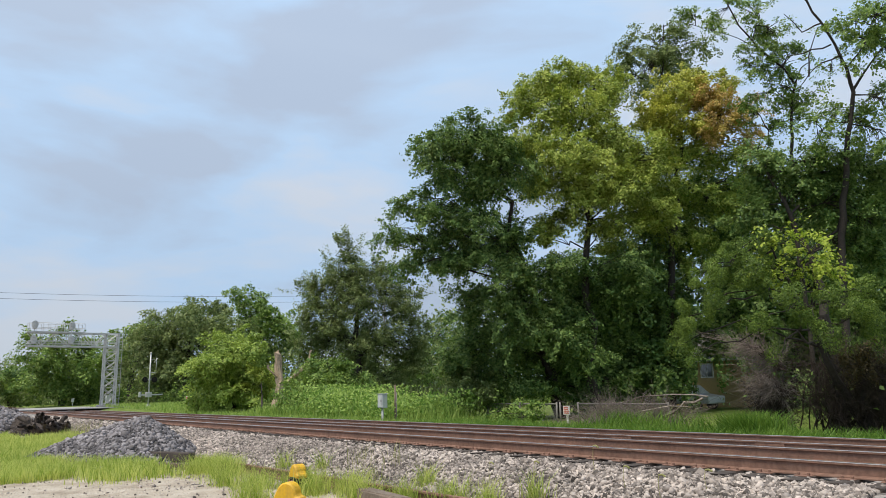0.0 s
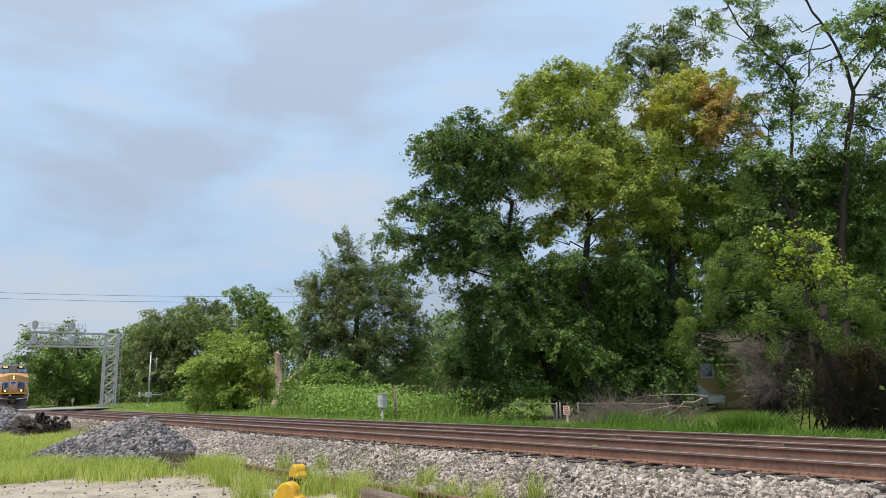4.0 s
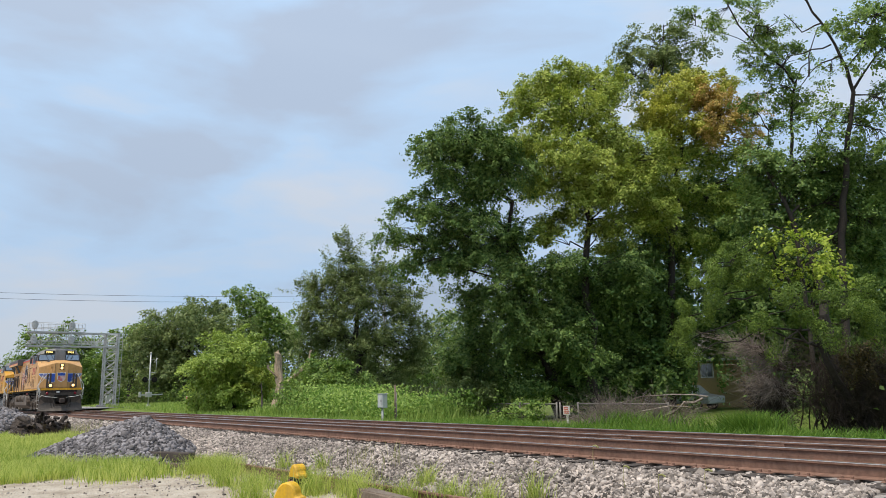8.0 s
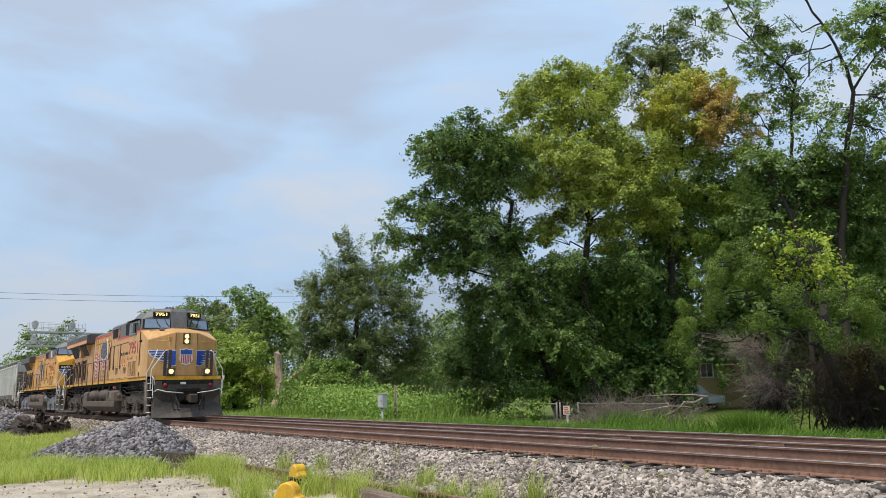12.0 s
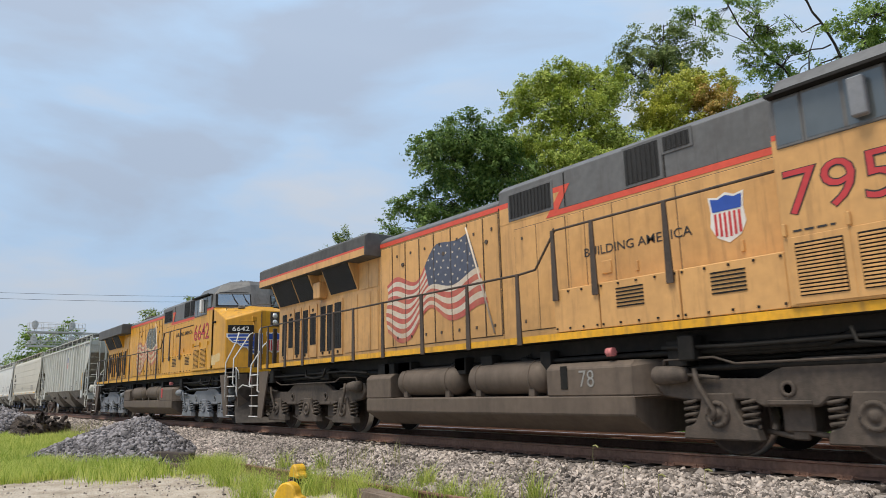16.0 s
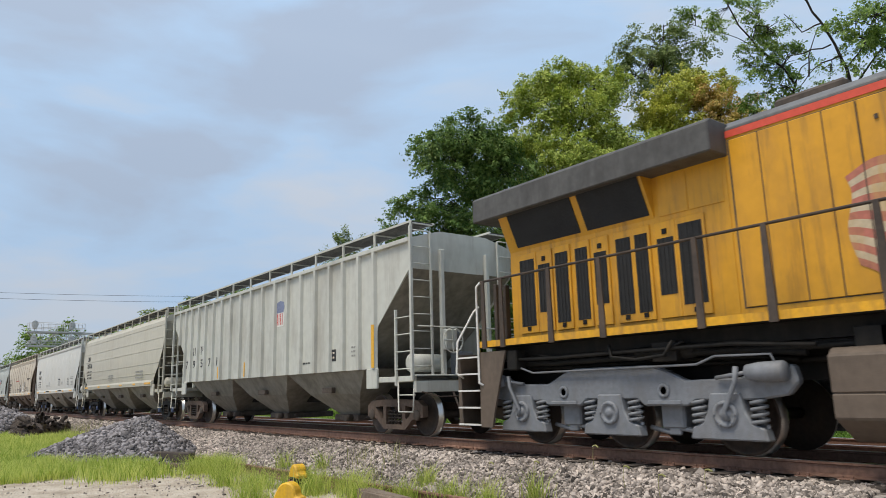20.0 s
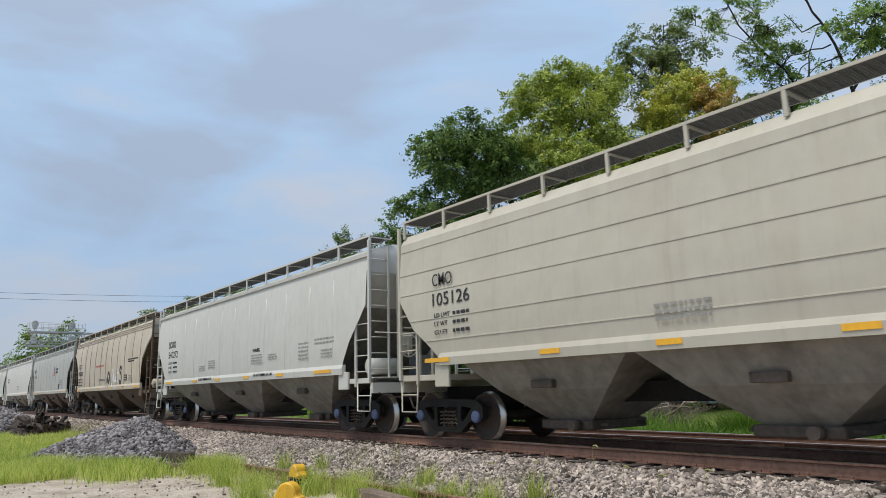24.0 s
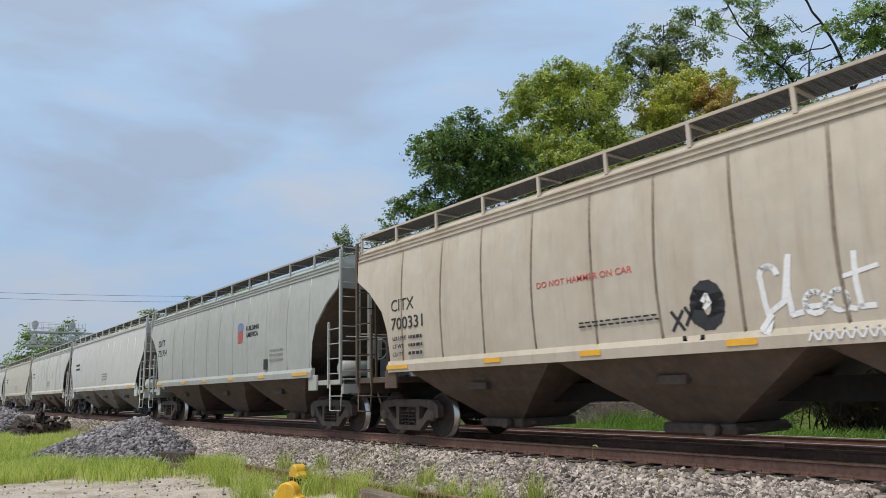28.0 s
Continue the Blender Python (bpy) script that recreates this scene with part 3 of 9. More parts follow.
    for ax in (-1.95, 0.0, 1.95):
        add_wheelset(LOCO_WHEEL, t, cx + ax, 0.52)
    return t


def steps(parent, x, f, white):
    """Corner steps: side plate, five treads with worn white edges, at the end of a locomotive."""
    for s in (-1, 1):
        bm = bmesh.new()
        prism(bm, [(x - f * 0.72, 1.66), (x - f * 0.02, 1.66), (x + f * 0.02, 0.3), (x - f * 0.3, 0.3), (x - f * 0.36, 0.55)], s * 1.46, s * 1.5, "y")
        prism(bm, [(x + f * 0.75, 1.66), (x + f * 0.68, 1.66), (x + f * 0.62, 0.3), (x + f * 0.74, 0.3)], s * 0.95, s * 1.42, "y")
        prism(bm, [(x - f * 0.05, 1.66), (x + f * 0.7, 1.66), (x + f * 0.66, 0.5), (x - f * 0.02, 0.4)], s * 0.9, s * 0.95, "y")
        split_part("step_plate", bm, M_TANK, parent)
        for i in range(5):
            z = 0.35 + i * 0.31
            b2 = bmesh.new()
            box(b2, min(x, x + f * 0.64), max(x, x + f * 0.64), min(s * 0.98, s * 1.5), max(s * 0.98, s * 1.5), z - 0.03, z, 0.004)
            box(b2, min(x, x + f * 0.64), max(x, x + f * 0.64), min(s * 1.48, s * 1.52), max(s * 1.48, s * 1.52), z - 0.026, z + 0.004, 0, 1)
            part("step", b2, [M_TANK, white], parent)


def make_loco(number, cx17, first):
    Y = M_YELLOW if first else M_YELLOW2
    G = M_LGREY
    lab = ("yellow diesel locomotive with grey roof, lit headlights and snow plow" if first
           else "bright yellow diesel locomotive with grey trucks, second unit of the train")
    L = thing("diesel_locomotive", lab, "locomotive", group="locomotives of the train")
    truckmat = M_UNDER if first else M_TRUCKGREY
    # frame, deck, under-floor gear
    bm = bmesh.new()
    box(bm, -10.25, 10.2, -1.5, 1.5, 1.735, 1.86, 0.01)
    box(bm, -10.25, 10.2, -1.12, 1.12, 1.5, 1.74)
    box(bm, -10.2, 10.0, -0.6, 0.6, 1.0, 1.6)
    part("underframe", bm, M_BLACK, L)
    for s in (-1, 1):
        bm = bmesh.new()
        box(bm, -10.26, 9.3, min(s * 1.5, s * 1.515), max(s * 1.5, s * 1.515), 1.745, 1.86, 0)
        part("sill_stripe", bm, M_STRIPE, L, "yellow reflective sill stripe")
        bm = bmesh.new()
        rng = random.Random(3 + s)
        for i in range(9):
            z, y = rng.uniform(1.25, 1.55), rng.uniform(0.8, 1.4) * s
            x0 = rng.uniform(-9.5, 2)
            x1 = x0 + rng.uniform(2.5, 6.5)
            tube(bm, [(x0, y, z), (x0 + 0.3, y, z - 0.06), (x1 - 0.3, y, z - 0.06), (x1, y, z + 0.05)], rng.choice((0.02, 0.03, 0.045)), 6)
        for x0, x1 in ((3.95, 9.3), (-9.9, -4.2)):
            for k, (z, y, r) in enumerate(((1.5, 1.38, 0.03), (1.42, 1.2, 0.05), (1.34, 1.0, 0.035), (1.54, 1.1, 0.04))):
                tube(bm, [(x0 + 0.2 * k, s * y, z), (x0 + 1.2, s * y, z - 0.03), (x1 - 1.1, s * y, z), (x1 - 0.2 * k, s * y, z - 0.08)], r, 6)
            tube(bm, [(x0 + 2.6, s * 1.42, 1.6), (x0 + 2.65, s * 1.44, 1.42), (x0 + 3.1, s * 1.44, 1.36), (x0 + 3.6, s * 1.44, 1.4), (x0 + 3.75, s * 1.44, 1.6)], 0.026, 6)
            box(bm, x0 + 0.3, x0 + 0.55, min(s * 1.2, s * 1.46), max(s * 1.2, s * 1.46), 1.3, 1.66, 0.02)
            lathe(bm, [(x0 + 2.9, 0.04), (x0 + 2.95, 0.11), (x0 + 3.9, 0.11), (x0 + 3.95, 0.04)], (0, s * 1.15, 1.45), "x", 12)
        for i in range(12):
            x, w = rng.uniform(-9.6, 9.2), rng.uniform(0.12, 0.5)
            box(bm, x, x + w, min(s * 1.05, s * 1.35), max(s * 1.05, s * 1.35), rng.uniform(1.2, 1.36), 1.6, 0.01)
        split_part("pipe", bm, M_BLACK, L)
    # fuel tank with air reservoirs
    bm = bmesh.new()
    prof = [(-1.05, 0.27), (1.05, 0.27), (1.5, 0.55), (1.5, 0.84), (0.9, 0.86), (-0.9, 0.86), (-1.5, 0.84), (-1.5, 0.55)]
    prism(bm, prof, -4.05, 3.9, "x", bevel=0.02)
    for s in (-1, 1):
        for a, b in ((-4.05, -3.05), (1.72, 3.9)):
            prism(bm, [(s * 1.5, 0.84), (s * 1.5, 1.28), (s * 1.38, 1.37), (s * 0.9, 1.37), (s * 0.9, 0.84)], a, b, "x", bevel=0.02)
    for v in bm.verts:      # slanted corner at the forward end
        if v.co.x > 3.8 and abs(v.co.y) > 0.97:
            v.co.x -= 0.42
    box(bm, -3.0, 1.7, -0.9, 0.9, 0.86, 1.5)
    tank = part("fuel_tank", bm, M_TANK, L, "dusty brown fuel tank")
    for s in (-1, 1):
        for a, b in ((-2.92, -0.75), (-0.5, 1.62)):
            bm = bmesh.new()
            lathe(bm, [(a, 0.08), (a + 0.05, 0.2), (a + 0.16, 0.285), (a + 0.35, 0.295), (b - 0.35, 0.295), (b - 0.16, 0.285), (b - 0.05, 0.2), (b, 0.08)], (0, s * 1.2, 1.17), "x", 20)
            for x in (a + 0.35, b - 0.35):
                lathe(bm, [(x - 0.02, 0.303), (x + 0.02, 0.303)], (0, s * 1.2, 1.17), "x", 20)
                box(bm, x - 0.07, x + 0.07, min(s * 1.3, s * 1.42), max(s * 1.3, s * 1.42), 0.84, 0.98, 0.01)
            part("air_reservoir", bm, M_TANK, tank)
    bm = bmesh.new()
    lathe(bm, [(-0.06, 0.07), (0.06, 0.07)], (3.05, -1.42, 1.5), "x", 10)
    part("filler_cap", bm, M_PINK, tank)
    bm = bmesh.new()
    box(bm, 2.05, 2.2, -1.512, -1.5, 0.95, 1.32, 0.004)
    part("sight_gauge", bm, M_BLACK if first else M_NUMRED, tank)
    if first:
        lettering("78", M_LETTERFAINT, 2.45, 2.75, 0.98, 1.24, -1.505, tank, "chalk_mark", -0.006)
    # trucks
    loco_truck(L, 6.62, truckmat, False)
    loco_truck(L, -7.48, truckmat, True)
    # engine hood and inverter cab
    def hood(name, x0, x1, w, top, grey, mat_low):
        bm = bmesh.new()
        box(bm, x0, x1, -w, w, 1.86, grey)
        part(name, bm, mat_low, L)
        bm = bmesh.new()
        prism(bm, [(-w, grey), (w, grey), (w, top - 0.12), (w - 0.14, top), (-w + 0.14, top), (-w, top - 0.12)], x0, x1, "x", bevel=0.01)
        part(name + "_roof", bm, G, L, "grey hood roof")
    xw = -4.08 if first else -5.26      # where the radiator section ends
    hood("engine_hood", xw, 0.28, 1.09, 4.67, 4.5, Y)
    hood("inverter_cab", 0.3, 5.93, 1.10, 4.87, 4.08, Y)
    for s in (-1, 1):
        y = s * 1.1
        ya, yb = sorted((y, y + s * 0.006))
        bm = bmesh.new()
        prism(bm, [(xw, 4.40), (xw, 4.5), (1.75, 4.5), (2.15, 4.5), (1.85, 4.08), (5.93, 4.08), (5.93, 3.98), (1.55, 3.98), (1.9, 4.40)], ya, yb, "y")
        part("red_stripe", bm, M_RED, L)
        bm = bmesh.new()
        prism(bm, [(0.3, 4.08), (1.82, 4.08), (2.08, 4.5), (0.3, 4.5)], ya - 0.001 * s, yb - 0.002 * s if s > 0 else yb, "y")
        part("side_panel", bm, Y, L)
    # seams and doors on the hood side
    for s in (-1, 1):
        bm = bmesh.new()
        back = bmesh.new()
        box(back, xw + 0.06, 0.26, min(s * 1.09, s * 1.094), max(s * 1.09, s * 1.094), 1.97, 4.37)
        box(back, 0.7, 2.0, min(s * 1.1, s * 1.103), max(s * 1.1, s * 1.103), 2.0, 3.94)
        box(back, 2.05, 5.9, min(s * 1.1, s * 1.103), max(s * 1.1, s * 1.103), 2.58, 3.94)
        part("door_seams", back, M_UNDER, L)
        edges = ([-4.0] if first else [-5.18, -4.75, -4.33, -3.9]) + [-3.49, -2.95, -2.4, -1.85, -1.25, -0.7, -0.2, 0.25]
        for i, (x, x2) in enumerate(zip(edges, edges[1:])):
            box(bm, x + 0.007, x2 - 0.007, min(s * 1.09, s * 1.106), max(s * 1.09, s * 1.106), 1.98, 4.36, 0.008)
        for x0, x1 in ((0.71, 1.27), (1.284, 1.99)):
            box(bm, x0, x1, min(s * 1.1, s * 1.114), max(s * 1.1, s * 1.114), 2.01, 3.93, 0.006)
        for x0, x1 in ((2.06, 2.42), (2.434, 3.02), (3.034, 4.22), (4.234, 5.89)):
            box(bm, x0, x1, min(s * 1.1, s * 1.114), max(s * 1.1, s * 1.114), 2.59, 3.93, 0.006)
        split_part("hood_door", bm, Y, L)
        bm = bmesh.new()
        for x in (-3.3, -2.75, -2.2, -1.65, -1.05, -0.5, 0.05, 0.9, 1.7):
            for z in (2.15, 4.05):
                box(bm, x, x + 0.04, min(s * 1.1, s * 1.125), max(s * 1.1, s * 1.125), z if z < 3 or x < 0.3 else 3.7, (z if z < 3 or x < 0.3 else 3.7) + 0.06)
        split_part("latch", bm, M_UNDER, L)
        bm = bmesh.new()
        for x0, x1 in ((2.0, 2.95), (2.97, 4.4), (4.42, 5.93)):
            n = max(3, round((x1 - x0) / 0.36))
            for i in range(n + 1):
                for z in (1.93, 2.53):
                    x = x0 + 0.05 + (x1 - x0 - 0.1) * i / n
                    box(bm, x - 0.016, x + 0.016, min(s * 1.5, s * 1.516), max(s * 1.5, s * 1.516), z - 0.016, z + 0.016)
        split_part("bolt", bm, M_BLACK, L)
        bm = bmesh.new()
        for x in (3.45, 5.2, 6.0, 6.75, 7.6):
            box(bm, x - 0.025, x + 0.025, min(s * (1.1 if x < 6 else 1.56), s * (1.14 if x < 6 else 1.6)), max(s * (1.1 if x < 6 else 1.56), s * (1.14 if x < 6 else 1.6)), 2.74, 2.9, 0.008)
        box(bm, 2.75, 2.95, min(s * 1.11, s * 1.135), max(s * 1.11, s * 1.135), 2.78, 3.0, 0.01)
        split_part("door_handle", bm, Y, L)
        # battery boxes with louvres along the walkway
        bm = bmesh.new()
        for x0, x1 in ((2.0, 2.95), (2.97, 4.4), (4.42, 5.93)):
            box(bm, x0, x1, min(s * 1.1, s * 1.5), max(s * 1.1, s * 1.5), 1.87, 2.58, 0.012)
        split_part("battery_box", bm, Y, L)
        bm = bmesh.new()
        for x0 in (3.3, 4.9):
            for i in range(6):
                z = 2.16 + i * 0.055
                box(bm, x0, x0 + 0.5, min(s * 1.5, s * 1.512), max(s * 1.5, s * 1.512), z, z + 0.022)
        split_part("louvre", bm, M_BLACK, L)
        for x0, x1, z0, z1 in ((0.62, 1.7, 4.16, 4.62), (3.36, 4.0, 4.14, 4.72), (4.1, 4.55, 4.5, 4.72) if first else (4.15, 4.8, 4.14, 4.72)):
            bm = bmesh.new()
            box(bm, x0 - 0.05, x1 + 0.05, min(s * 1.1, s * 1.115), max(s * 1.1, s * 1.115), z0 - 0.05, z1 + 0.05, 0.006, 1)
            intake = part("air_intake", bm, [M_GRILLE, G], L)
            bm = bmesh.new()
            box(bm, x0, x1, min(s * 1.115, s * 1.119), max(s * 1.115, s * 1.119), z0, z1)
            part("screen", bm, M_GRILLE, intake)
            bm = bmesh.new()
            for i in range(int((x1 - x0) / 0.09)):
                box(bm, x0 + i * 0.09, x0 + i * 0.09 + 0.05, min(s * 1.119, s * 1.13), max(s * 1.119, s * 1.13), z0, z1)
            split_part("slat", bm, M_GRILLE, intake)
    # radiator cab with its overhanging wings
    w, z0 = 1.1, 3.45
    bm = bmesh.new()
    box(bm, -9.75, xw, -w, w, 1.86, 3.5)
    rad = part("radiator_cab", bm, Y, L)
    bm = bmesh.new()
    box(bm, -7.25 if first else -6.5, xw, -w, w, 3.5, 4.3)
    part("radiator_hood", bm, Y, L)
    flares = ((-9.75, -7.25), (-6.5, -5.05)) if first else ((-9.75, -6.5),)
    for x0, x1 in flares:
        bm = bmesh.new()
        prism(bm, [(-w, 3.5), (w, 3.5), (1.42, 4.24), (-1.42, 4.24)], x0, x1, "x")
        part("radiator_shroud", bm, Y, L)
    bm = bmesh.new()
    prism(bm, [(-1.55, 4.2), (1.55, 4.2), (1.55, 4.7), (1.42, 4.78), (-1.42, 4.78), (-1.55, 4.7)] if first else [(-1.55, 4.14), (1.55, 4.14), (1.55, 4.58), (1.46, 4.64), (-1.46, 4.64), (-1.55, 4.58)], -10.3, xw + 0.05, "x", bevel=0.02)
    wing = part("radiator_wing", bm, M_WING, L, "grey overhanging radiator wing")
    for s in (-1, 1):
        ya, yb = sorted((s * 1.55, s * 1.556))
        if first:
            bm = bmesh.new()
            box(bm, -10.28, xw + 0.03, ya, yb, 4.215, 4.38)
            part("fascia", bm, Y, wing)
        bm = bmesh.new()
        if first:
            box(bm, -10.28, xw + 0.03, ya, yb, 4.38, 4.43)
            part("red_stripe", bm, M_RED, wing)
        else:
            bm.free()
        # slanted radiator screens under the wing
        for x0, x1 in ((-9.63, -8.36), (-8.28, -7.32), (-6.44, -5.1)) if first else ((-9.5, -7.95), (-7.8, -6.56)):
            bm = bmesh.new()
            q = [(x0, s * 1.14, 3.56), (x1, s * 1.14, 3.56), (x1, s * 1.425, 4.2), (x0, s * 1.425, 4.2)]
            v = [bm.verts.new(p) for p in q] + [bm.verts.new((p[0], p[1] - s * 0.05, p[2])) for p in q]
            for f in ((0, 1, 2, 3), (0, 4, 5, 1), (1, 5, 6, 2), (2, 6, 7, 3), (3, 7, 4, 0)):
                bm.faces.new([v[i] for i in f])
            bmesh.ops.recalc_face_normals(bm, faces=bm.faces[:])
            part("radiator_screen", bm, M_GRILLE, rad, "black radiator screen")
        bm = bmesh.new()
        for x, x2 in ((-5.0, -4.56), (-4.54, -4.12)) if first else ((-6.4, -5.9), (-5.88, -5.32)):
            box(bm, x, x2, min(s * 1.1, s * 1.112), max(s * 1.1, s * 1.112), 3.5, 4.2, 0.006)
        split_part("panel", bm, Y, rad)
        if first:
            bm = bmesh.new()
            box(bm, -7.1, -6.72, min(s * 1.1, s * 1.34), max(s * 1.1, s * 1.34), 3.5, 3.95, 0.02)
            part("sensor_box", bm, Y, rad)
            bm = bmesh.new()
            for x, x2 in ((-5.72, -5.1), (-5.06, -4.5), (-4.46, -4.14)):
                box(bm, x, x2, min(s * 1.1, s * 1.114), max(s * 1.1, s * 1.114), 1.97, 3.42, 0.008)
            split_part("hood_door", bm, Y, rad)
        slots = (((-9.47, -9.17), (-9.05, -8.75), (-8.62, -8.31), (-8.12, -7.8), (-7.66, -7.32), (-7.05, -6.75), (-6.67, -6.36), (-6.26, -5.89)) if first
                 else ((-9.48, -9.11), (-9.01, -8.72), (-8.59, -8.29), (-8.12, -7.85), (-7.71, -7.45), (-7.25, -6.96), (-6.88, -6.64), (-6.47, -6.18), (-6.09, -5.7)))
        for i, (x, x2) in enumerate(slots):
            bm = bmesh.new()
            box(bm, x - 0.045, x2 + 0.045, min(s * 1.1, s * 1.13), max(s * 1.1, s * 1.13), 1.95, 3.42, 0.01)
            dr = part("vent_door", bm, Y, rad)
            bm = bmesh.new()
            za, zb = ((2.08, 3.3), (2.3, 3.16), (2.08, 3.3))[i % 3] if x < -6.3 else (2.12, 3.32)
            box(bm, x, x2, min(s * 1.13, s * 1.134), max(s * 1.13, s * 1.134), za, zb)
            part("vent_grille", bm, M_GRILLE, dr)
            for j in range(4):
                bm = bmesh.new()
                xa = x + (x2 - x) * (j + 0.25) / 4
                box(bm, xa, xa + 0.03, min(s * 1.134, s * 1.142), max(s * 1.134, s * 1.142), za, zb)
                part("grille_bar", bm, M_GRILLE, dr)
            bm = bmesh.new()
            box(bm, (x + x2) / 2 - 0.04, (x + x2) / 2 + 0.04, min(s * 1.13, s * 1.145), max(s * 1.13, s * 1.145), *((2.0, 2.07) if za < 2.2 else (3.22, 3.3)))
            part("latch", bm, M_BLACK, dr)
    # roof fittings
    bm = bmesh.new()
    for x in (-9, -7, -5) if first else (-9, -6.5):
        lathe(bm, [(4.62, 0.7), (4.7, 0.68), (4.7, 0.1)], (x, 0, 0), "z", 16)
    split_part("cooling_fan", bm, G, wing)
    bm = bmesh.new()
    box(bm, *((-2.6, -1.4) if first else (-4.75, -3.75)), -0.55, 0.55, 4.6, 4.95 if not first else 4.78, 0.05)
    part("exhaust_stack", bm, M_UNDER, L)
    # cab, nose
    def ring_loft(rows, material, name, label=""):
        bm = bmesh.new()
        rings = [[bm.verts.new(p) for p in r] for r in rows]
        n = len(rings[0])
        for a, b in zip(rings, rings[1:]):
            for i in range(n):
                bm.faces.new((a[i], a[(i + 1) % n], b[(i + 1) % n], b[i]))
        bm.faces.new(rings[0][::-1])
        bm.faces.new(rings[-1])
        bmesh.ops.recalc_face_normals(bm, faces=bm.faces[:])
        es = [e for e in bm.edges if e.calc_face_angle(0) > 0.5]
        bmesh.ops.bevel(bm, geom=es, offset=0.03, segments=2, affect="EDGES", profile=0.5)
        return part(name, bm, material, L, label)
    W = 1.56

    def plan(xb, xs, xc, w, z):
        return [(xb, -w, z), (xs, -w, z), (xc, -0.35, z), (xc, 0.35, z), (xs, w, z), (xb, w, z)]
    ring_loft([plan(5.95, 8.12, 8.55, W, 1.87), plan(5.95, 8.12, 8.55, W, 4.03)], Y, "cab_lower")
    ring_loft([plan(5.95, 8.1, 8.55, W, 4.03), plan(5.95, 7.97, 8.42, W - 0.04, 4.55), plan(5.95, 7.85, 8.3, 1.22, 4.9), plan(6.1, 7.7, 8.15, 0.85, 5.06)], G, "cab_roof", "grey cab roof")
    bm = bmesh.new()
    P = {}
    for s in (-1, 1):
        P[s] = [bm.verts.new(p) for p in ((7.9, s * W, 1.87), (9.27, s * W, 1.87), (9.74, s * 0.5, 1.87), (7.9, s * W, 4.0), (8.12, s * W, 3.98), (9.27, s * W, 3.5), (9.7, s * 0.5, 3.83), (8.5, s * 0.4, 4.1))]
        a = P[s]
        bm.faces.new((a[0], a[1], a[5], a[4], a[3]))
        bm.faces.new((a[1], a[2], a[6], a[5]))
        bm.faces.new((a[4], a[5], a[6], a[7]))
    l, r = P[-1], P[1]
    bm.faces.new((l[2], r[2], r[6], l[6]))
    bm.faces.new((l[6], r[6], r[7], l[7]))
    bm.faces.new((l[3], l[4], l[7], r[7], r[4], r[3]))
    bm.faces.new((l[0], l[1], l[2], r[2], r[1], r[0]))
    bm.faces.new((l[0], l[3], r[3], r[0]))
    bmesh.ops.recalc_face_normals(bm, faces=bm.faces[:])
    bmesh.ops.bevel(bm, geom=[e for e in bm.edges if e.calc_face_angle(0) > 0.3], offset=0.035, segments=2, affect="EDGES", profile=0.5)
    nose = part("nose", bm, Y, L, "yellow wedge-shaped nose")
    bm = bmesh.new()
    for s in (-1, 1):
        box(bm, 5.97, 8.02, min(s * W, s * (W + 0.005)), max(s * W, s * (W + 0.005)), 3.99, 4.06)
    part("red_stripe", bm, M_RED, L)
    bm = bmesh.new()
    prism(bm, [(9.3, -1.5), (10.2, -1.5), (10.2, 1.5), (9.3, 1.5)], 1.7, 1.87, "z", bevel=0.01)
    box(bm, 10.2, 10.215, -1.45, 1.45, 1.7, 1.86, 0, 1)
    part("front_porch", bm, [M_UNDER, M_STRIPE], L)
    # windscreens: a plane from (8.1, W) to (8.55, 0.35), leaning back
    for s in (-1, 1):
        bm = bmesh.new()
        def at(u, v, off):
            x = 8.1 + (8.55 - 8.1) * u - 0.13 * v + off
            return (x, s * (W + (0.35 - W) * u - 0.04 * v * (1 - u)), 4.03 + 0.52 * v)
        for off, m0, m1, mi in ((0.012, 0.03, 0.10, 1), (0.022, 0.09, 0.17, 0)):
            q = [at(m0, m1, off), at(1 - m0 * 0.6, m1, off), at(1 - m0 * 0.6, 1.0 - m1 * 0.3, off), at(m0, 1.0 - m1 * 0.3, off)]
            v = [bm.verts.new(p) for p in q] + [bm.verts.new((p[0] - 0.03, p[1], p[2])) for p in q]
            for f in ((0, 1, 2, 3), (0, 4, 5, 1), (1, 5, 6, 2), (2, 6, 7, 3), (3, 7, 4, 0)):
                bm.faces.new([v[i] for i in f]).material_index = mi
        bmesh.ops.recalc_face_normals(bm, faces=bm.faces[:])
        part("windscreen", bm, [M_GLASS, M_BLACK], L, "windscreen reflecting the sky")
        bm = bmesh.new()
        for u in (0.45, 0.75):
            tube(bm, [at(u, 1.0, 0.05), at(u + 0.1, 0.45, 0.06)], 0.012, 5)
            tube(bm, [at(u + 0.05, 0.65, 0.06), at(u + 0.16, 0.25, 0.06)], 0.016, 5)
        tube(bm, [at(0.1, 1.05, 0.1), at(0.9, 1.05, 0.1)], 0.014, 5)
        split_part("wiper", bm, M_BLACK, L)
        # side windows, mirror, sun visor
        bm = bmesh.new()
        ya, yb = sorted((s * (W - 0.01), s * (W + 0.02)))
        for x0, x1 in ((6.06, 6.36), (6.42, 7.32), (7.42, 7.78)):
            box(bm, x0 - 0.03, x1 + 0.03, ya, yb, 3.86 if x0 < 7.4 else 4.07, 4.52, 0.01, 1)
            box(bm, x0, x1, ya - 0.003, yb + 0.003, 3.9 if x0 < 7.4 else 4.11, 4.48, 0, 0)
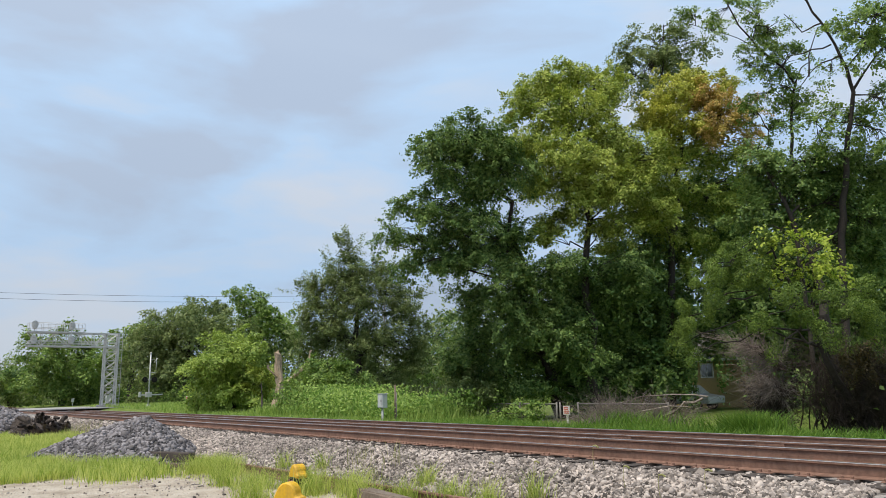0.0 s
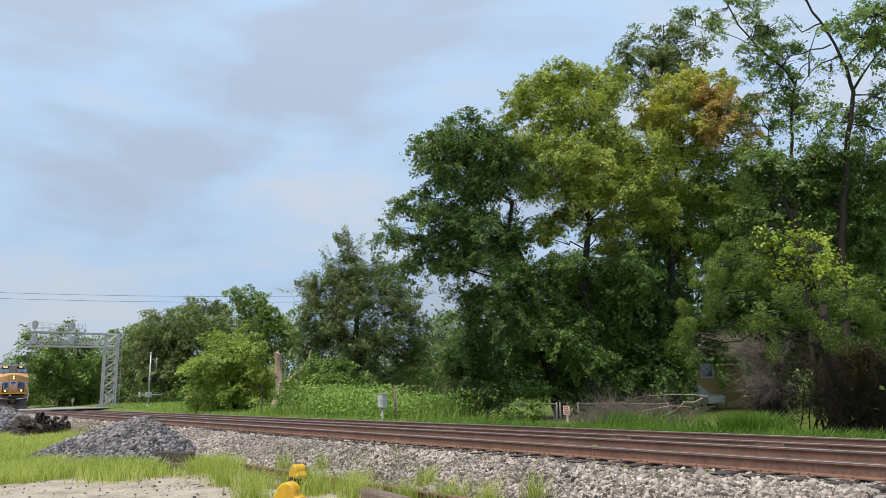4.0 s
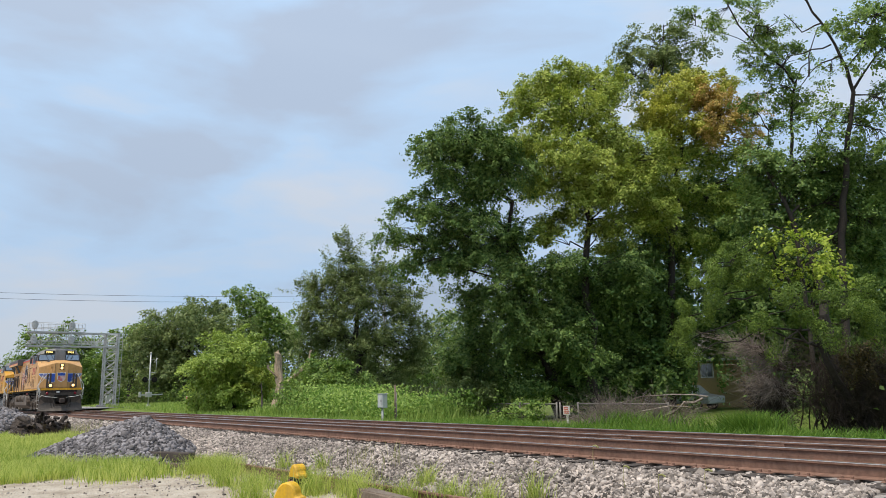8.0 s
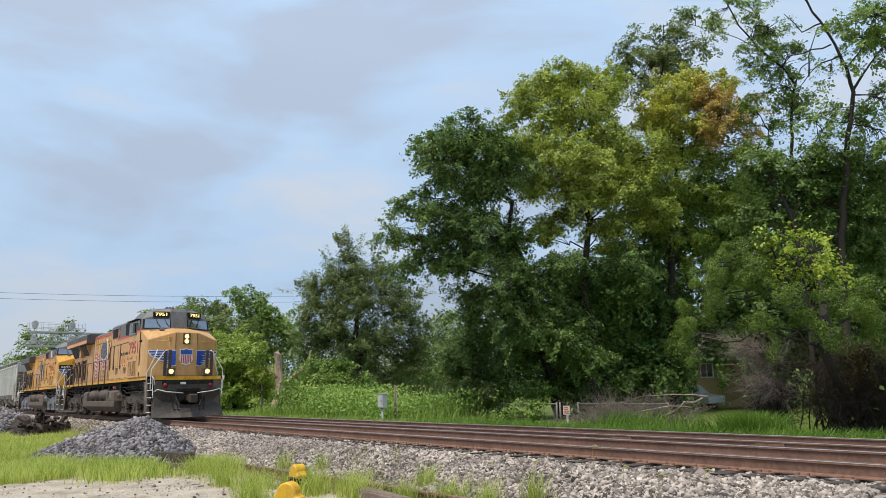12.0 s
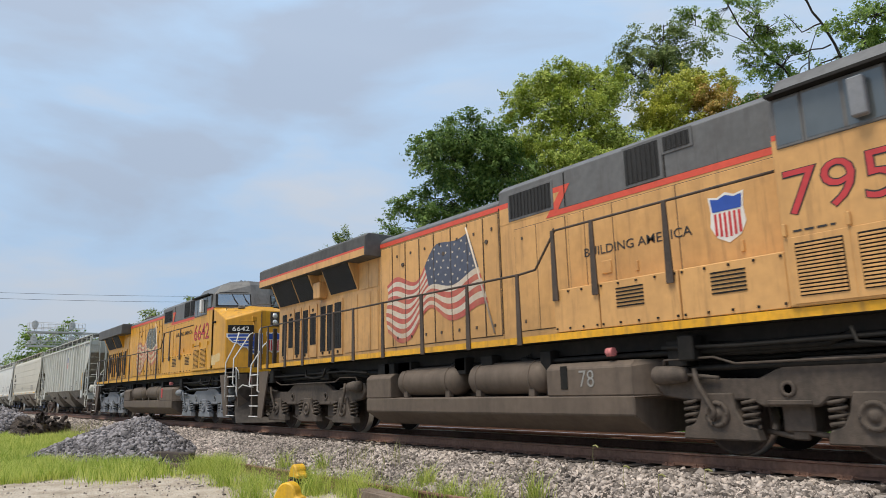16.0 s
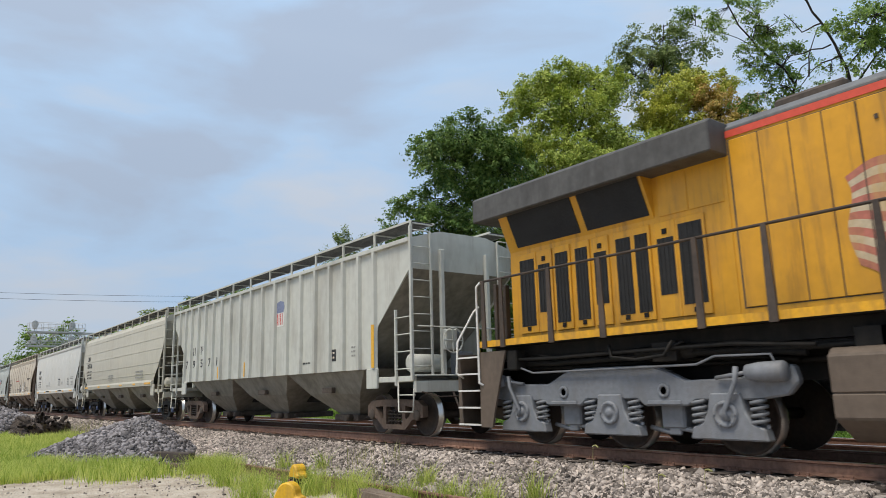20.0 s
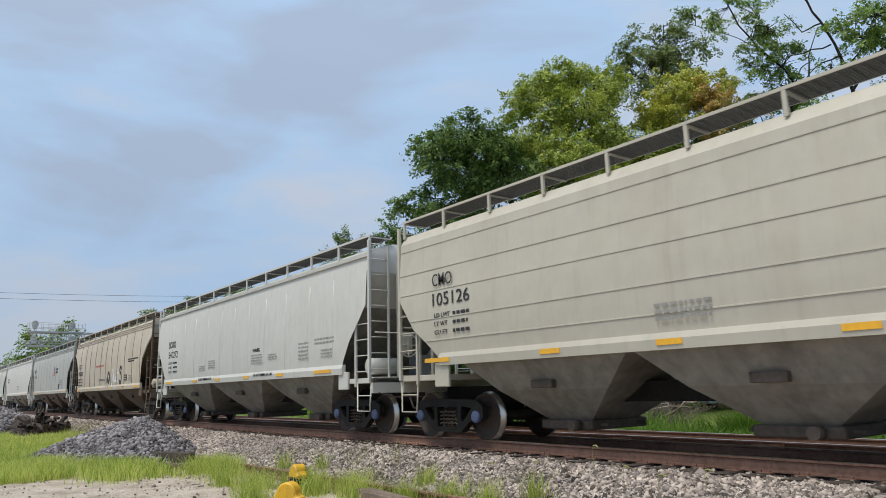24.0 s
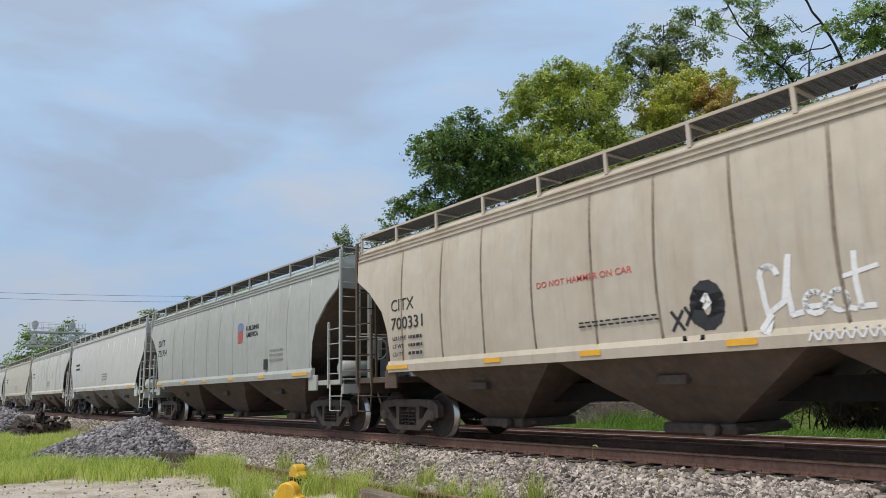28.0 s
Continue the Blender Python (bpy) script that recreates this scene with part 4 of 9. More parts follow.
        box(bm, 6.85, 6.9, ya - 0.004, yb + 0.004, 3.9, 4.48, 0, 1)
        sw = part("side_window", bm, [M_DARKGLASS, G], L)
        bm = bmesh.new()
        box(bm, 6.98, 7.16, min(s * 1.6, s * 1.72), max(s * 1.6, s * 1.72), 3.95, 4.42, 0.015)
        part("mirror", bm, M_TRUCKGREY if first else M_WHITE, sw)
        bm = bmesh.new()
        prism(bm, [(6.0, 4.53), (7.75, 4.53), (7.75, 4.57), (6.0, 4.57)], min(s * 1.5, s * 1.7), max(s * 1.5, s * 1.7), "y")
        part("rain_visor", bm, M_BLACK, sw)
        # louvred doors low on the cab
        for x0, x1 in ((6.08, 6.68), (6.8, 7.45)):
            bm = bmesh.new()
            ya, yb = sorted((s * W, s * (W + 0.012)))
            box(bm, x0 - 0.06, x1 + 0.06, ya, yb, 1.9, 2.72, 0.006)
            dr = part("louvre_door", bm, Y, L)
            for i in range(14):
                z = 2.0 + i * 0.045
                bm = bmesh.new()
                box(bm, x0 + 0.03, x1 - 0.03, min(s * (W + 0.012), s * (W + 0.03)), max(s * (W + 0.012), s * (W + 0.03)), z + 0.004, z + 0.03)
                part("slat", bm, Y, dr)
            bm = bmesh.new()
            box(bm, x0 + 0.02, x1 - 0.02, min(s * (W + 0.012), s * (W + 0.016)), max(s * (W + 0.012), s * (W + 0.016)), 1.99, 2.64)
            part("louvre_back", bm, M_BLACK, dr)
        # front handrails and stanchions
        bm = bmesh.new()
        tube(bm, [(9.55, s * 1.2, 3.05), (9.62, s * 1.3, 2.75), (9.4, s * 1.56, 2.05), (9.4, s * 1.56, 0.85)], 0.022, 8)
        part("handrail", bm, M_WHITE, L, "white curved grab rail")
        bm = bmesh.new()
        tube(bm, [(10.15, s * 0.95, 3.0), (10.15, s * 1.05, 2.95), (10.1, s * 1.56, 2.15), (10.12, s * 1.58, 1.35), (10.15, s * 1.45, 1.2)], 0.022, 8)
        part("handrail", bm, M_WHITE, L, "white curved grab rail")
        bm = bmesh.new()
        for y in (0.75, 0.95):
            box(bm, 10.1, 10.16, min(s * y, s * (y + 0.13)), max(s * y, s * (y + 0.13)), 1.87, 3.0, 0.01)
        split_part("stanchion", bm, M_RAILING, L)
        # ditch light
        bm = bmesh.new()
        box(bm, 10.0, 10.3, min(s * 0.6, s * 0.98), max(s * 0.6, s * 0.98), 1.87, 2.22, 0.02)
        if first:
            dl = part("ditch_light", bm, M_UNDER, L)
            bm = bmesh.new()
            lathe(bm, [(10.3, 0.1), (10.325, 0.095), (10.33, 0.02)], (0, s * 0.79, 2.06), "x", 16)
            part("lens", bm, M_LAMP, dl, "lit ditch light")
        else:
            bm.free()
    # headlights, number boards, crest
    bm = bmesh.new()
    box(bm, 9.68, 9.735, -0.16, 0.16, 3.28, 3.78, 0.01)
    hl = part("headlight", bm, M_UNDER, L)
    for z in (3.64, 3.42):
        bm = bmesh.new()
        lathe(bm, [(9.73, 0.095), (9.755, 0.09), (9.765, 0.03)], (0, 0, z), "x", 16)
        part("lens", bm, M_LAMP if first else M_LENS, hl, "lit headlight" if first else "headlight lens")
    ang = math.degrees(math.atan2(8.42 - 7.97, W - 0.39))
    if first:
        for s in (-1, 1):
            a, b = Vector((8.12, s * 1.08, 4.62)), Vector((8.36, s * 0.42, 4.62))
            mid = (a + b) / 2
            rz = 90 + s * math.degrees(math.atan2(abs(b.x - a.x), abs(b.y - a.y)))
            m = pose(mid.x, mid.y, 4.62, 90, 0, rz)
            bm = bmesh.new()
            box(bm, -0.36, 0.36, 0.0, 0.26, -0.3, 0.06, 0.015)
            bm.transform(m)
            nb = part("number_board", bm, M_BLACK, L, "black number board with lit figures")
            lettering(number, M_NUMLIT, -0.0, 0.5, 0, 0.15, 0, nb, "figures", 0.012, turn=m @ Matrix.Translation((-0.25, 0.055, 0.063)))
    else:
        for s in (-1, 1):
            rz = 90 + s * math.degrees(math.atan2(9.74 - 9.27, W - 0.5))
            m = pose(9.27 + 0.43 * 0.47, s * (W - 0.43 * 1.06), 3.05, 90, 0, rz)
            bm = bmesh.new()
            box(bm, -0.42, 0.42, 0.0, 0.26, 0.0, 0.05, 0.012)
            bm.transform(m)
            nb = part("number_board", bm, M_BLACK, L, "black number board with white figures")
            lettering(number, M_WHITE, 0, 0.56, 0, 0.15, 0, nb, "figures", 0.012, turn=m @ Matrix.Translation((-0.28, 0.055, 0.053)))
    # winged crest on the slanted nose panels and the flat front
    for s in (-1, 1):
        rz = 90 + s * math.degrees(math.atan2(0.47, 1.06))
        # along: 0 at the inner edge of the panel, runs outwards
        m = pose(9.735 + 0.018, s * 0.5, 2.35, 90, 0, rz)
        sg = 1 if s > 0 else -1
        def quadbm(shapes, depth):
            b = bmesh.new()
            for sh in shapes:
                prism(b, [(sg * u, v) for u, v in sh], 0.0, depth, "z")
            b.transform(m)
            return b
        wing_out = [(-0.06, -0.02), (0.16, -0.06), (0.36, 0.02), (0.46, 0.2), (0.62, 0.21), (0.76, 0.33), (0.92, 0.36), (1.04, 0.46), (1.13, 0.58), (1.13, 0.68), (-0.06, 0.68)]
        wing_in = [(-0.05, 0.02), (0.15, -0.02), (0.33, 0.055), (0.43, 0.235), (0.6, 0.25), (0.74, 0.365), (0.9, 0.395), (1.01, 0.49), (1.09, 0.595), (1.09, 0.645), (-0.05, 0.645)]
        part("crest_wing_edge", quadbm([wing_out], 0.006), M_WHITE, nose)
        part("crest_wing", quadbm([wing_in], 0.010), M_BLUE, nose, "blue wing of the crest")
        split_part("crest_feather", quadbm([[(x0, z), (x1, z), (x1 - 0.02, z + 0.035), (x0 + 0.02, z + 0.035)] for x0, x1, z in ((0.4, 1.06, 0.53), (0.36, 0.9, 0.42), (0.3, 0.7, 0.31), (0.24, 0.43, 0.2), (0.2, 0.38, 0.1))], 0.013), M_WHITE, nose)
    sh = [(-0.3, 0.75), (-0.14, 0.72), (0, 0.78), (0.14, 0.72), (0.3, 0.75), (0.27, 0.5), (0.3, 0.28), (0.2, 0.1), (0, 0.0), (-0.2, 0.1), (-0.3, 0.28), (-0.27, 0.5)]
    for k, (mm, shapes) in enumerate(((M_WHITE, [sh]), (M_NUMRED, [[(x - 0.022, 0.08 + abs(x) * 0.25), (x + 0.022, 0.08 + abs(x) * 0.25), (x + 0.022, 0.47), (x - 0.022, 0.47)] for x in (-0.2, -0.12, -0.04, 0.04, 0.12, 0.2)]), (M_BLUE, [[(-0.265, 0.71), (-0.14, 0.685), (0, 0.735), (0.14, 0.685), (0.265, 0.71), (0.24, 0.5), (-0.24, 0.5)]]))):
        bm = bmesh.new()
        for o in shapes:
            prism(bm, [(u, 2.33 + v) for u, v in o], 9.70, 9.745 + 0.004 * k + 0.005, "x")
        split_part("crest_shield", bm, mm, nose)
    # nose door, hinges and grab irons
    bm = bmesh.new()
    for z in (2.1, 2.9, 3.45):
        box(bm, 9.56, 9.66, -0.78, -0.62, z, z + 0.16, 0.01)
    rod(bm, (9.6, -0.72, 2.0), (9.6, -0.72, 3.6), 0.022, 6)
    split_part("door_hinge", bm, Y, nose)
    for s in (-1, 1):
        for z in (2.78, 3.42):
            bm = bmesh.new()
            tube(bm, [(9.46, s * 1.14, z), (9.56, s * 1.18, z + 0.01), (9.72, s * 0.78, z + 0.01), (9.64, s * 0.72, z)], 0.014, 6)
            part("grab_iron", bm, Y, nose)
    bm = bmesh.new()
    for y in (-0.48, 0.48):
        box(bm, 9.70, 9.744, y - 0.005, y + 0.005, 1.95, 3.75)
    split_part("door_seam", bm, M_UNDER, nose)
    bm = bmesh.new()
    tube(bm, [(8.55, -1.3, 3.86), (8.62, -1.32, 3.96), (9.1, -1.0, 3.95), (9.5, -0.45, 4.06), (9.5, 0.45, 4.06)], 0.013, 6)
    part("handrail", bm, G, L)
    bm = bmesh.new()
    box(bm, 8.72, 8.92, -0.95, -0.75, 3.95, 4.06, 0.02)
    part("antenna_base", bm, G, L)
    bm = bmesh.new()
    for dy in (-0.14, 0.0, 0.14):
        lathe(bm, [(6.55, 0.02), (6.75, 0.03), (6.9, 0.075)], (0, dy, 5.2), "x", 10)
    box(bm, 6.5, 6.6, -0.2, 0.2, 5.03, 5.22, 0.02)
    part("horn", bm, G, L)
    # side figures, slogan, shield, flag on both sides as painted
    lettering(number, M_LETTER, 6.05, 7.66, 2.98, 3.57, -W - 0.003, L, "road_number", 0.012)
    lettering(number, M_NUMRED, 6.065, 7.645, 2.99, 3.56, -W - 0.006, L, "road_number", -0.006)
    zs0 = 3.12 if first else 3.41
    lettering("BUILDING AMERICA", M_LETTER, 2.4, 4.45, zs0, zs0 + 0.15, -1.118, L, "slogan", 0.002)
    for k, (mm, shapes) in enumerate(((M_WHITE, [sh]), (M_NUMRED, [[(x - 0.022, 0.08 + abs(x) * 0.25), (x + 0.022, 0.08 + abs(x) * 0.25), (x + 0.022, 0.47), (x - 0.022, 0.47)] for x in (-0.2, -0.12, -0.04, 0.04, 0.12, 0.2)]), (M_BLUE, [[(-0.265, 0.71), (-0.14, 0.685), (0, 0.735), (0.14, 0.685), (0.265, 0.71), (0.24, 0.5), (-0.24, 0.5)]]))):
        bm = bmesh.new()
        for o in shapes:
            prism(bm, [((5.02 if first else 5.05) + u * (0.9 if first else 0.55), (2.9 if first else 3.25) + v * (0.93 if first else 0.64)) for u, v in o], -1.122 - 0.003 * k, -1.112, "y")
        split_part("shield", bm, mm, L)
    bars(M_LETTER, L, 6.1, 6.6, 2.76, 2.82, -W - 0.003, 1, 5)
    make_flag(L, -1.11, first)
    bm = bmesh.new()
    prism(bm, [(7.95, 2.1), (8.25, 2.12), (8.25, 2.4), (7.95, 2.4)] if first else [(8.0, 2.02), (8.35, 2.02), (8.42, 2.1), (8.8, 2.14), (8.86, 2.34), (8.75, 2.42), (8.3, 2.36), (8.0, 2.35)], -W - 0.004, -W, "y")
    part("faded_patch", bm, M_FADED, L)
    bm = bmesh.new()
    for x in (8.1, 8.3):
        rod(bm, (x, -W, 3.5), (x, -W - 0.05, 3.5), 0.04, 8)
    split_part("side_lamp", bm, M_BLACK, L)
    bm = bmesh.new()
    for x in (-3.05, -1.5, -0.1):
        lathe(bm, [(-1.128, 0.045), (-1.118, 0.045), (-1.106, 0.05)], (x, 0, 3.85), "y", 10)
    split_part("lifting_eye", bm, M_UNDER, L)
    bm = bmesh.new()
    for x in (-3.2, -2.1, -0.9):
        box(bm, x, x + 0.28, -0.2, 0.2, 4.64, 4.74, 0.03)
    split_part("roof_lug", bm, G, L)
    for x in (0.3, 2.02, 4.08):
        bm = bmesh.new()
        box(bm, x - 0.008, x + 0.008, -1.112, -1.1, 4.1 if x > 1 else 2.0, 4.72 if x > 1 else 4.45)
        part("panel_joint", bm, M_BLACK, L)
    # walkway railing
    for s in (-1, 1):
        bm = bmesh.new()
        tube(bm, [(-10.2, s * 1.5, 2.98), (1.2, s * 1.5, 2.97), (1.6, s * 1.5, 3.0), (2.1, s * 1.5, 3.6), (5.93, s * 1.5, 3.62)], 0.022, 8)
        hr = part("handrail", bm, M_RAILING, L)
        for x in (-10.1, -9.6, -8.4, -7.3, -5.6, -4.6, -3.28, -1.76, -0.25, 1.16, 2.07, 2.92, 4.29):
            bm = bmesh.new()
            hi = 2.98 if x < 1.5 else 3.6
            lo = 1.72 if x < 1.5 else 2.4
            prism(bm, [(x - 0.06, lo), (x + 0.06, lo), (x + 0.035, hi), (x - 0.035, hi)], min(s * 1.515, s * 1.545), max(s * 1.515, s * 1.545), "y")
            part("stanchion", bm, M_RAILING, hr)
        bm = bmesh.new()
        tube(bm, [(-10.2, s * 1.5, 2.98), (-10.32, s * 1.5, 2.9), (-10.3, s * 1.52, 2.3), (-10.28, s * 1.54, 1.1), (-10.2, s * 1.5, 1.05)], 0.022, 8)
        part("handrail", bm, M_WHITE, L, "white curved grab rail")
        bm = bmesh.new()
        tube(bm, [(-10.85, s * 1.0, 2.6), (-10.9, s * 1.1, 2.5), (-11.0, s * 1.45, 1.9), (-11.0, s * 1.5, 1.3), (-10.9, s * 1.4, 1.2)], 0.022, 8)
        part("handrail", bm, M_WHITE, L, "white curved grab rail")
        bm = bmesh.new()
        for y in (0.7, 0.95):
            box(bm, -10.32, -10.24, min(s * y, s * (y + 0.12)), max(s * y, s * (y + 0.12)), 1.86, 2.98, 0.01)
        split_part("stanchion", bm, M_RAILING, L)
    steps(L, 9.45, 1, M_WHITE)
    steps(L, -10.3, -1, M_WHITE)
    # pilot plate, plow and coupler at the front
    bm = bmesh.new()
    box(bm, 10.1, 10.2, -1.0, 1.0, 0.8, 1.7, 0.01)
    part("pilot", bm, M_UNDER, L)
    bm = bmesh.new()
    for s in (-1, 1):
        rows = [[(10.62, s * 0.0, 0.62), (10.55, s * 0.42, 0.62), (10.42, s * 0.62, 1.12), (10.25, s * 1.4, 1.22)], [(10.6, s * 0.0, 0.5), (10.5, s * 0.42, 0.5), (10.3, s * 0.62, 0.74), (10.1, s * 1.48, 0.8)], [(10.68, s * 0.0, 0.32), (10.58, s * 0.42, 0.34), (10.5, s * 0.62, 0.36), (10.24, s * 1.52, 0.42)], [(10.88, s * 0.0, 0.1), (10.78, s * 0.42, 0.1), (10.7, s * 0.62, 0.1), (10.4, s * 1.54, 0.13)]]
        vs = [[bm.verts.new(p) for p in r] + [] for r in rows]
        for a, b in zip(vs, vs[1:]):
            for i in range(3):
                bm.faces.new((a[i], a[i + 1], b[i + 1], b[i]))
    bmesh.ops.remove_doubles(bm, verts=bm.verts[:], dist=0.001)
    bmesh.ops.recalc_face_normals(bm, faces=bm.faces[:])
    bmesh.ops.solidify(bm, geom=bm.faces[:], thickness=0.03)
    part("snow_plow", bm, M_PLOW, L, "scuffed steel snow plow")
    for s in (-1, 1):
        bm = bmesh.new()
        lathe(bm, [(10.2, 0.1), (10.25, 0.1), (10.262, 0.02)], (0, s * 0.98, 1.46), "x", 14)
        part("marker_light", bm, M_MARKER, L, "dark red marker lens")
        bm = bmesh.new()
        tube(bm, [(10.24, s * 1.42, 1.2), (10.4, s * 1.36, 1.3), (10.46, s * 1.0, 1.2), (10.55, s * 0.3, 1.12)], 0.02, 7)
        part("uncoupling_lever", bm, M_WHITE, L, "white uncoupling lever")
        bm = bmesh.new()
        tube(bm, [(10.3, s * 1.44, 1.5), (10.42, s * 1.52, 1.75), (10.3, s * 1.56, 1.86), (10.2, s * 1.5, 1.7), (10.24, s * 1.5, 1.1), (10.32, s * 1.5, 0.95)], 0.018, 7)
        part("grab_iron", bm, M_WHITE, L, "white bent grab iron")
    bm = bmesh.new()
    box(bm, 10.2, 10.27, -0.34, -0.12, 1.5, 1.6, 0.004)
    part("notice_plate", bm, M_WHITE, L, "small white plate")
    bm = bmesh.new()
    for y in (-0.46, 0.4):
        box(bm, 10.2, 10.5, y, y + 0.06, 0.7, 1.3, 0.01)
    box(bm, 10.2, 10.45, -0.46, 0.46, 1.24, 1.32, 0.01)
    split_part("coupler_pocket", bm, M_BLACK, L)
    for f in (1, -1):
        bm = bmesh.new()
        box(bm, min(f * 10.1, f * 10.9), max(f * 10.1, f * 10.9), -0.13, 0.13, 0.78, 1.02, 0.03)
        box(bm, min(f * 10.85, f * 11.12), max(f * 10.85, f * 11.12), -0.2, 0.16, 0.7, 1.08, 0.05)
        part("coupler", bm, M_WHEEL, L, "rusty coupler")
        bm = bmesh.new()
        for y in (-0.75, -0.55, 0.5, 0.7):
            tube(bm, [(f * 10.2, y, 1.25), (f * 10.35, y, 0.95), (f * 10.5, y * 0.9, 0.45), (f * 10.65, y * 0.8, 0.42)], 0.022, 6)
        tube(bm, [(f * 10.25, -1.3, 1.3), (f * 10.45, -0.6, 1.22), (f * 10.45, 0.6, 1.22), (f * 10.25, 1.3, 1.3)], 0.018, 6)
        part("air_hose", bm, M_BLACK, L)
    bm = bmesh.new()
    box(bm, -10.3, -10.25, -1.2, 1.2, 0.8, 1.6)
    part("end_plate", bm, M_BLACK, L)
    return L, cx17


def make_flag(L, y, fresh):
    """A waving striped flag painted on the hood doors, with a starred canton at its pole end."""
    n = 36
    knots = (0.0, 0.12, 0.28, 0.42, 0.52, 0.62, 0.8, 1.0)
    tops = (3.42, 3.52, 3.5, 3.44, 3.72, 4.02, 4.16, 4.12)
    bots = (2.3, 2.12, 2.16, 2.62, 2.72, 2.5, 2.42, 2.62)

    def edge(u, k):
        sm = [np.mean([np.interp(u + d, knots, q) for d in (-0.05, -0.025, 0, 0.025, 0.05)]) for q in (tops, bots)]
        ripple = 0.085 * math.sin(u * 13 + 2.5 * k)
        return float(sm[0] + (sm[1] - sm[0]) * k + ripple)

    def lean(u, k):
        return -3.72 + u * (3.72 - 0.66 + 0.56 * k) + 0.05 * math.sin(7 * k) * (1 - u)
    for which, mm in ((0, M_FLAGRED if fresh else M_FLAGRED2), (1, M_FLAGWHITE if fresh else M_FLAGWHITE2)):
        bm = bmesh.new()
        for k in range(13):
            if k % 2 != which:
                continue
            top = [(lean(i / n, k / 13), edge(i / n, k / 13)) for i in range(n + 1)]
            bot = [(lean(i / n, (k + 1) / 13), edge(i / n, (k + 1) / 13)) for i in range(n + 1)]
            ta = [bm.verts.new((a, y - 0.005, b)) for a, b in top]
            tb = [bm.verts.new((a, y - 0.005, b)) for a, b in bot]
            for i in range(n):
                if i / n >= 0.5 and k < 7 and i / n < 1.0:
                    continue
                bm.faces.new((ta[i], tb[i], tb[i + 1], ta[i + 1]))
        part("flag_stripes", bm, mm, L, "painted flag stripes")
    bm = bmesh.new()
    us = [0.5 + 0.5 * i / 10 for i in range(11)]
    ta = [bm.verts.new((lean(u, 0), y - 0.006, edge(u, 0))) for u in us]
    tb = [bm.verts.new((lean(u, 7 / 13), y - 0.006, edge(u, 7 / 13))) for u in us]
    for i in range(10):
        bm.faces.new((ta[i], tb[i], tb[i + 1], ta[i + 1]))
    part("flag_canton", bm, M_FLAGBLUE if fresh else M_FLAGBLUE2, L)
    bm = bmesh.new()
    for r in range(6):
        for c in range(6):
            u, k = 0.54 + 0.076 * (c + 0.5 * (r % 2)), (0.5 + r) / 6 * 7 / 13
            if u > 0.97:
                continue
            cx, cz = lean(u, k), edge(u, k)
            q = [(cx + (0.035 if i % 2 == 0 else 0.015) * math.sin(i * math.pi / 5), cz + (0.035 if i % 2 == 0 else 0.015) * math.cos(i * math.pi / 5)) for i in range(10)]
            bm.faces.new([bm.verts.new((a, y - 0.009, b)) for a, b in q])
    part("flag_stars", bm, M_FLAGWHITE, L)
    for x in (-3.49, -2.95, -2.4, -1.85, -1.25, -0.7, -0.2):
        bm = bmesh.new()
        box(bm, x - 0.006, x + 0.006, y - 0.012, y - 0.002, 2.0, 4.34)
        part("door_seam", bm, M_UNDER, L)
    bm = bmesh.new()
    tube(bm, [(-0.72, y - 0.012, 4.27), (0.06, y - 0.012, 2.03)], 0.02, 6)
    part("flag_pole", bm, M_FLAGWHITE, L)


# ---- hopper cars ----
def hull_rows(style):
    """Rows of (half length, half width, height) from the sill to the roof."""
    if style == "ribbed":
        return [(6.72, 1.50, 1.5), (6.95, 1.50, 2.46), (8.25, 1.50, 3.62), (8.3, 1.50, 4.24), (8.3, 1.42, 4.32), (8.3, 0.7, 4.52)]
    if style == "tan":
        return [(6.92, 1.55, 1.44), (6.92, 1.58, 1.75), (7.0, 1.60, 2.3), (7.2, 1.61, 2.75), (7.75, 1.60, 3.25), (8.3, 1.58, 3.58), (8.35, 1.53, 4.02), (8.35, 1.47, 4.28), (8.3, 1.3, 4.42), (8.3, 0.7, 4.56)]
    if style == "banded":
        return [(6.5, 1.53, 1.52), (6.95, 1.58, 1.91), (7.4, 1.60, 2.23), (7.9, 1.60, 2.87), (7.95, 1.58, 3.1), (7.95, 1.52, 4.15), (7.95, 1.38, 4.36), (7.95, 0.7, 4.55)]
    return [(7.25, 1.55, 1.46), (7.3, 1.58, 1.7), (7.65, 1.60, 2.2), (8.12, 1.60, 2.69), (8.38, 1.59, 3.0), (8.4, 1.56, 3.8), (8.42, 1.5, 4.2), (8.38, 1.34, 4.38), (8.3, 0.7, 4.55)]


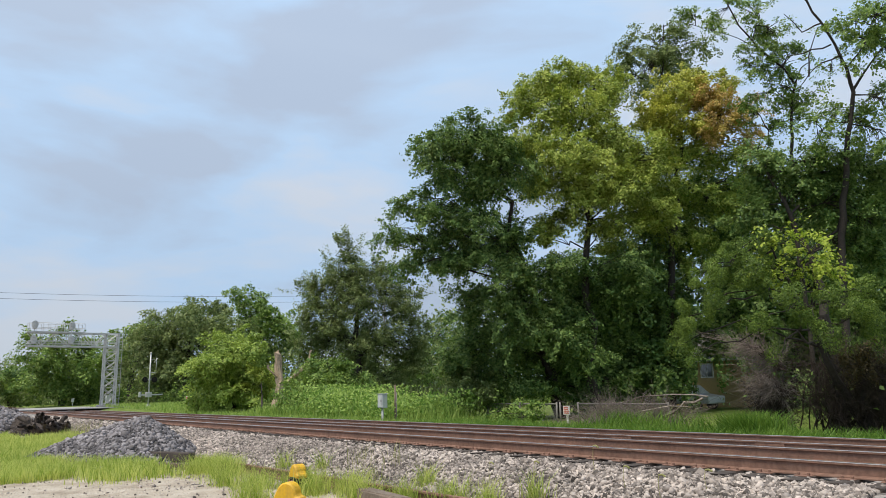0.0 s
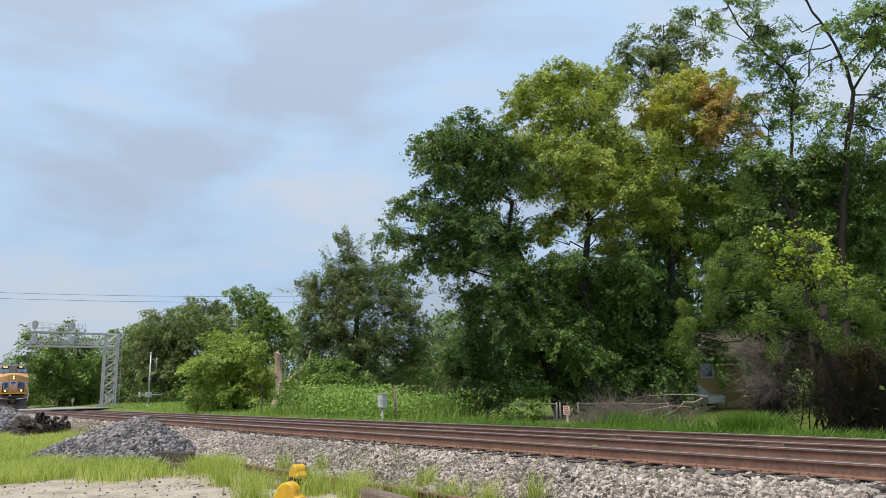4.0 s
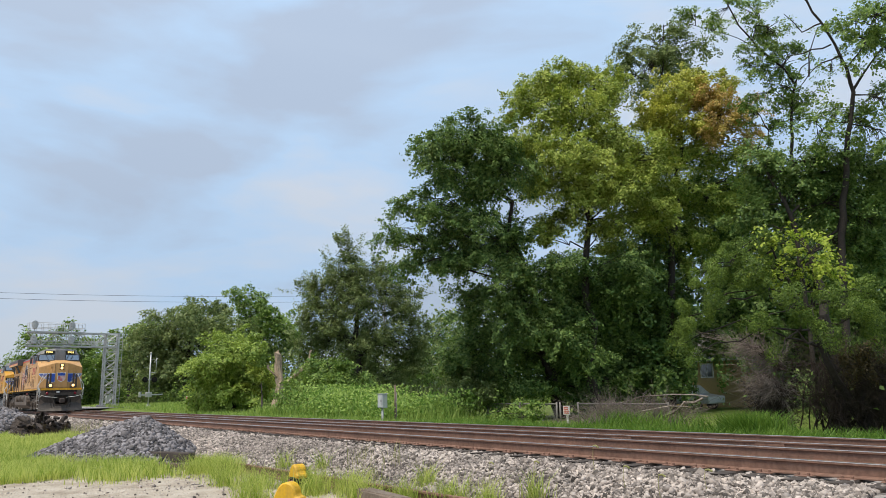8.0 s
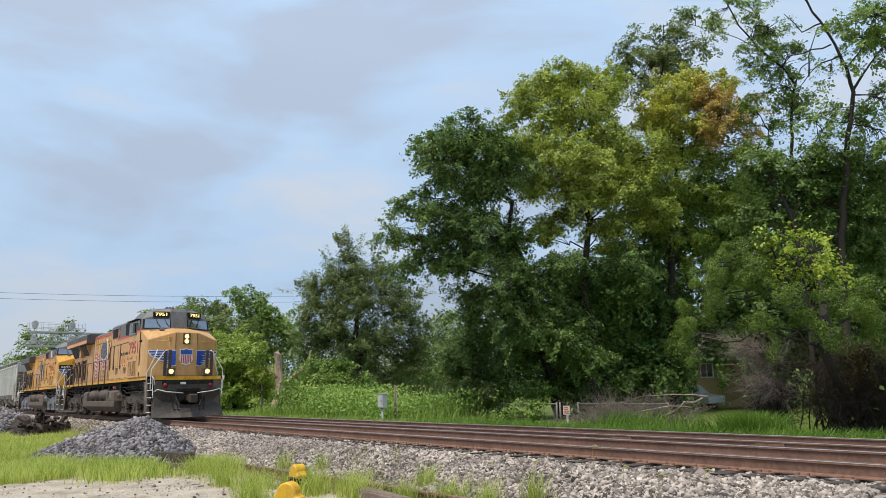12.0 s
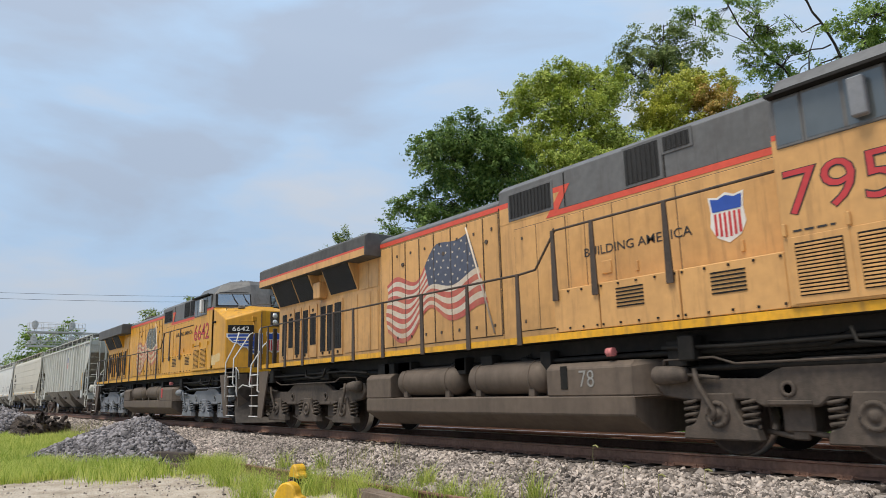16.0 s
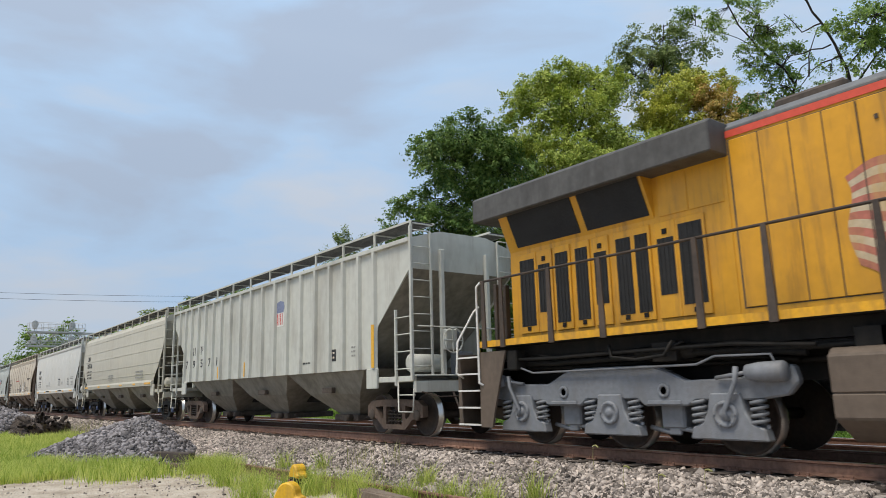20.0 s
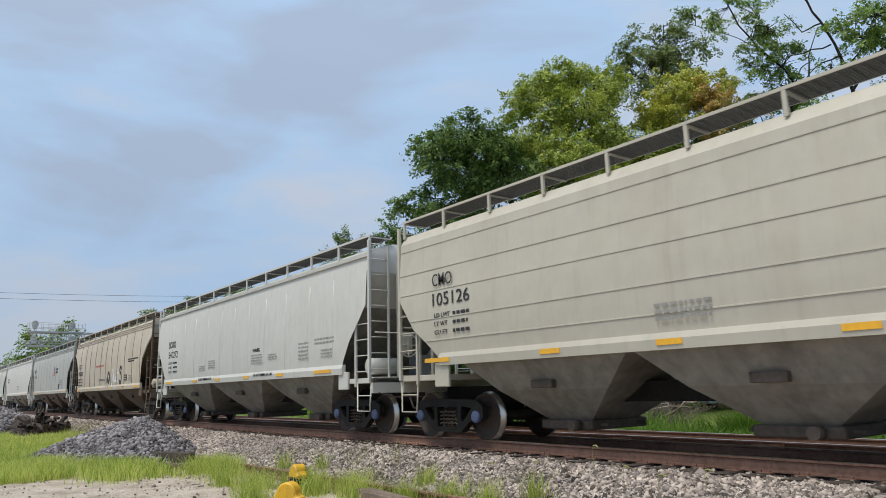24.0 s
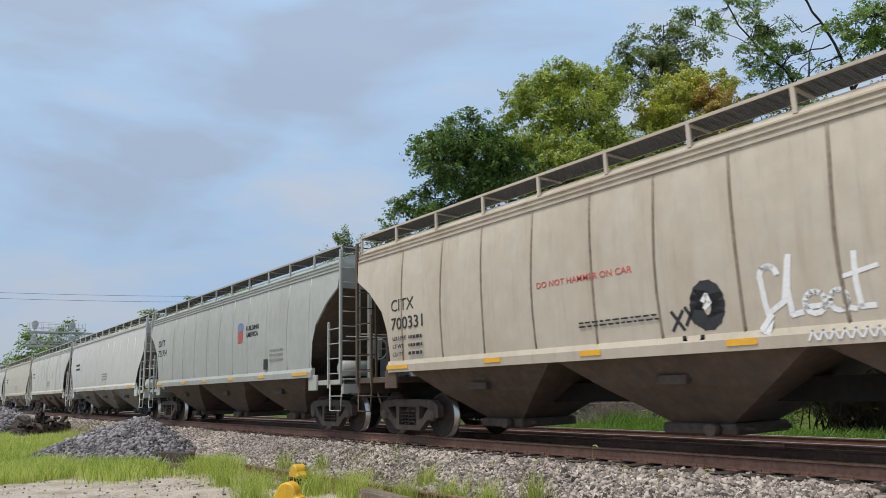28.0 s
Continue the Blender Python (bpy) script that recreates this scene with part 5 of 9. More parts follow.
def side_frame(cx, y0, y1):
    """A cast side frame in one piece: a bowed truss with a spring window and two three-cornered holes."""
    outer = [(-1.12, 0.66), (-0.95, 0.77), (-0.5, 0.8), (0.5, 0.8), (0.95, 0.77), (1.12, 0.66), (1.12, 0.42), (0.86, 0.38), (0.72, 0.36), (0.44, 0.14), (-0.44, 0.14), (-0.72, 0.36), (-0.86, 0.38), (-1.12, 0.42)]
    holes = ([(-0.78, 0.62), (-0.46, 0.66), (-0.44, 0.4), (-0.52, 0.36)], [(-0.33, 0.64), (0.33, 0.64), (0.33, 0.25), (-0.33, 0.25)], [(0.78, 0.62), (0.52, 0.36), (0.44, 0.4), (0.46, 0.66)])
    bm = bmesh.new()
    loops = []
    for line in (outer,) + holes:
        vs = [bm.verts.new((cx + u, y0, v)) for u, v in line]
        loops += [bm.edges.new((vs[i], vs[(i + 1) % len(vs)])) for i in range(len(vs))]
    bmesh.ops.triangle_fill(bm, use_beauty=True, use_dissolve=False, edges=loops)
    got = bmesh.ops.extrude_face_region(bm, geom=bm.faces[:])
    bmesh.ops.translate(bm, vec=(0, y1 - y0, 0), verts=[v for v in got["geom"] if isinstance(v, bmesh.types.BMVert)])
    bmesh.ops.recalc_face_normals(bm, faces=bm.faces[:])
    return bm


def make_hopper(style, paint, label):
    H = thing("hopper_car", label, "hopper car", group="hopper cars of the train")
    M = M_CAR[paint]
    worn = M_CARDIRTSHADE if paint == "tan" else M      # ladders and ends of the oldest car are brown with rust
    rows = hull_rows(style)
    bm = bmesh.new()
    cols = 14
    top_x = max(r[0] for r in rows)
    rings = []
    for hx, wy, z in rows:
        ex = min(hx, float(np.interp(z, [1.4, 3.15, 3.5], [rows[0][0] - 1.5, top_x - 0.35, top_x])))
        wi = wy - 0.05
        r = ([bm.verts.new((-hx + 2 * hx * i / cols, -wy, z)) for i in range(cols + 1)] + [bm.verts.new((ex, -wi, z)), bm.verts.new((ex, wi, z))]
             + [bm.verts.new((hx - 2 * hx * i / cols, wy, z)) for i in range(cols + 1)] + [bm.verts.new((-ex, wi, z)), bm.verts.new((-ex, -wi, z))])
        rings.append(r)
    n = len(rings[0])
    for a, b in zip(rings, rings[1:]):
        for i in range(n):
            f = bm.faces.new((a[i], a[(i + 1) % n], b[(i + 1) % n], b[i]))
            # end sheets below this height take the dark colour that paints their shade
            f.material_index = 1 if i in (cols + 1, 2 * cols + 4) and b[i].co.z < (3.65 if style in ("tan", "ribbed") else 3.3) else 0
            f.smooth = style != "ribbed" and (i < cols or cols + 3 <= i < 2 * cols + 3)
    bm.faces.new(rings[0][::-1])
    bm.faces.new(rings[-1])
    body = part("body", bm, [M, M_CARDIRTSHADE if style == "tan" else M_CARDUSTSHADE], H)
    me = body.data
    me.set_sharp_from_angle(angle=radians(22))
    hx0, w0, zs = rows[0]
    hxt = max(r[0] for r in rows)
    wt = max(r[1] for r in rows)
    # ribs, seams or bands that give the sides their look
    if style == "ribbed":
        for s in (-1, 1):
            for x in [-7.5, -6.8, -6.1, -5.35, -4.6, -3.8, -3.0, -2.15, -1.3, -0.45, 0.45, 1.35, 2.2, 3.05, 3.9, 4.7, 5.4, 6.15, 6.85]:
                bm = bmesh.new()
                zb = 1.5 if abs(x) < 6.95 else 2.95
                prism(bm, [(x - 0.075, s * 1.5), (x - 0.05, s * 1.585), (x + 0.05, s * 1.585), (x + 0.075, s * 1.5)], zb, 4.24, "z")
                part("rib", bm, M, H)
            bm = bmesh.new()
            box(bm, -8.3, 8.3, min(s * 1.49, s * 1.58), max(s * 1.49, s * 1.58), 4.2, 4.3, 0.01)
            part("side_plate", bm, M, H)
    elif style == "banded":
        for s in (-1, 1):
            for z in (1.98, 2.42, 3.0, 3.45, 3.98):
                w = np.interp(z, [r[2] for r in rows], [r[1] for r in rows])
                hx = np.interp(z, [r[2] for r in rows], [r[0] for r in rows])
                bm = bmesh.new()
                prism(bm, [(s * (w - 0.02), z - 0.02), (s * (w + 0.012), z - 0.012), (s * (w + 0.012), z + 0.008), (s * (w - 0.02), z + 0.016)], -hx + 0.02, hx - 0.02, "x")
                part("band", bm, M, H)
    else:
        for s in (-1, 1):
            for k, x in enumerate([-6.4, -5.0, -3.74, -2.4, -1.07, 0.12, 1.35, 2.61, 4.02, 5.46, 6.8]):
                bm = bmesh.new()
                r0 = 0.014 if style == "smooth" else 0.028
                pts = [(x + (0.03 if k % 2 else 0.0) * math.sin(z * 2), s * (w - r0 * 0.3), z) for hx, w, z in rows if z < 4.05 and hx > abs(x)]
                tube(bm, pts, r0, 5)
                part("weld_seam", bm, M_SEAM if paint == "tan" else M, H)
        if style == "smooth":
            for s in (-1, 1):
                bm = bmesh.new()
                prism(bm, [(s * 1.46, 4.16), (s * 1.56, 4.16), (s * 1.57, 4.25), (s * 1.44, 4.3)], -8.42, 8.42, "x")
                part("roof_band", bm, M, H)
        if style == "tan":
            for s in (-1, 1):
                for z, w in ((4.06, 1.53), (4.16, 1.51), (4.25, 1.49)):
                    bm = bmesh.new()
                    prism(bm, [(s * (w - 0.03), z - 0.02), (s * (w + 0.025), z - 0.012), (s * (w + 0.025), z + 0.012), (s * (w - 0.03), z + 0.02)], -8.33, 8.33, "x")
                    part("roof_band", bm, M, H)
    for s in (-1, 1):
        # side sill
        if style != "ribbed":
            bm = bmesh.new()
            prism(bm, [(s * 1.50, zs - 0.05), (s * 1.60, zs - 0.05), (s * 1.615, zs + 0.1), (s * 1.58, zs + 0.19), (s * 1.50, zs + 0.19)], -hx0 - 0.05, hx0 + 0.05, "x")
            part("side_sill", bm, M, H)
            bm = bmesh.new()
            y0, y1 = sorted((s * 1.606, s * 1.619))
            for x, w in ((-6.6, 0.8), (-3.5, 0.45), (-1.2, 0.42), (1.3, 0.42), (3.75, 0.45), (6.3 if style != "banded" else 5.9, 0.92)):
                box(bm, x - w / 2, x + w / 2, y0, y1, zs + 0.015, zs + 0.1)
            split_part("reflector", bm, M_REFLECT, H)
        else:
            bm = bmesh.new()
            y0, y1 = sorted((s * 1.587, s * 1.592))
            box(bm, 6.79, 6.91, y0, y1, 1.52, 2.5)
            box(bm, -1.0, -0.92, y0 - s * 0.08, y1 - s * 0.08, 1.55, 2.0)
            box(bm, -3.35, -3.25, y0 - s * 0.08, y1 - s * 0.08, 1.55, 1.95)
            box(bm, -5.6, -5.45, y0 - s * 0.08, y1 - s * 0.08, 1.6, 1.9)
            split_part("reflector", bm, M_REFLECT, H)
    # bays below the sill
    bw = hx0 * 0.62
    for c in (-bw, 0.0, bw):
        bm = bmesh.new()
        hw = bw * 0.5
        lo = [(c - 0.5, -0.62), (c + 0.5, -0.62), (c + 0.5, 0.62), (c - 0.5, 0.62)]
        hi = [(c - hw, -w0 + 0.05), (c + hw, -w0 + 0.05), (c + hw, w0 - 0.05), (c - hw, w0 - 0.05)]
        mid = [(c - hw * 0.64, -1.12), (c + hw * 0.64, -1.12), (c + hw * 0.64, 1.12), (c - hw * 0.64, 1.12)]
        ring = [[bm.verts.new((x, y, z)) for x, y in q] for q, z in ((lo, 0.42), (mid, 0.95), (hi, zs + 0.02))]
        for a, b in zip(ring, ring[1:]):
            for i in range(4):
                bm.faces.new((a[i], a[(i + 1) % 4], b[(i + 1) % 4], b[i]))
        bm.faces.new(ring[0][::-1])
        bm.faces.new(ring[-1])
        # bay colour is dust with the shade below the sill mixed in
        bay = part("hopper_bay", bm, M_CARDIRTSHADE if style == "tan" else M_CARDUSTSHADE, H)
        bm = bmesh.new()
        box(bm, c - 0.6, c + 0.6, -0.75, 0.75, 0.26, 0.42, 0.02)
        for s in (-1, 1):
            rod(bm, (c - 0.75, s * 0.5, 0.34), (c + 0.75, s * 0.5, 0.34), 0.035, 8)
            lathe(bm, [(s * 0.75, 0.09), (s * 0.95, 0.09)], (c + 0.3, 0, 0.34), "y", 10)
        part("outlet_gate", bm, M_UNDER, bay)
        bm = bmesh.new()
        for s in (-1, 1):
            box(bm, c - 0.25, c + 0.25, min(s * 1.2, s * 1.32), max(s * 1.2, s * 1.32), 0.98, 1.12, 0.01)
        split_part("vibrator_bracket", bm, M_UNDER, bay)
    bm = bmesh.new()
    box(bm, -hxt - 0.25, hxt + 0.25, -0.3, 0.3, 0.72, 1.05)
    part("centre_sill", bm, M_BLACK, H)
    # ends: platform, slope braces, ladders, steps
    for f in (-1, 1):
        bm = bmesh.new()
        box(bm, min(f * (hx0 - 0.1), f * (hxt + 0.12)), max(f * (hx0 - 0.1), f * (hxt + 0.12)), -1.5, 1.5, 1.18, 1.3, 0.01)
        box(bm, min(f * (hxt + 0.02), f * (hxt + 0.12)), max(f * (hxt + 0.02), f * (hxt + 0.12)), -1.5, 1.5, 0.95, 1.32, 0.01)
        for s in (-1, 1):
            box(bm, min(f * (hx0 - 0.2), f * (hx0 + 0.25)), max(f * (hx0 - 0.2), f * (hx0 + 0.25)), min(s * 1.5, s * 1.56), max(s * 1.5, s * 1.56), 1.05, zs, 0.01)
        part("end_platform", bm, worn, H)
        for y in (-0.72, 0.62):
            bm = bmesh.new()
            box(bm, min(f * (hxt + 0.06), f * (hxt - 0.04)), max(f * (hxt + 0.06), f * (hxt - 0.04)), y, y + 0.1, 1.3, 4.1, 0.01)
            part("end_post", bm, worn, H)
        bm = bmesh.new()
        tube(bm, [(f * (hxt + 0.08), -1.4, 2.35), (f * (hxt + 0.08), 1.4, 2.35)], 0.016, 6)
        part("grab_iron", bm, M, H)
        for s in (-1, 1):
            lad = bmesh.new()
            xe = f * (hxt + 0.08)
            box(lad, min(xe, xe - f * 0.07), max(xe, xe - f * 0.07), min(s * 1.5, s * 1.57), max(s * 1.5, s * 1.57), 1.2, 4.55, 0.008)
            box(lad, min(xe, xe - f * 0.05), max(xe, xe - f * 0.05), min(s * 0.98, s * 1.03), max(s * 0.98, s * 1.03), 1.3, 4.45, 0.006)
            xs = f * (hxt - 0.55)
            box(lad, min(xs, xs - f * 0.05), max(xs, xs - f * 0.05), min(s * 1.5, s * 1.56), max(s * 1.5, s * 1.56), 1.1, 2.75, 0.006)
            ladder = part("ladder", lad, worn, H)
            for i in range(9):
                z = 1.5 + i * 0.37
                rg = bmesh.new()
                rod(rg, (xe - f * 0.02, s * 1.0, z), (xe - f * 0.02, s * 1.55, z), 0.014, 6)
                part("rung", rg, worn, ladder)
            for i in range(4):
                z = 1.45 + i * 0.37
                rg = bmesh.new()
                rod(rg, (xs, s * 1.54, z), (xe, s * 1.54, z), 0.014, 6)
                part("rung", rg, worn, ladder)
            st = bmesh.new()
            tube(st, [(xs, s * 1.5, 1.2), (xs + f * 0.04, s * 1.52, 0.55), (xe - f * 0.05, s * 1.52, 0.55), (xe - f * 0.02, s * 1.5, 1.2)], 0.018, 6)
            tube(st, [(xs, s * 1.5, 0.9), (xe, s * 1.5, 0.9)], 0.014, 6)
            part("sill_step", st, worn, H)
        bm = bmesh.new()
        box(bm, min(f * (hxt - 0.1), f * (hxt + 0.55)), max(f * (hxt - 0.1), f * (hxt + 0.55)), -0.12, 0.12, 0.78, 1.0, 0.03)
        box(bm, min(f * (hxt + 0.45), f * (hxt + 0.75)), max(f * (hxt + 0.45), f * (hxt + 0.75)), -0.18, 0.15, 0.7, 1.08, 0.05)
        tube(bm, [(f * (hxt + 0.1), -0.5, 0.95), (f * (hxt + 0.3), -0.5, 0.6), (f * (hxt + 0.6), -0.3, 0.5), (f * (hxt + 0.75), -0.2, 0.6)], 0.025, 6)
        tube(bm, [(f * (hxt + 0.05), -1.45, 1.0), (f * (hxt + 0.3), -1.0, 0.85), (f * (hxt + 0.35), -0.3, 0.85)], 0.014, 6)
        part("coupler", bm, M_WHEEL, H, "rusty coupler with air hose")
    # brake gear at the front end
    bm = bmesh.new()
    lathe(bm, [(-1.35, 0.1), (-1.3, 0.2), (-0.55, 0.2), (-0.5, 0.1)], (hxt - 0.35, 0, 1.58), "y", 14)
    part("air_reservoir", bm, M, H)
    bm = bmesh.new()
    box(bm, hxt - 0.75, hxt - 0.35, 0.1, 0.5, 1.32, 1.85, 0.03)
    lathe(bm, [(0.5, 0.14), (0.75, 0.14), (0.8, 0.06)], (hxt - 0.55, 0, 1.6), "y", 12)
    tube(bm, [(hxt - 0.5, 0.2, 1.85), (hxt - 0.3, 0.0, 2.3), (hxt - 0.1, -0.3, 2.2)], 0.03, 6)
    part("brake_valve", bm, M_TRUCKGREY, H)
    bm = bmesh.new()
    for i in range(16):
        a, b = 2 * math.pi * i / 16, 2 * math.pi * (i + 1) / 16
        rod(bm, (hxt + 0.22, -0.55 + 0.27 * math.cos(a), 2.05 + 0.27 * math.sin(a)), (hxt + 0.22, -0.55 + 0.27 * math.cos(b), 2.05 + 0.27 * math.sin(b)), 0.016, 5)
        if i % 4 == 0:
            rod(bm, (hxt + 0.2, -0.55, 2.05), (hxt + 0.22, -0.55 + 0.27 * math.cos(a), 2.05 + 0.27 * math.sin(a)), 0.014, 5)
    box(bm, hxt + 0.02, hxt + 0.18, -0.72, -0.4, 1.85, 2.3, 0.02)
    part("brake_wheel", bm, M, H)
    # roof walk on both edges
    for s in (-1, 1):
        bm = bmesh.new()
        y0, y1 = sorted((s * 0.85, s * 1.46))
        for i in range(13):
            y = y0 + (y1 - y0) * (i + 0.5) / 13
            box(bm, -hxt + 0.05, hxt - 0.05, y - 0.013, y + 0.013, 4.655, 4.69)
        for i in range(110):
            x = -hxt + 0.1 + i * (2 * hxt - 0.2) / 109
            box(bm, x - 0.012, x + 0.012, y0, y1, 4.658, 4.687)
        walkway = part("roof_walk", bm, M_GRATE, H, "dark roof walk grating")
        bm = bmesh.new()
        for y in (s * 0.85, s * 1.46):
            box(bm, -hxt, hxt, y - 0.012, y + 0.012, 4.655, 4.70)
        for i in range(12):
            x = -hxt + 0.05 + i * (2 * hxt - 0.1) / 11
            box(bm, x - 0.03, x + 0.03, min(s * 1.43, s * 1.47), max(s * 1.43, s * 1.47), 4.3, 4.66)
            box(bm, x - 0.03, x + 0.03, y0, y1, 4.635, 4.657)
        part("walk_bracket", bm, M, walkway)
    bm = bmesh.new()
    for i in range(5):
        x = -hxt + 1.6 + i * (2 * hxt - 3.2) / 4
        box(bm, x - 0.9, x + 0.9, -0.35, 0.35, 4.5, 4.68, 0.04)
    split_part("roof_hatch", bm, M, H)
    # trucks
    for cx in (-7.0, 7.05) if style != "ribbed" else (-6.93, 6.93):
        bm = bmesh.new()
        box(bm, cx - 0.22, cx + 0.22, -0.93, 0.93, 0.45, 0.72, 0.02)
        cast = M_TRUCKRUST if style == "ribbed" else M_UNDER if style == "tan" else M_BLACK
        tr = part("truck", bm, cast, H, "two-axle truck with cast side frames")
        for s in (-1, 1):
            part("side_frame", side_frame(cx, *sorted((s * 0.93, s * 1.08))), cast, tr)
        for s in (-1, 1):
            bm = bmesh.new()
            bm.free()
            for d in (-0.2, -0.07, 0.07, 0.2):
                part("spring", coil(bmesh.new(), (cx + d, s * 1.02, 0.26), 0.058, 0.3, 4, 0.016), M_UNDER, tr)
            for d in (-0.92, 0.92):
                bm = bmesh.new()
                lathe(bm, [(s * 1.0, 0.12), (s * 1.1, 0.12), (s * 1.12, 0.1), (s * 1.125, 0.03)], (cx + d, 0, 0.457), "y", 14)
                part("bearing_cap", bm, M_CAP if style in ("smooth", "banded") else M_UNDER, tr)
        for d in (-0.92, 0.92):
            add_wheelset(CAR_WHEEL, tr, cx + d, 0.457)
    return H


def letter_hopper(H, mark, number, x, z, y, small=True, seed=1, mat1=None):
    mat1 = mat1 or M_LETTER
    if mark:
        lettering(mark, mat1, x, x + 0.215 * len(mark), z + 0.40, z + 0.66, y, H, "reporting_mark", 0.002)
    else:
        bm = bmesh.new()
        for i in range(2):
            box(bm, x + 0.75 * i + 0.4, x + 0.75 * i + 0.65, y - 0.003, y, z + 0.55, z + 0.85)
        part("reporting_mark", bm, mat1, H)
    lettering(number, mat1, x, x + 0.195 * len(number), z, z + 0.26, y, H, "car_number", 0.002)
    if small:
        for k, (words, wide) in enumerate((("LD LMT", 0.5), ("LT WT", 0.42), ("CU FT", 0.42))):
            zz = z - 0.24 - 0.17 * k
            lettering(words, mat1, x + 0.05, x + 0.05 + wide, zz, zz + 0.09, y, H, "weight_data", 0.001)
            bars(mat1, H, x + 0.65, x + 1.15, zz - 0.03, zz + 0.12, y, 1, seed + k, "weight_mark")


# consist: places of the vehicle centres at 17 s, along the track
movers = []
loco_a, loco_b = make_loco("7951", -1.98, True), make_loco("6642", -24.28, False)
movers += [loco_a, loco_b]
loco_wheels = len(rolling)

h1 = make_hopper("ribbed", "grey", "grey steel hopper car with vertical side ribs")
for i, ch in enumerate("79571"):
    xx = -6.75 + i * 0.82
    lettering(ch, M_LETTER, xx, xx + (0.06 if ch == "1" else 0.22), 2.0, 2.28, -1.505, h1, "car_number", 0.004)
bm = bmesh.new()
for xx in (-5.95, -5.12):
    box(bm, xx, xx + 0.05, -1.506, -1.5, 2.45, 2.75)
    box(bm, xx + 0.17, xx + 0.22, -1.506, -1.5, 2.45 + 0.12 * (xx > -5.5), 2.75)
part("reporting_mark", bm, M_LETTER, h1)
bm = bmesh.new()
box(bm, 4.62, 4.98, -1.506, -1.5, 1.76, 2.05)
part("consolidated_stencil", bm, M_LETTER, h1)
bars(M_FLAGWHITE, h1, 4.65, 4.95, 1.79, 2.02, -1.507, 2, 4)
bars(M_LETTER, h1, 3.0, 3.6, 1.72, 1.82, -1.504, 1, 6)
bars(M_LETTERFAINT, h1, 5.75, 6.1, 1.8, 2.1, -1.504, 3, 7)
for k, (mm, z0, z1) in enumerate(((M_WHITE, 2.9, 3.5), (M_BLUEFADED, 3.3, 3.6))):
    bm = bmesh.new()
    prism(bm, [(1.42, z0), (1.86, z0), (1.92, (z0 + z1) / 2), (1.88, z1), (1.64, z1 + 0.05), (1.4, z1), (1.36, (z0 + z1) / 2)], -1.504 - 0.003 * k, -1.5, "y")
    part("shield", bm, mm, h1)
bm = bmesh.new()
for i in range(4):
    box(bm, 1.44 + i * 0.11, 1.48 + i * 0.11, -1.509, -1.504, 2.95, 3.28)
split_part("shield_stripe", bm, M_LETTERRED, h1)
movers.append((h1, -45.07))

h2 = make_hopper("banded", "ivory", "ivory hopper car with horizontal bands along its sides")
letter_hopper(h2, "CMO", "105126", -6.7, 2.66, -1.612, True, 11)
bars(M_LETTERFAINT, h2, -1.4, -0.5, 1.85, 2.15, -1.607, 3, 12)
bars(M_LETTERFAINT, h2, 3.9, 5.2, 1.8, 2.2, -1.607, 3, 13)
movers.append((h2, -62.6))

h3 = make_hopper("smooth", "white", "clean white hopper car with curved sides")
letter_hopper(h3, "SOXX", "540272", -6.84, 2.48, -1.604, True, 21)
lettering("WARNING", M_LETTER, 1.75, 2.3, 2.25, 2.36, -1.604, h3, "notice", 0.004)
bars(M_LETTERFAINT, h3, 1.65, 2.5, 1.88, 2.2, -1.604, 4, 22)
bars(M_LETTERFAINT, h3, 2.9, 3.5, 1.95, 2.15, -1.604, 3, 23)
bars(M_LETTERFAINT, h3, -2.2, -1.5, 1.9, 2.2, -1.604, 4, 24)
bars(M_LETTERFAINT, h3, -3.1, -2.5, 1.85, 2.05, -1.604, 3, 25)
bars(M_LETTERFAINT, h3, 4.9, 5.5, 1.85, 2.35, -1.604, 5, 26)
bars(M_LETTERFAINT, h3, 5.85, 6.9, 2.2, 2.4, -1.604, 2, 27)
bars(M_LETTERFAINT, h3, 6.2, 6.8, 1.85, 2.1, -1.604, 3, 28)
lettering("DO NOT HAMMER ON CAR", M_LETTER, 1.9, 3.25, 1.52, 1.6, -1.622, h3, "notice", 0.002)
lettering("DO NOT HAMMER ON CAR", M_LETTER, -3.05, -1.75, 1.52, 1.6, -1.622, h3, "notice", 0.002)
lettering("SOXX", M_LETTER, 0, 0.3, 0, 0.13, 0, h3, "reporting_mark", 0.008, turn=pose(8.43, 0.15, 3.95, 90, 0, 90))
lettering("540272", M_LETTER, 0, 0.42, 0, 0.12, 0, h3, "car_number", 0.008, turn=pose(8.43, 0.18, 3.78, 90, 0, 90))
movers.append((h3, -80.35))

h4 = make_hopper("tan", "tan", "weathered tan hopper car with spray-painted scrawls")
letter_hopper(h4, "CITX", "700331", -6.8, 2.3, -1.612, True, 31)
lettering("DO NOT HAMMER ON CAR", M_LETTERRED, -2.28, -0.3, 2.64, 2.74, -1.6125, h4, "notice", 0.002)
bars(M_LETTER, h4, -1.4, 0.1, 1.88, 2.0, -1.604, 2, 33)
lettering("WILLIAMS HAYWARD THERMALBOND EXTERIOR\nAPPLIED PARAGOULD 03-2007", M_LETTER, 4.7, 6.5, 2.64, 2.8, -1.6125, h4, "notice", 0.004)
bars(M_LETTERFAINT, h4, 4.9, 5.4, 1.75, 2.05, -1.604, 3, 34)
bars(M_LETTERFAINT, h4, 3.6, 4.3, 1.50, 1.56, -1.622, 1, 35)
bm = bmesh.new()
box(bm, 4.12, 4.55, -1.605, -1.585, 1.8, 2.08)
part("consolidated_stencil", bm, M_LETTER, h4)
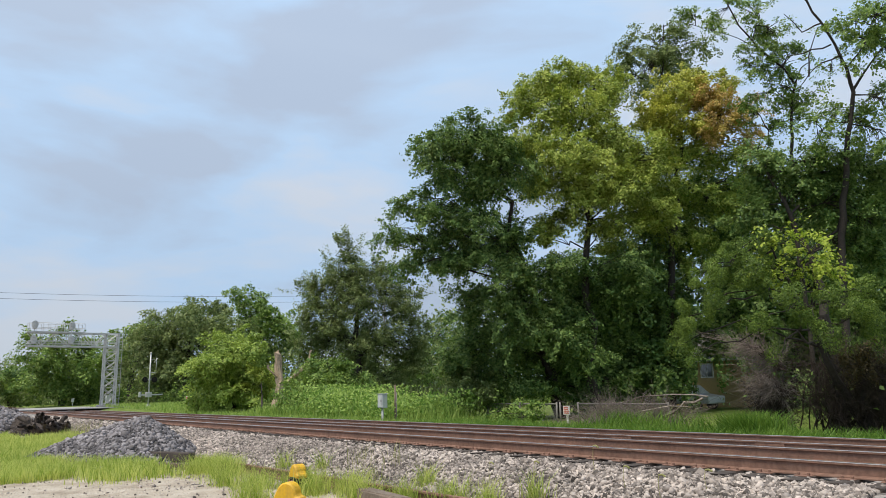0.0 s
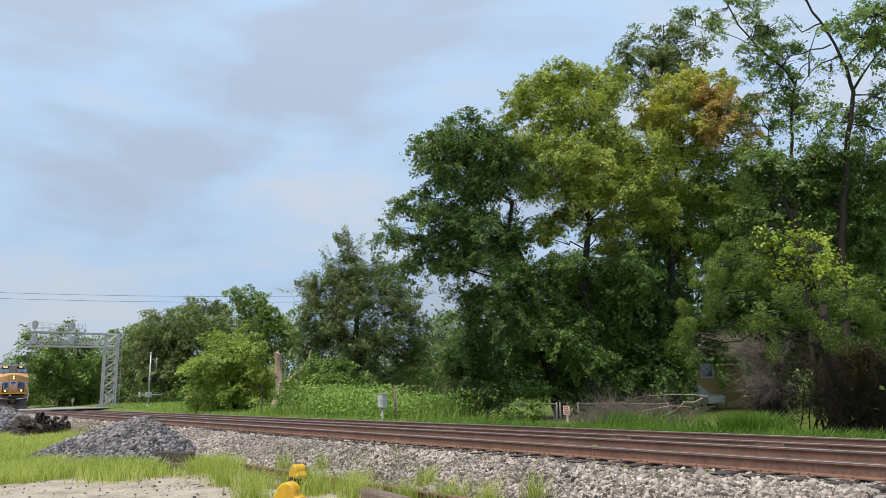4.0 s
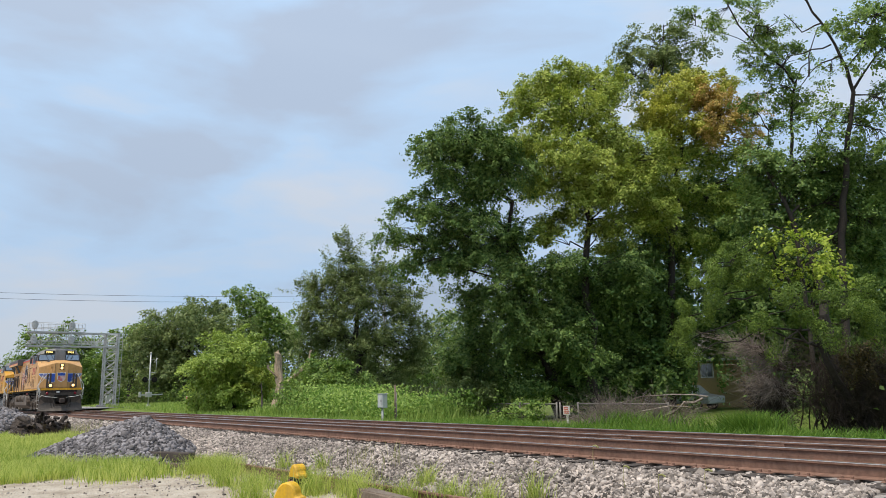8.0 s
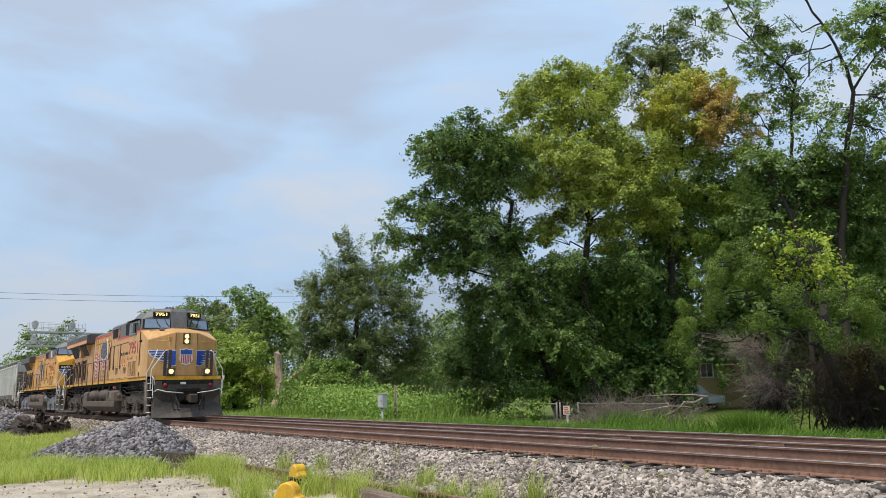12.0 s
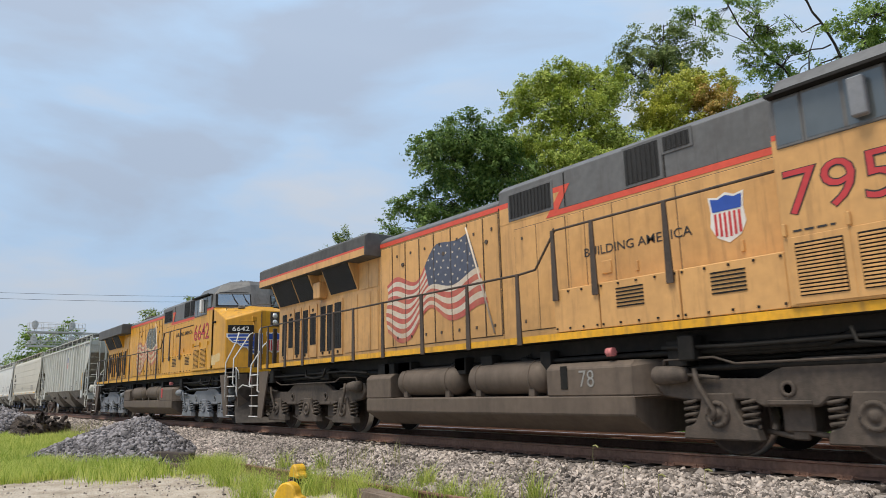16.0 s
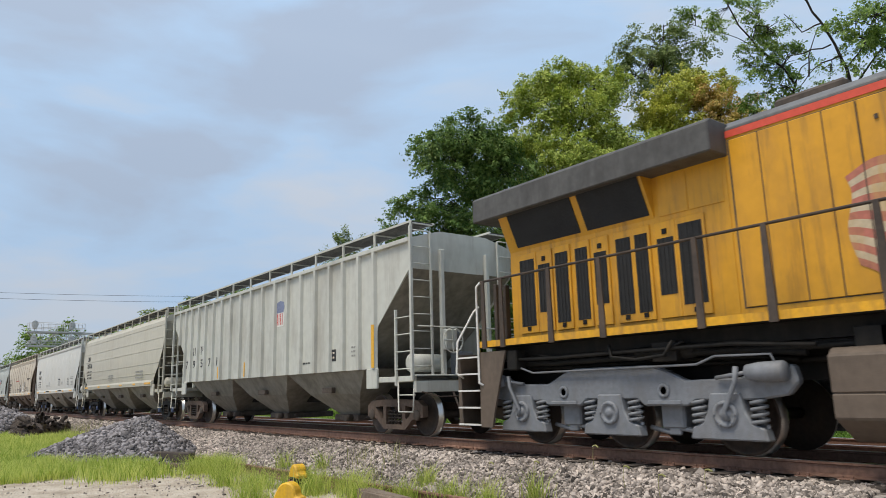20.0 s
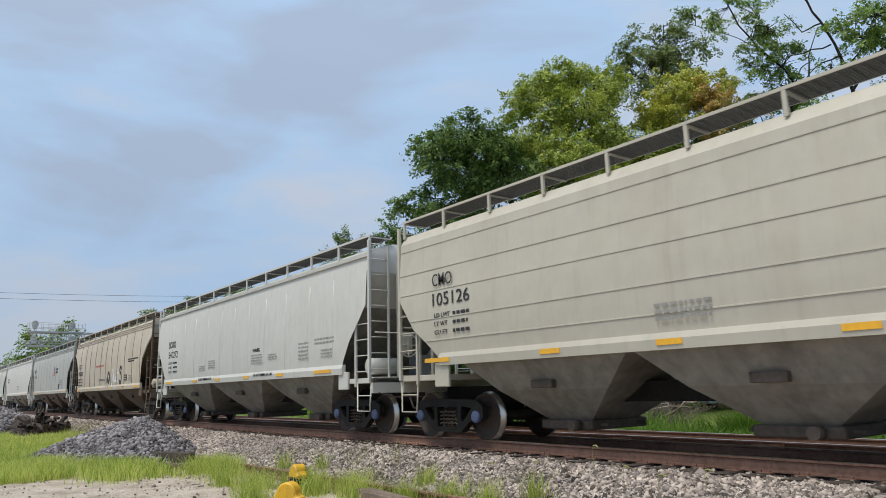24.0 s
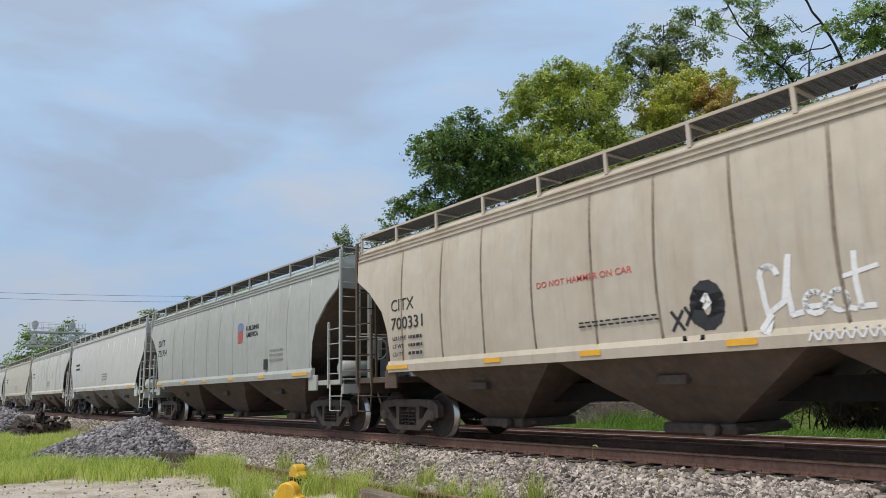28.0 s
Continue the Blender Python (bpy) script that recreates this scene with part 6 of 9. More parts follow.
bars(M_FLAGWHITE, h4, 4.16, 4.52, 1.83, 2.05, -1.607, 2, 36)


TAN_ROWS = hull_rows("tan")


def spray(car, strokes, mm, name, y=-1.606, r=0.05):
    """Spray-can strokes: round flat ribbons that follow the side of the car."""
    bm = bmesh.new()
    for pts, w in strokes:
        for (a, b), (c, d) in zip(pts, pts[1:]):
            L0 = math.hypot(c - a, d - b) or 1
            nx, nz = -(d - b) / L0 * w, (c - a) / L0 * w
            ex, ez = (c - a) / L0 * w * 0.5, (d - b) / L0 * w * 0.5
            q = [(a + nx - ex, b + nz - ez), (a - nx - ex, b - nz - ez), (c - nx + ex, d - nz + ez), (c + nx + ex, d + nz + ez)]
            bm.faces.new([bm.verts.new((u, y if v < 1.66 else -float(np.interp(v, [r[2] for r in TAN_ROWS], [r[1] for r in TAN_ROWS])) + y + 1.602, v)) for u, v in q])
    return part(name, bm, mm, car)


def arc(cx, cz, rx, rz, a0, a1, n=14):
    return [(cx + rx * math.cos(radians(a0 + (a1 - a0) * i / n)), cz + rz * math.sin(radians(a0 + (a1 - a0) * i / n))) for i in range(n + 1)]


spray(h4, [(arc(0.86, 2.02, 0.16, 0.24, 0, 360), 0.10), ([(0.3, 1.98), (0.48, 1.72)], 0.025), ([(0.48, 1.98), (0.3, 1.72)], 0.025), ([(0.52, 2.02), (0.66, 1.8)], 0.025), ([(0.66, 2.02), (0.52, 1.78)], 0.025), (arc(0.62, 1.6, 0.14, 0.1, 170, 370, 8), 0.03),
           (arc(3.35, 2.3, 0.16, 0.17, 20, 200, 10) + arc(3.3, 1.95, 0.2, 0.24, 60, -150, 10), 0.075)], M_TAG, "spray_scrawl", -1.606)
spray(h4, [(arc(1.74, 2.28, 0.11, 0.13, 10, 200, 8) + [(1.66, 1.95), (1.7, 1.72), (1.66, 1.58), (1.6, 1.64), (1.72, 1.8)], 0.036), ([(1.72, 1.84), (1.9, 1.95), (2.0, 2.45), (2.02, 2.5), (1.96, 2.1), (1.98, 1.78), (2.1, 1.8)], 0.034), (arc(2.26, 1.9, 0.12, 0.13, 200, -160, 12) + [(2.4, 1.86)], 0.032), (arc(2.53, 1.9, 0.1, 0.12, 30, 380, 12) + [(2.62, 1.8), (2.7, 1.78)], 0.03), ([(2.76, 2.42), (2.74, 2.1), (2.76, 1.8), (2.9, 1.8)], 0.032), ([(2.6, 2.16), (2.98, 2.24)], 0.026), ([(0.8, 2.08), (0.86, 2.16), (0.9, 2.05), (0.82, 1.98)], 0.03)], M_TAGWHITE, "spray_scrawl", -1.609)
spray(h4, [([(2.15 + i * 0.12, 1.46), (2.2 + i * 0.12, 1.57), (2.25 + i * 0.12, 1.46)], 0.012) for i in range(7)], M_TAGWHITE, "spray_scrawl", -1.6195)
spray(h4, [([(5.3 + i * 0.14, 1.72), (5.36 + i * 0.14, 1.82), (5.42 + i * 0.14, 1.72)], 0.012) for i in range(6)], M_FLAGWHITE, "spray_scrawl", -1.606)
movers.append((h4, -98.3))

h5 = make_hopper("tan", "pale", "pale grey-green hopper car with a faded crest")
letter_hopper(h5, "CHTT", "721954", -7.0, 2.62, -1.612, False, 41)
for k, (mm, z0, z1) in enumerate(((M_FLAGRED, 2.6, 3.0), (M_BLUEFADED, 2.95, 3.2))):
    bm = bmesh.new()
    prism(bm, [(1.85, z0), (2.2, z0), (2.26, (z0 + z1) / 2), (2.22, z1), (2.02, z1 + 0.05), (1.82, z1), (1.8, (z0 + z1) / 2)], -1.617 - 0.003 * k, -1.607, "y")
    part("shield", bm, mm, h5)
lettering("BUILDING\nAMERICA", M_LETTER, 2.5, 3.5, 2.75, 3.1, -1.617, h5, "slogan", 0.004)
bars(M_LETTERFAINT, h5, 4.3, 5.2, 1.9, 2.3, -1.607, 3, 42)
bm = bmesh.new()
box(bm, 3.9, 4.15, -1.612, -1.595, 1.7, 2.0)
part("consolidated_stencil", bm, M_LETTER, h5)
movers.append((h5, -115.9))
for i, (style, paint, label) in enumerate((("smooth", "white", "clean white hopper car with curved sides"), ("tan", "grey", "plain grey hopper car with curved sides"), ("smooth", "ivory", "ivory hopper car with curved sides"),
                                           ("tan", "grey", "plain grey hopper car with curved sides"), ("smooth", "white", "clean white hopper car with curved sides"), ("ribbed", "grey", "grey steel hopper car with vertical side ribs"))):
    h = make_hopper(style, paint, label)
    bars(M_LETTER, h, -6.7, -5.6, 2.6, 3.1, -1.607 if style != "ribbed" else -1.505, 2, 50 + i, "car_number")
    bars(M_LETTERFAINT, h, 0.5, 1.6, 1.9, 2.3, -1.607 if style != "ribbed" else -1.505, 3, 60 + i)
    movers.append((h, -133.7 - 17.7 * i))


# ---- growing things ----
M_LEAF_OLIVE = leaf_mat("leaves_olive", (0.125, 0.18, 0.055), (0.27, 0.325, 0.115), 0.35)
M_LEAF_YELLOW = leaf_mat("leaves_yellowing", (0.29, 0.34, 0.04), (0.60, 0.58, 0.11))
M_LEAF_FRESH = leaf_mat("leaves_fresh", (0.18, 0.28, 0.042), (0.46, 0.54, 0.11))
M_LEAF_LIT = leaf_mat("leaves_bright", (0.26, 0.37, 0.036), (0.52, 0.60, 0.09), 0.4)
M_LEAF_BROWN = leaf_mat("sprays_browned", (0.05, 0.04, 0.018), (0.13, 0.095, 0.035), 0.1)
M_GRASS_DRY = leaf_mat("grass_seeding", (0.22, 0.23, 0.07), (0.42, 0.40, 0.17), 0.25)
M_GRASS_LUSH = leaf_mat("grass_lush", (0.19, 0.31, 0.052), (0.46, 0.58, 0.15), 0.45)
# darker than the lush grass: the wood's shade is put into the blades
M_GRASS_SHADY = leaf_mat("grass_long_shade_green", (0.09, 0.19, 0.024), (0.22, 0.35, 0.055), 0.45)
M_LEAF_BUSH = leaf_mat("bush_leaves", (0.19, 0.29, 0.045), (0.40, 0.50, 0.11), 0.35)
M_CORN = leaf_mat("corn_leaves", (0.06, 0.10, 0.03), (0.16, 0.19, 0.07), 0.2)


def leaves(name, centres, size, rng, material, droop=0.35, slim=0.55, facing=None):
    """Leaf blades as bent diamonds, one island each; facing: the way their upper sides tend to look."""
    n = len(centres)
    up = rng.normal(size=(n, 3)) * (0.8 if facing is None else 0.5) + (np.array([0, -0.3, 0.5]) if facing is None else facing)
    up /= np.linalg.norm(up, axis=1)[:, None] + 1e-9
    a = rng.normal(size=(n, 3))
    a[:, 2] -= droop * 2
    a -= up * (a * up).sum(1)[:, None]
    a /= np.linalg.norm(a, axis=1)[:, None] + 1e-9
    b = np.cross(a, up)
    L = (size * rng.uniform(0.6, 1.35, n))[:, None]
    p = np.asarray(centres)
    v = np.stack([p - a * L * 0.5, p + b * L * slim * 0.5 + up * L * 0.08, p + a * L * 0.5 - up * L * 0.1, p - b * L * slim * 0.5 + up * L * 0.08], 1).reshape(-1, 3)
    return soup(name, v, np.arange(4 * n).reshape(-1, 4), material)


def sticks(name, segs, material, sides=4):
    """Tapered bars from (start, end, radius at start, radius at end)."""
    s = np.asarray(segs, float).reshape(-1, 8)
    a, b, ra, rb = s[:, 0:3], s[:, 3:6], s[:, 6:7], s[:, 7:8]
    d = b - a
    d /= np.linalg.norm(d, axis=1)[:, None] + 1e-9
    b = b + d * rb * 0.55          # bars overlap at the joints
    u = np.cross(d, np.where(np.abs(d[:, 2:3]) > 0.9, [1.0, 0, 0], [0, 0, 1.0]))
    u /= np.linalg.norm(u, axis=1)[:, None] + 1e-9
    w = np.cross(d, u)
    vs = []
    for i in range(sides):
        t = 2 * math.pi * i / sides
        vs.append(a + (u * math.cos(t) + w * math.sin(t)) * ra)
    for i in range(sides):
        t = 2 * math.pi * i / sides
        vs.append(b + (u * math.cos(t) + w * math.sin(t)) * rb)
    v = np.stack(vs, 1).reshape(-1, 3)
    base = np.arange(len(s))[:, None] * 2 * sides
    f = np.concatenate([base + np.array([i, (i + 1) % sides, sides + (i + 1) % sides, sides + i]) for i in range(sides)])
    return soup(name, v, f, material, sides > 4)


def bough(a, b, r0, r1, rng, n=5, sag=0.12, crook=0.045):
    """A crooked branch from a to b as a chain of tapered bars."""
    a, b = np.asarray(a, float), np.asarray(b, float)
    L = np.linalg.norm(b - a)
    pts = [a + (b - a) * i / n + (rng.normal(size=3) * L * crook if 0 < i < n else 0) + np.array([0, 0, math.sin(math.pi * i / n) * L * sag]) for i in range(n + 1)]
    rs = [r0 + (r1 - r0) * i / n for i in range(n + 1)]
    return [(*pts[i], *pts[i + 1], rs[i], rs[i + 1]) for i in range(n)], pts


tree_count = [0]


def sprays(lobes, density, size, rng, style, thin, pl_of):
    """Leaf places and facings of a crown: flat fans of leaves hung along twigs that leave each lobe outward, with dark gaps between them."""
    pieces, faces, segs = [], [], []
    for x, y, z, rh, rv in lobes:
        c = np.array([x, y, z])
        pl = pl_of(c)
        area = math.pi * rh * rv
        if style == "cedar":                              # round dense tufts
            n = int(density * area / size ** 2 * 17)
            m = max(6, int(area * 9))
            u = rng.normal(size=(m, 3))
            u /= np.linalg.norm(u, axis=1)[:, None]
            cc = c + u * np.array([rh, rh, rv]) * (0.35 + 0.65 * rng.random((m, 1)) ** 0.5)
            k = rng.integers(0, m, n)
            d = rng.normal(size=(n, 3))
            d[:, 2] += 0.35
            d /= np.linalg.norm(d, axis=1)[:, None]
            off = d * (rng.uniform(0.13, 0.3, m)[k] * rng.uniform(0.4, 1.0, n) ** 0.6)[:, None] * np.array([1.0, 1.0, 1.25])
            pieces.append(cc[k] + off)
            faces.append(d * 0.9 + u[k] * 0.5 + np.array([0, -0.1, 0.3]))
            continue
        le0 = size * 4.2 + 0.08 * (rh + rv)
        n = max(50, int(density * area / size ** 2 * (13.0 if thin else 17.5)))
        m = max(8, int(n / (30 if thin else 48)))
        g = max(5, int(area * (0.14 / size) ** 2 * 3.2))     # boughs, each with a handful of sprays
        ub = rng.normal(size=(g, 3))
        ub[:, 2] += 0.2
        ub /= np.linalg.norm(ub, axis=1)[:, None]
        cb = c + ub * (0.55 + 0.5 * rng.random((g, 1)) ** 0.7) * np.array([rh, rh, rv])
        kb = rng.integers(0, g, m)
        u = ub[kb] + rng.normal(size=(m, 3)) * 0.5
        u /= np.linalg.norm(u, axis=1)[:, None]
        cc = cb[kb] + rng.normal(size=(m, 3)) * size * np.array([1.5, 1.5, 0.9])
        le = le0 * rng.uniform(0.55, 1.35, m)
        ax = u * np.array([1, 1, 0.7]) + rng.normal(size=(m, 3)) * 0.35
        ax[:, 2] += 0.55 if style == "upright" else 0.0
        ax /= np.linalg.norm(ax, axis=1)[:, None]
        fall = (-0.1 if style == "upright" else 0.5) * rng.uniform(0.5, 1.4, m)
        side = np.cross(ax, np.array([0, 0, 1.0]) + rng.normal(size=(m, 3)) * 0.35)
        side /= np.linalg.norm(side, axis=1)[:, None] + 1e-9
        nrm = np.cross(side, ax)
        nrm *= np.sign(nrm[:, 2:3] + 1e-6)
        for q, w in zip(cc[:max(5, m // 3)], ax):
            st = pl[rng.integers(len(pl) // 2, len(pl))]
            s, _ = bough(st, q, 0.012 + rv * 0.008, 0.006, rng, 3)
            segs += s
        k = rng.integers(0, m, n)
        t = rng.random(n) ** 0.8
        wd = 0.5 * le[k] * np.sqrt(np.clip(t * (1.12 - t), 0.02, 1)) * 1.6
        lat = rng.uniform(-1, 1, n) * wd * 0.5
        p = cc[k] + ax[k] * (t * le[k])[:, None] + side[k] * lat[:, None]
        p[:, 2] -= fall[k] * le[k] * (t ** 2 * 0.8 + (lat / (le[k] + 1e-6)) ** 2 * 1.2)
        p += rng.normal(size=(n, 3)) * size * 0.5
        pieces.append(p)
        faces.append(nrm[k] * 0.9 + u[k] * 0.55 + ax[k] * (t * 0.35)[:, None] + np.array([0, -0.15, 0.25]))
        if not thin:                                      # the inner leaves that close the crown
            ni = int(n * (0.55 if size < 0.16 else 0.33))
            q = rng.normal(size=(ni, 3))
            q /= np.linalg.norm(q, axis=1)[:, None]
            pieces.append(c + q * np.array([rh, rh, rv]) * 0.85 * rng.random((ni, 1)) ** 0.5)
            faces.append(q + np.array([0, 0, 0.4]))
    return pieces, faces, segs


def tree(kind, label, material, base, trunk_r, density, size, lobes, style="drooping", thin=False, limbs=(), more=()):
    """A tapered trunk with limbs to every lobe of the crown, twigs, and leaves in hanging sprays. more: crowns in other colours, (label, material, lobes)."""
    tree_count[0] += 1
    rng = np.random.default_rng(100 + tree_count[0])
    bx, by = base
    bz = float(ground_z(bx, by)) - 0.1
    t = thing(kind, label, "tree" if trunk_r > 0.11 else "bush", group="trees along the line" if trunk_r > 0.11 else "bushes along the line")
    L = np.array(lobes)
    top = L[np.argmax(L[:, 2])]
    segs = []
    mid = L[:, :3].mean(0)
    spine = []
    if limbs:
        spots = [(bx, by, bz)] + list(limbs[0])
        limbs = [spots] + list(limbs[1:])
        for i, line in enumerate(limbs):
            r = trunk_r if i == 0 else trunk_r * (0.4 if i == 1 else 0.22)
            for j, (a, b) in enumerate(zip(line, line[1:])):
                r2 = max(0.012, r * (0.86 if i == 0 else 0.62))
                s, pts = bough(a, b, r, r2, rng, 3, 0.0, 0.02)
                segs += s
                spine += pts[1:]
                r = r2
    else:
        fork = np.array([bx * 0.6 + mid[0] * 0.4, by * 0.6 + mid[1] * 0.4, bz + max(0.5, (mid[2] - bz) * 0.55)])
        s, pts = bough((bx, by, bz), fork, trunk_r * 1.25, trunk_r * 0.85, rng, 6, 0.0, 0.014)
        segs += s
        s, pts2 = bough(fork, top[:3] + np.array([0, 0, top[4] * 0.5]), trunk_r * 0.8, trunk_r * 0.12, rng, 8, 0.02, 0.02)
        segs += s
        spine = pts + pts2

    def limb_to(c):
        start = min(spine, key=lambda p: np.linalg.norm(p - c) + (4.0 if p[2] > c[2] + 0.5 else 0.0))
        far = np.linalg.norm(start - c)
        s, pl = bough(start, c, min(trunk_r * 0.3, 0.012 + far * 0.014), 0.012, rng, 6)
        segs.extend(s)
        return pl
    for name, mat_of, some in [("", material, lobes)] + list(more):
        pieces, faces, sg = sprays(some, density, size, rng, style, thin, limb_to)
        segs += sg
        p = np.concatenate(pieces)
        keep = p[:, 2] > bz + 0.15
        keep &= ~((np.abs(p[:, 0] + 0.626 * (p[:, 1] + 10.06)) < 0.55) & (p[:, 2] < 2.1) & (p[:, 1] > 12))    # open gap in front of the house
        cr = new("crown", leaves("crown", p[keep], size, rng, mat_of, slim=0.38 if style == "cedar" else 0.45 if style == "upright" else 0.62, facing=np.concatenate(faces)[keep]))
        cr.parent = t
        tagged(cr, name)
    trunk = new("trunk", sticks("trunk", segs, M_BARK, 6))
    trunk.parent = t
    return t


def grass(name, label, pts, height, width, material, seed, lean=0.35, kind="stuff", category="grass"):
    """Grass blades, each a bent narrow strip rooted at its point."""
    rng = np.random.default_rng(seed)
    p = np.asarray(pts, float)
    n = len(p)
    h = height * rng.uniform(0.45, 1.25, n)
    ang = rng.uniform(0, 2 * math.pi, n)
    d = np.stack([np.cos(ang), np.sin(ang), np.zeros(n)], 1)
    ln = (lean * rng.uniform(0.2, 1.3, n) * h)[:, None]
    side = np.stack([-np.sin(ang + 0.7), np.cos(ang + 0.7), np.zeros(n)], 1) * (width * rng.uniform(0.6, 1.3, n))[:, None] * 0.5
    up = np.array([0, 0, 1.0])
    m = p + up * (h * 0.55)[:, None] + d * ln * 0.35
    t = p + up * (h * 0.95)[:, None] + d * ln
    v = np.stack([p - side, p + side, m + side * 0.8, m - side * 0.8, t + side * 0.15, t - side * 0.15], 1).reshape(-1, 3)
    b = np.arange(n)[:, None] * 6
    f = np.concatenate([b + np.array([0, 1, 2, 3]), b + np.array([3, 2, 4, 5])])
    return thing(name, label, category, kind=kind, data=soup(name, v, f, material))


def scatter(n, x0, x1, y0, y1, seed, clump=0.0, dz=0.0):
    rng = np.random.default_rng(seed)
    x, y = rng.uniform(x0, x1, n), rng.uniform(y0, y1, n)
    if clump:
        k = max(3, n // 60)
        cx, cy = rng.uniform(x0, x1, k), rng.uniform(y0, y1, k)
        i = rng.integers(0, k, n)
        x, y = cx[i] + rng.normal(0, clump, n), cy[i] + rng.normal(0, clump, n)
    return np.stack([x, y, ground_z(x, y) - 0.02 + dz], 1)


def stones(name, label, pts, size, material, seed, spread=0.35, category="gravel"):
    """Crushed stones: jittered six-sided lumps, turned at random."""
    rng = np.random.default_rng(seed)
    p = np.asarray(pts, float)
    n = len(p)
    cube = np.array([(x, y, z) for x in (-1, 1) for y in (-1, 1) for z in (-1, 1)], float)
    v = cube[None] * rng.uniform(0.7, 1.1, (n, 8, 3)) * rng.uniform(0.5, 1.05, (n, 1, 3))
    q = rng.normal(size=(n, 4))
    q /= np.linalg.norm(q, axis=1)[:, None]
    w, x, y, z = q.T
    R = np.stack([1 - 2 * (y * y + z * z), 2 * (x * y - z * w), 2 * (x * z + y * w), 2 * (x * y + z * w), 1 - 2 * (x * x + z * z), 2 * (y * z - x * w), 2 * (x * z - y * w), 2 * (y * z + x * w), 1 - 2 * (x * x + y * y)], 1).reshape(-1, 3, 3)
    v = np.einsum("nij,nkj->nki", R, v) * (size * rng.lognormal(0, spread, n))[:, None, None] + p[:, None]
    F = np.array([(0, 1, 3, 2), (4, 6, 7, 5), (0, 4, 5, 1), (2, 3, 7, 6), (0, 2, 6, 4), (1, 5, 7, 3)])
    f = (np.arange(n)[:, None, None] * 8 + F[None]).reshape(-1, 4)
    return thing(name, label, category, kind="stuff", data=soup(name, v.reshape(-1, 3), f, material))


# ---- trees ----
MAPLE_UPPER = [(-25.2, 10.2, 12.6, 1.72, 1.00), (-24.6, 11.5, 13.3, 1.35, 0.90), (-25.0, 8.9, 12.2, 0.59, 0.59), (-24.7, 12.7, 12.1, 1.42, 1.42), (-25.2, 9.9, 10.9, 1.04, 0.71), (-25.1, 11.8, 10.8, 1.54, 1.26), (-25.8, 8.9, 9.2, 1.07, 0.75), (-25.5, 11.0, 9.1, 1.66, 1.05), (-25.1, 13.4, 8.4, 1.28, 0.97), (-26.4, 7.7, 7.9, 0.74, 0.63), (-26.2, 9.6, 7.9, 1.09, 0.71), (-25.7, 12.1, 7.5, 1.54, 0.90), (-26.4, 10.6, 6.9, 1.25, 0.55), (-26.6, 8.6, 6.7, 0.70, 0.48), (-24.4, 13.2, 6.6, 1.38, 1.00)]
MAPLE_SKIRT = [(-27.1, 12.7, 5.0, 1.04, 1.10), (-25.3, 13.5, 4.9, 1.68, 1.26), (-24.6, 16.2, 4.5, 2.02, 1.21), (-23.8, 19.5, 4.9, 1.81, 1.66), (-27.8, 13.3, 3.2, 1.32, 1.32), (-26.5, 15.1, 2.7, 1.61, 1.11), (-24.7, 20.8, 2.8, 1.86, 1.55), (-27.6, 14.1, 1.3, 1.47, 0.76), (-24.2, 21.9, 1.3, 1.55, 1.24), (-27.9, 11.9, 2.1, 0.57, 1.08), (-23.2, 22.1, 4.9, 1.39, 1.86), (-23.8, 15.6, 6.7, 1.57, 1.03), (-25.8, 17.9, 2.3, 1.81, 1.51), (-22.2, 18.6, 6.7, 1.73, 0.92), (-24.9, 14.5, 0.9, 1.66, 0.61), (-23.9, 18.3, 0.8, 1.73, 0.69), (-24.0, 13.9, 3.5, 1.23, 1.09), (-22.9, 15.6, 2.9, 1.09, 1.09)]
tree("maple", "big dark green maple with drooping branches behind the fence", M_LEAF_DARK, (-25.2, 16.9), 0.26, 1.0, 0.14, MAPLE_UPPER + MAPLE_SKIRT)
tree("maple", "tall yellow-green maple with an airy hanging crown", M_LEAF_LIGHT, (-23.5, 17.2), 0.22, 1.08, 0.145, [(-23.4, 17.6, 17.6, 1.30, 0.80), (-24.3, 15.8, 17.0, 1.28, 0.79), (-24.7, 14.8, 15.6, 1.02, 0.84), (-23.2, 16.2, 14.9, 1.93, 1.07), (-22.5, 19.0, 16.6, 1.39, 1.05), (-24.7, 14.7, 13.3, 1.25, 1.07), (-22.8, 16.0, 12.4, 1.88, 1.21), (-21.9, 18.5, 13.2, 1.78, 1.37), (-24.7, 15.4, 11.5, 1.25, 0.89), (-22.7, 16.6, 10.6, 1.73, 1.04), (-21.6, 18.8, 10.8, 1.76, 1.23), (-24.9, 15.9, 9.3, 0.77, 0.83), (-22.5, 18.3, 8.9, 1.32, 0.88), (-21.3, 20.5, 12.2, 1.36, 1.39), (-21.5, 21.0, 9.7, 1.08, 1.14), (-25.0, 16.1, 8.5, 0.53, 0.48), (-22.8, 18.2, 7.9, 0.59, 0.41)])
CROWN_YELLOW = [(-21.4, 22.9, 17.0, 1.35, 0.84), (-21.9, 21.8, 15.4, 1.14, 0.89), (-20.7, 24.2, 18.1, 1.17, 0.72), (-20.9, 22.6, 14.8, 1.50, 0.81), (-19.6, 26.5, 18.0, 0.73, 0.59)]
CROWN_RUSTY = [(-19.9, 25.0, 16.3, 1.35, 0.84), (-19.1, 25.8, 15.4, 1.15, 0.89), (-19.8, 24.1, 14.6, 1.25, 0.63), (-19.3, 27.3, 14.1, 0.52, 0.72), (-18.6, 27.0, 12.8, 0.25, 0.19), (-20.5, 24.2, 16.7, 0.77, 0.64)]
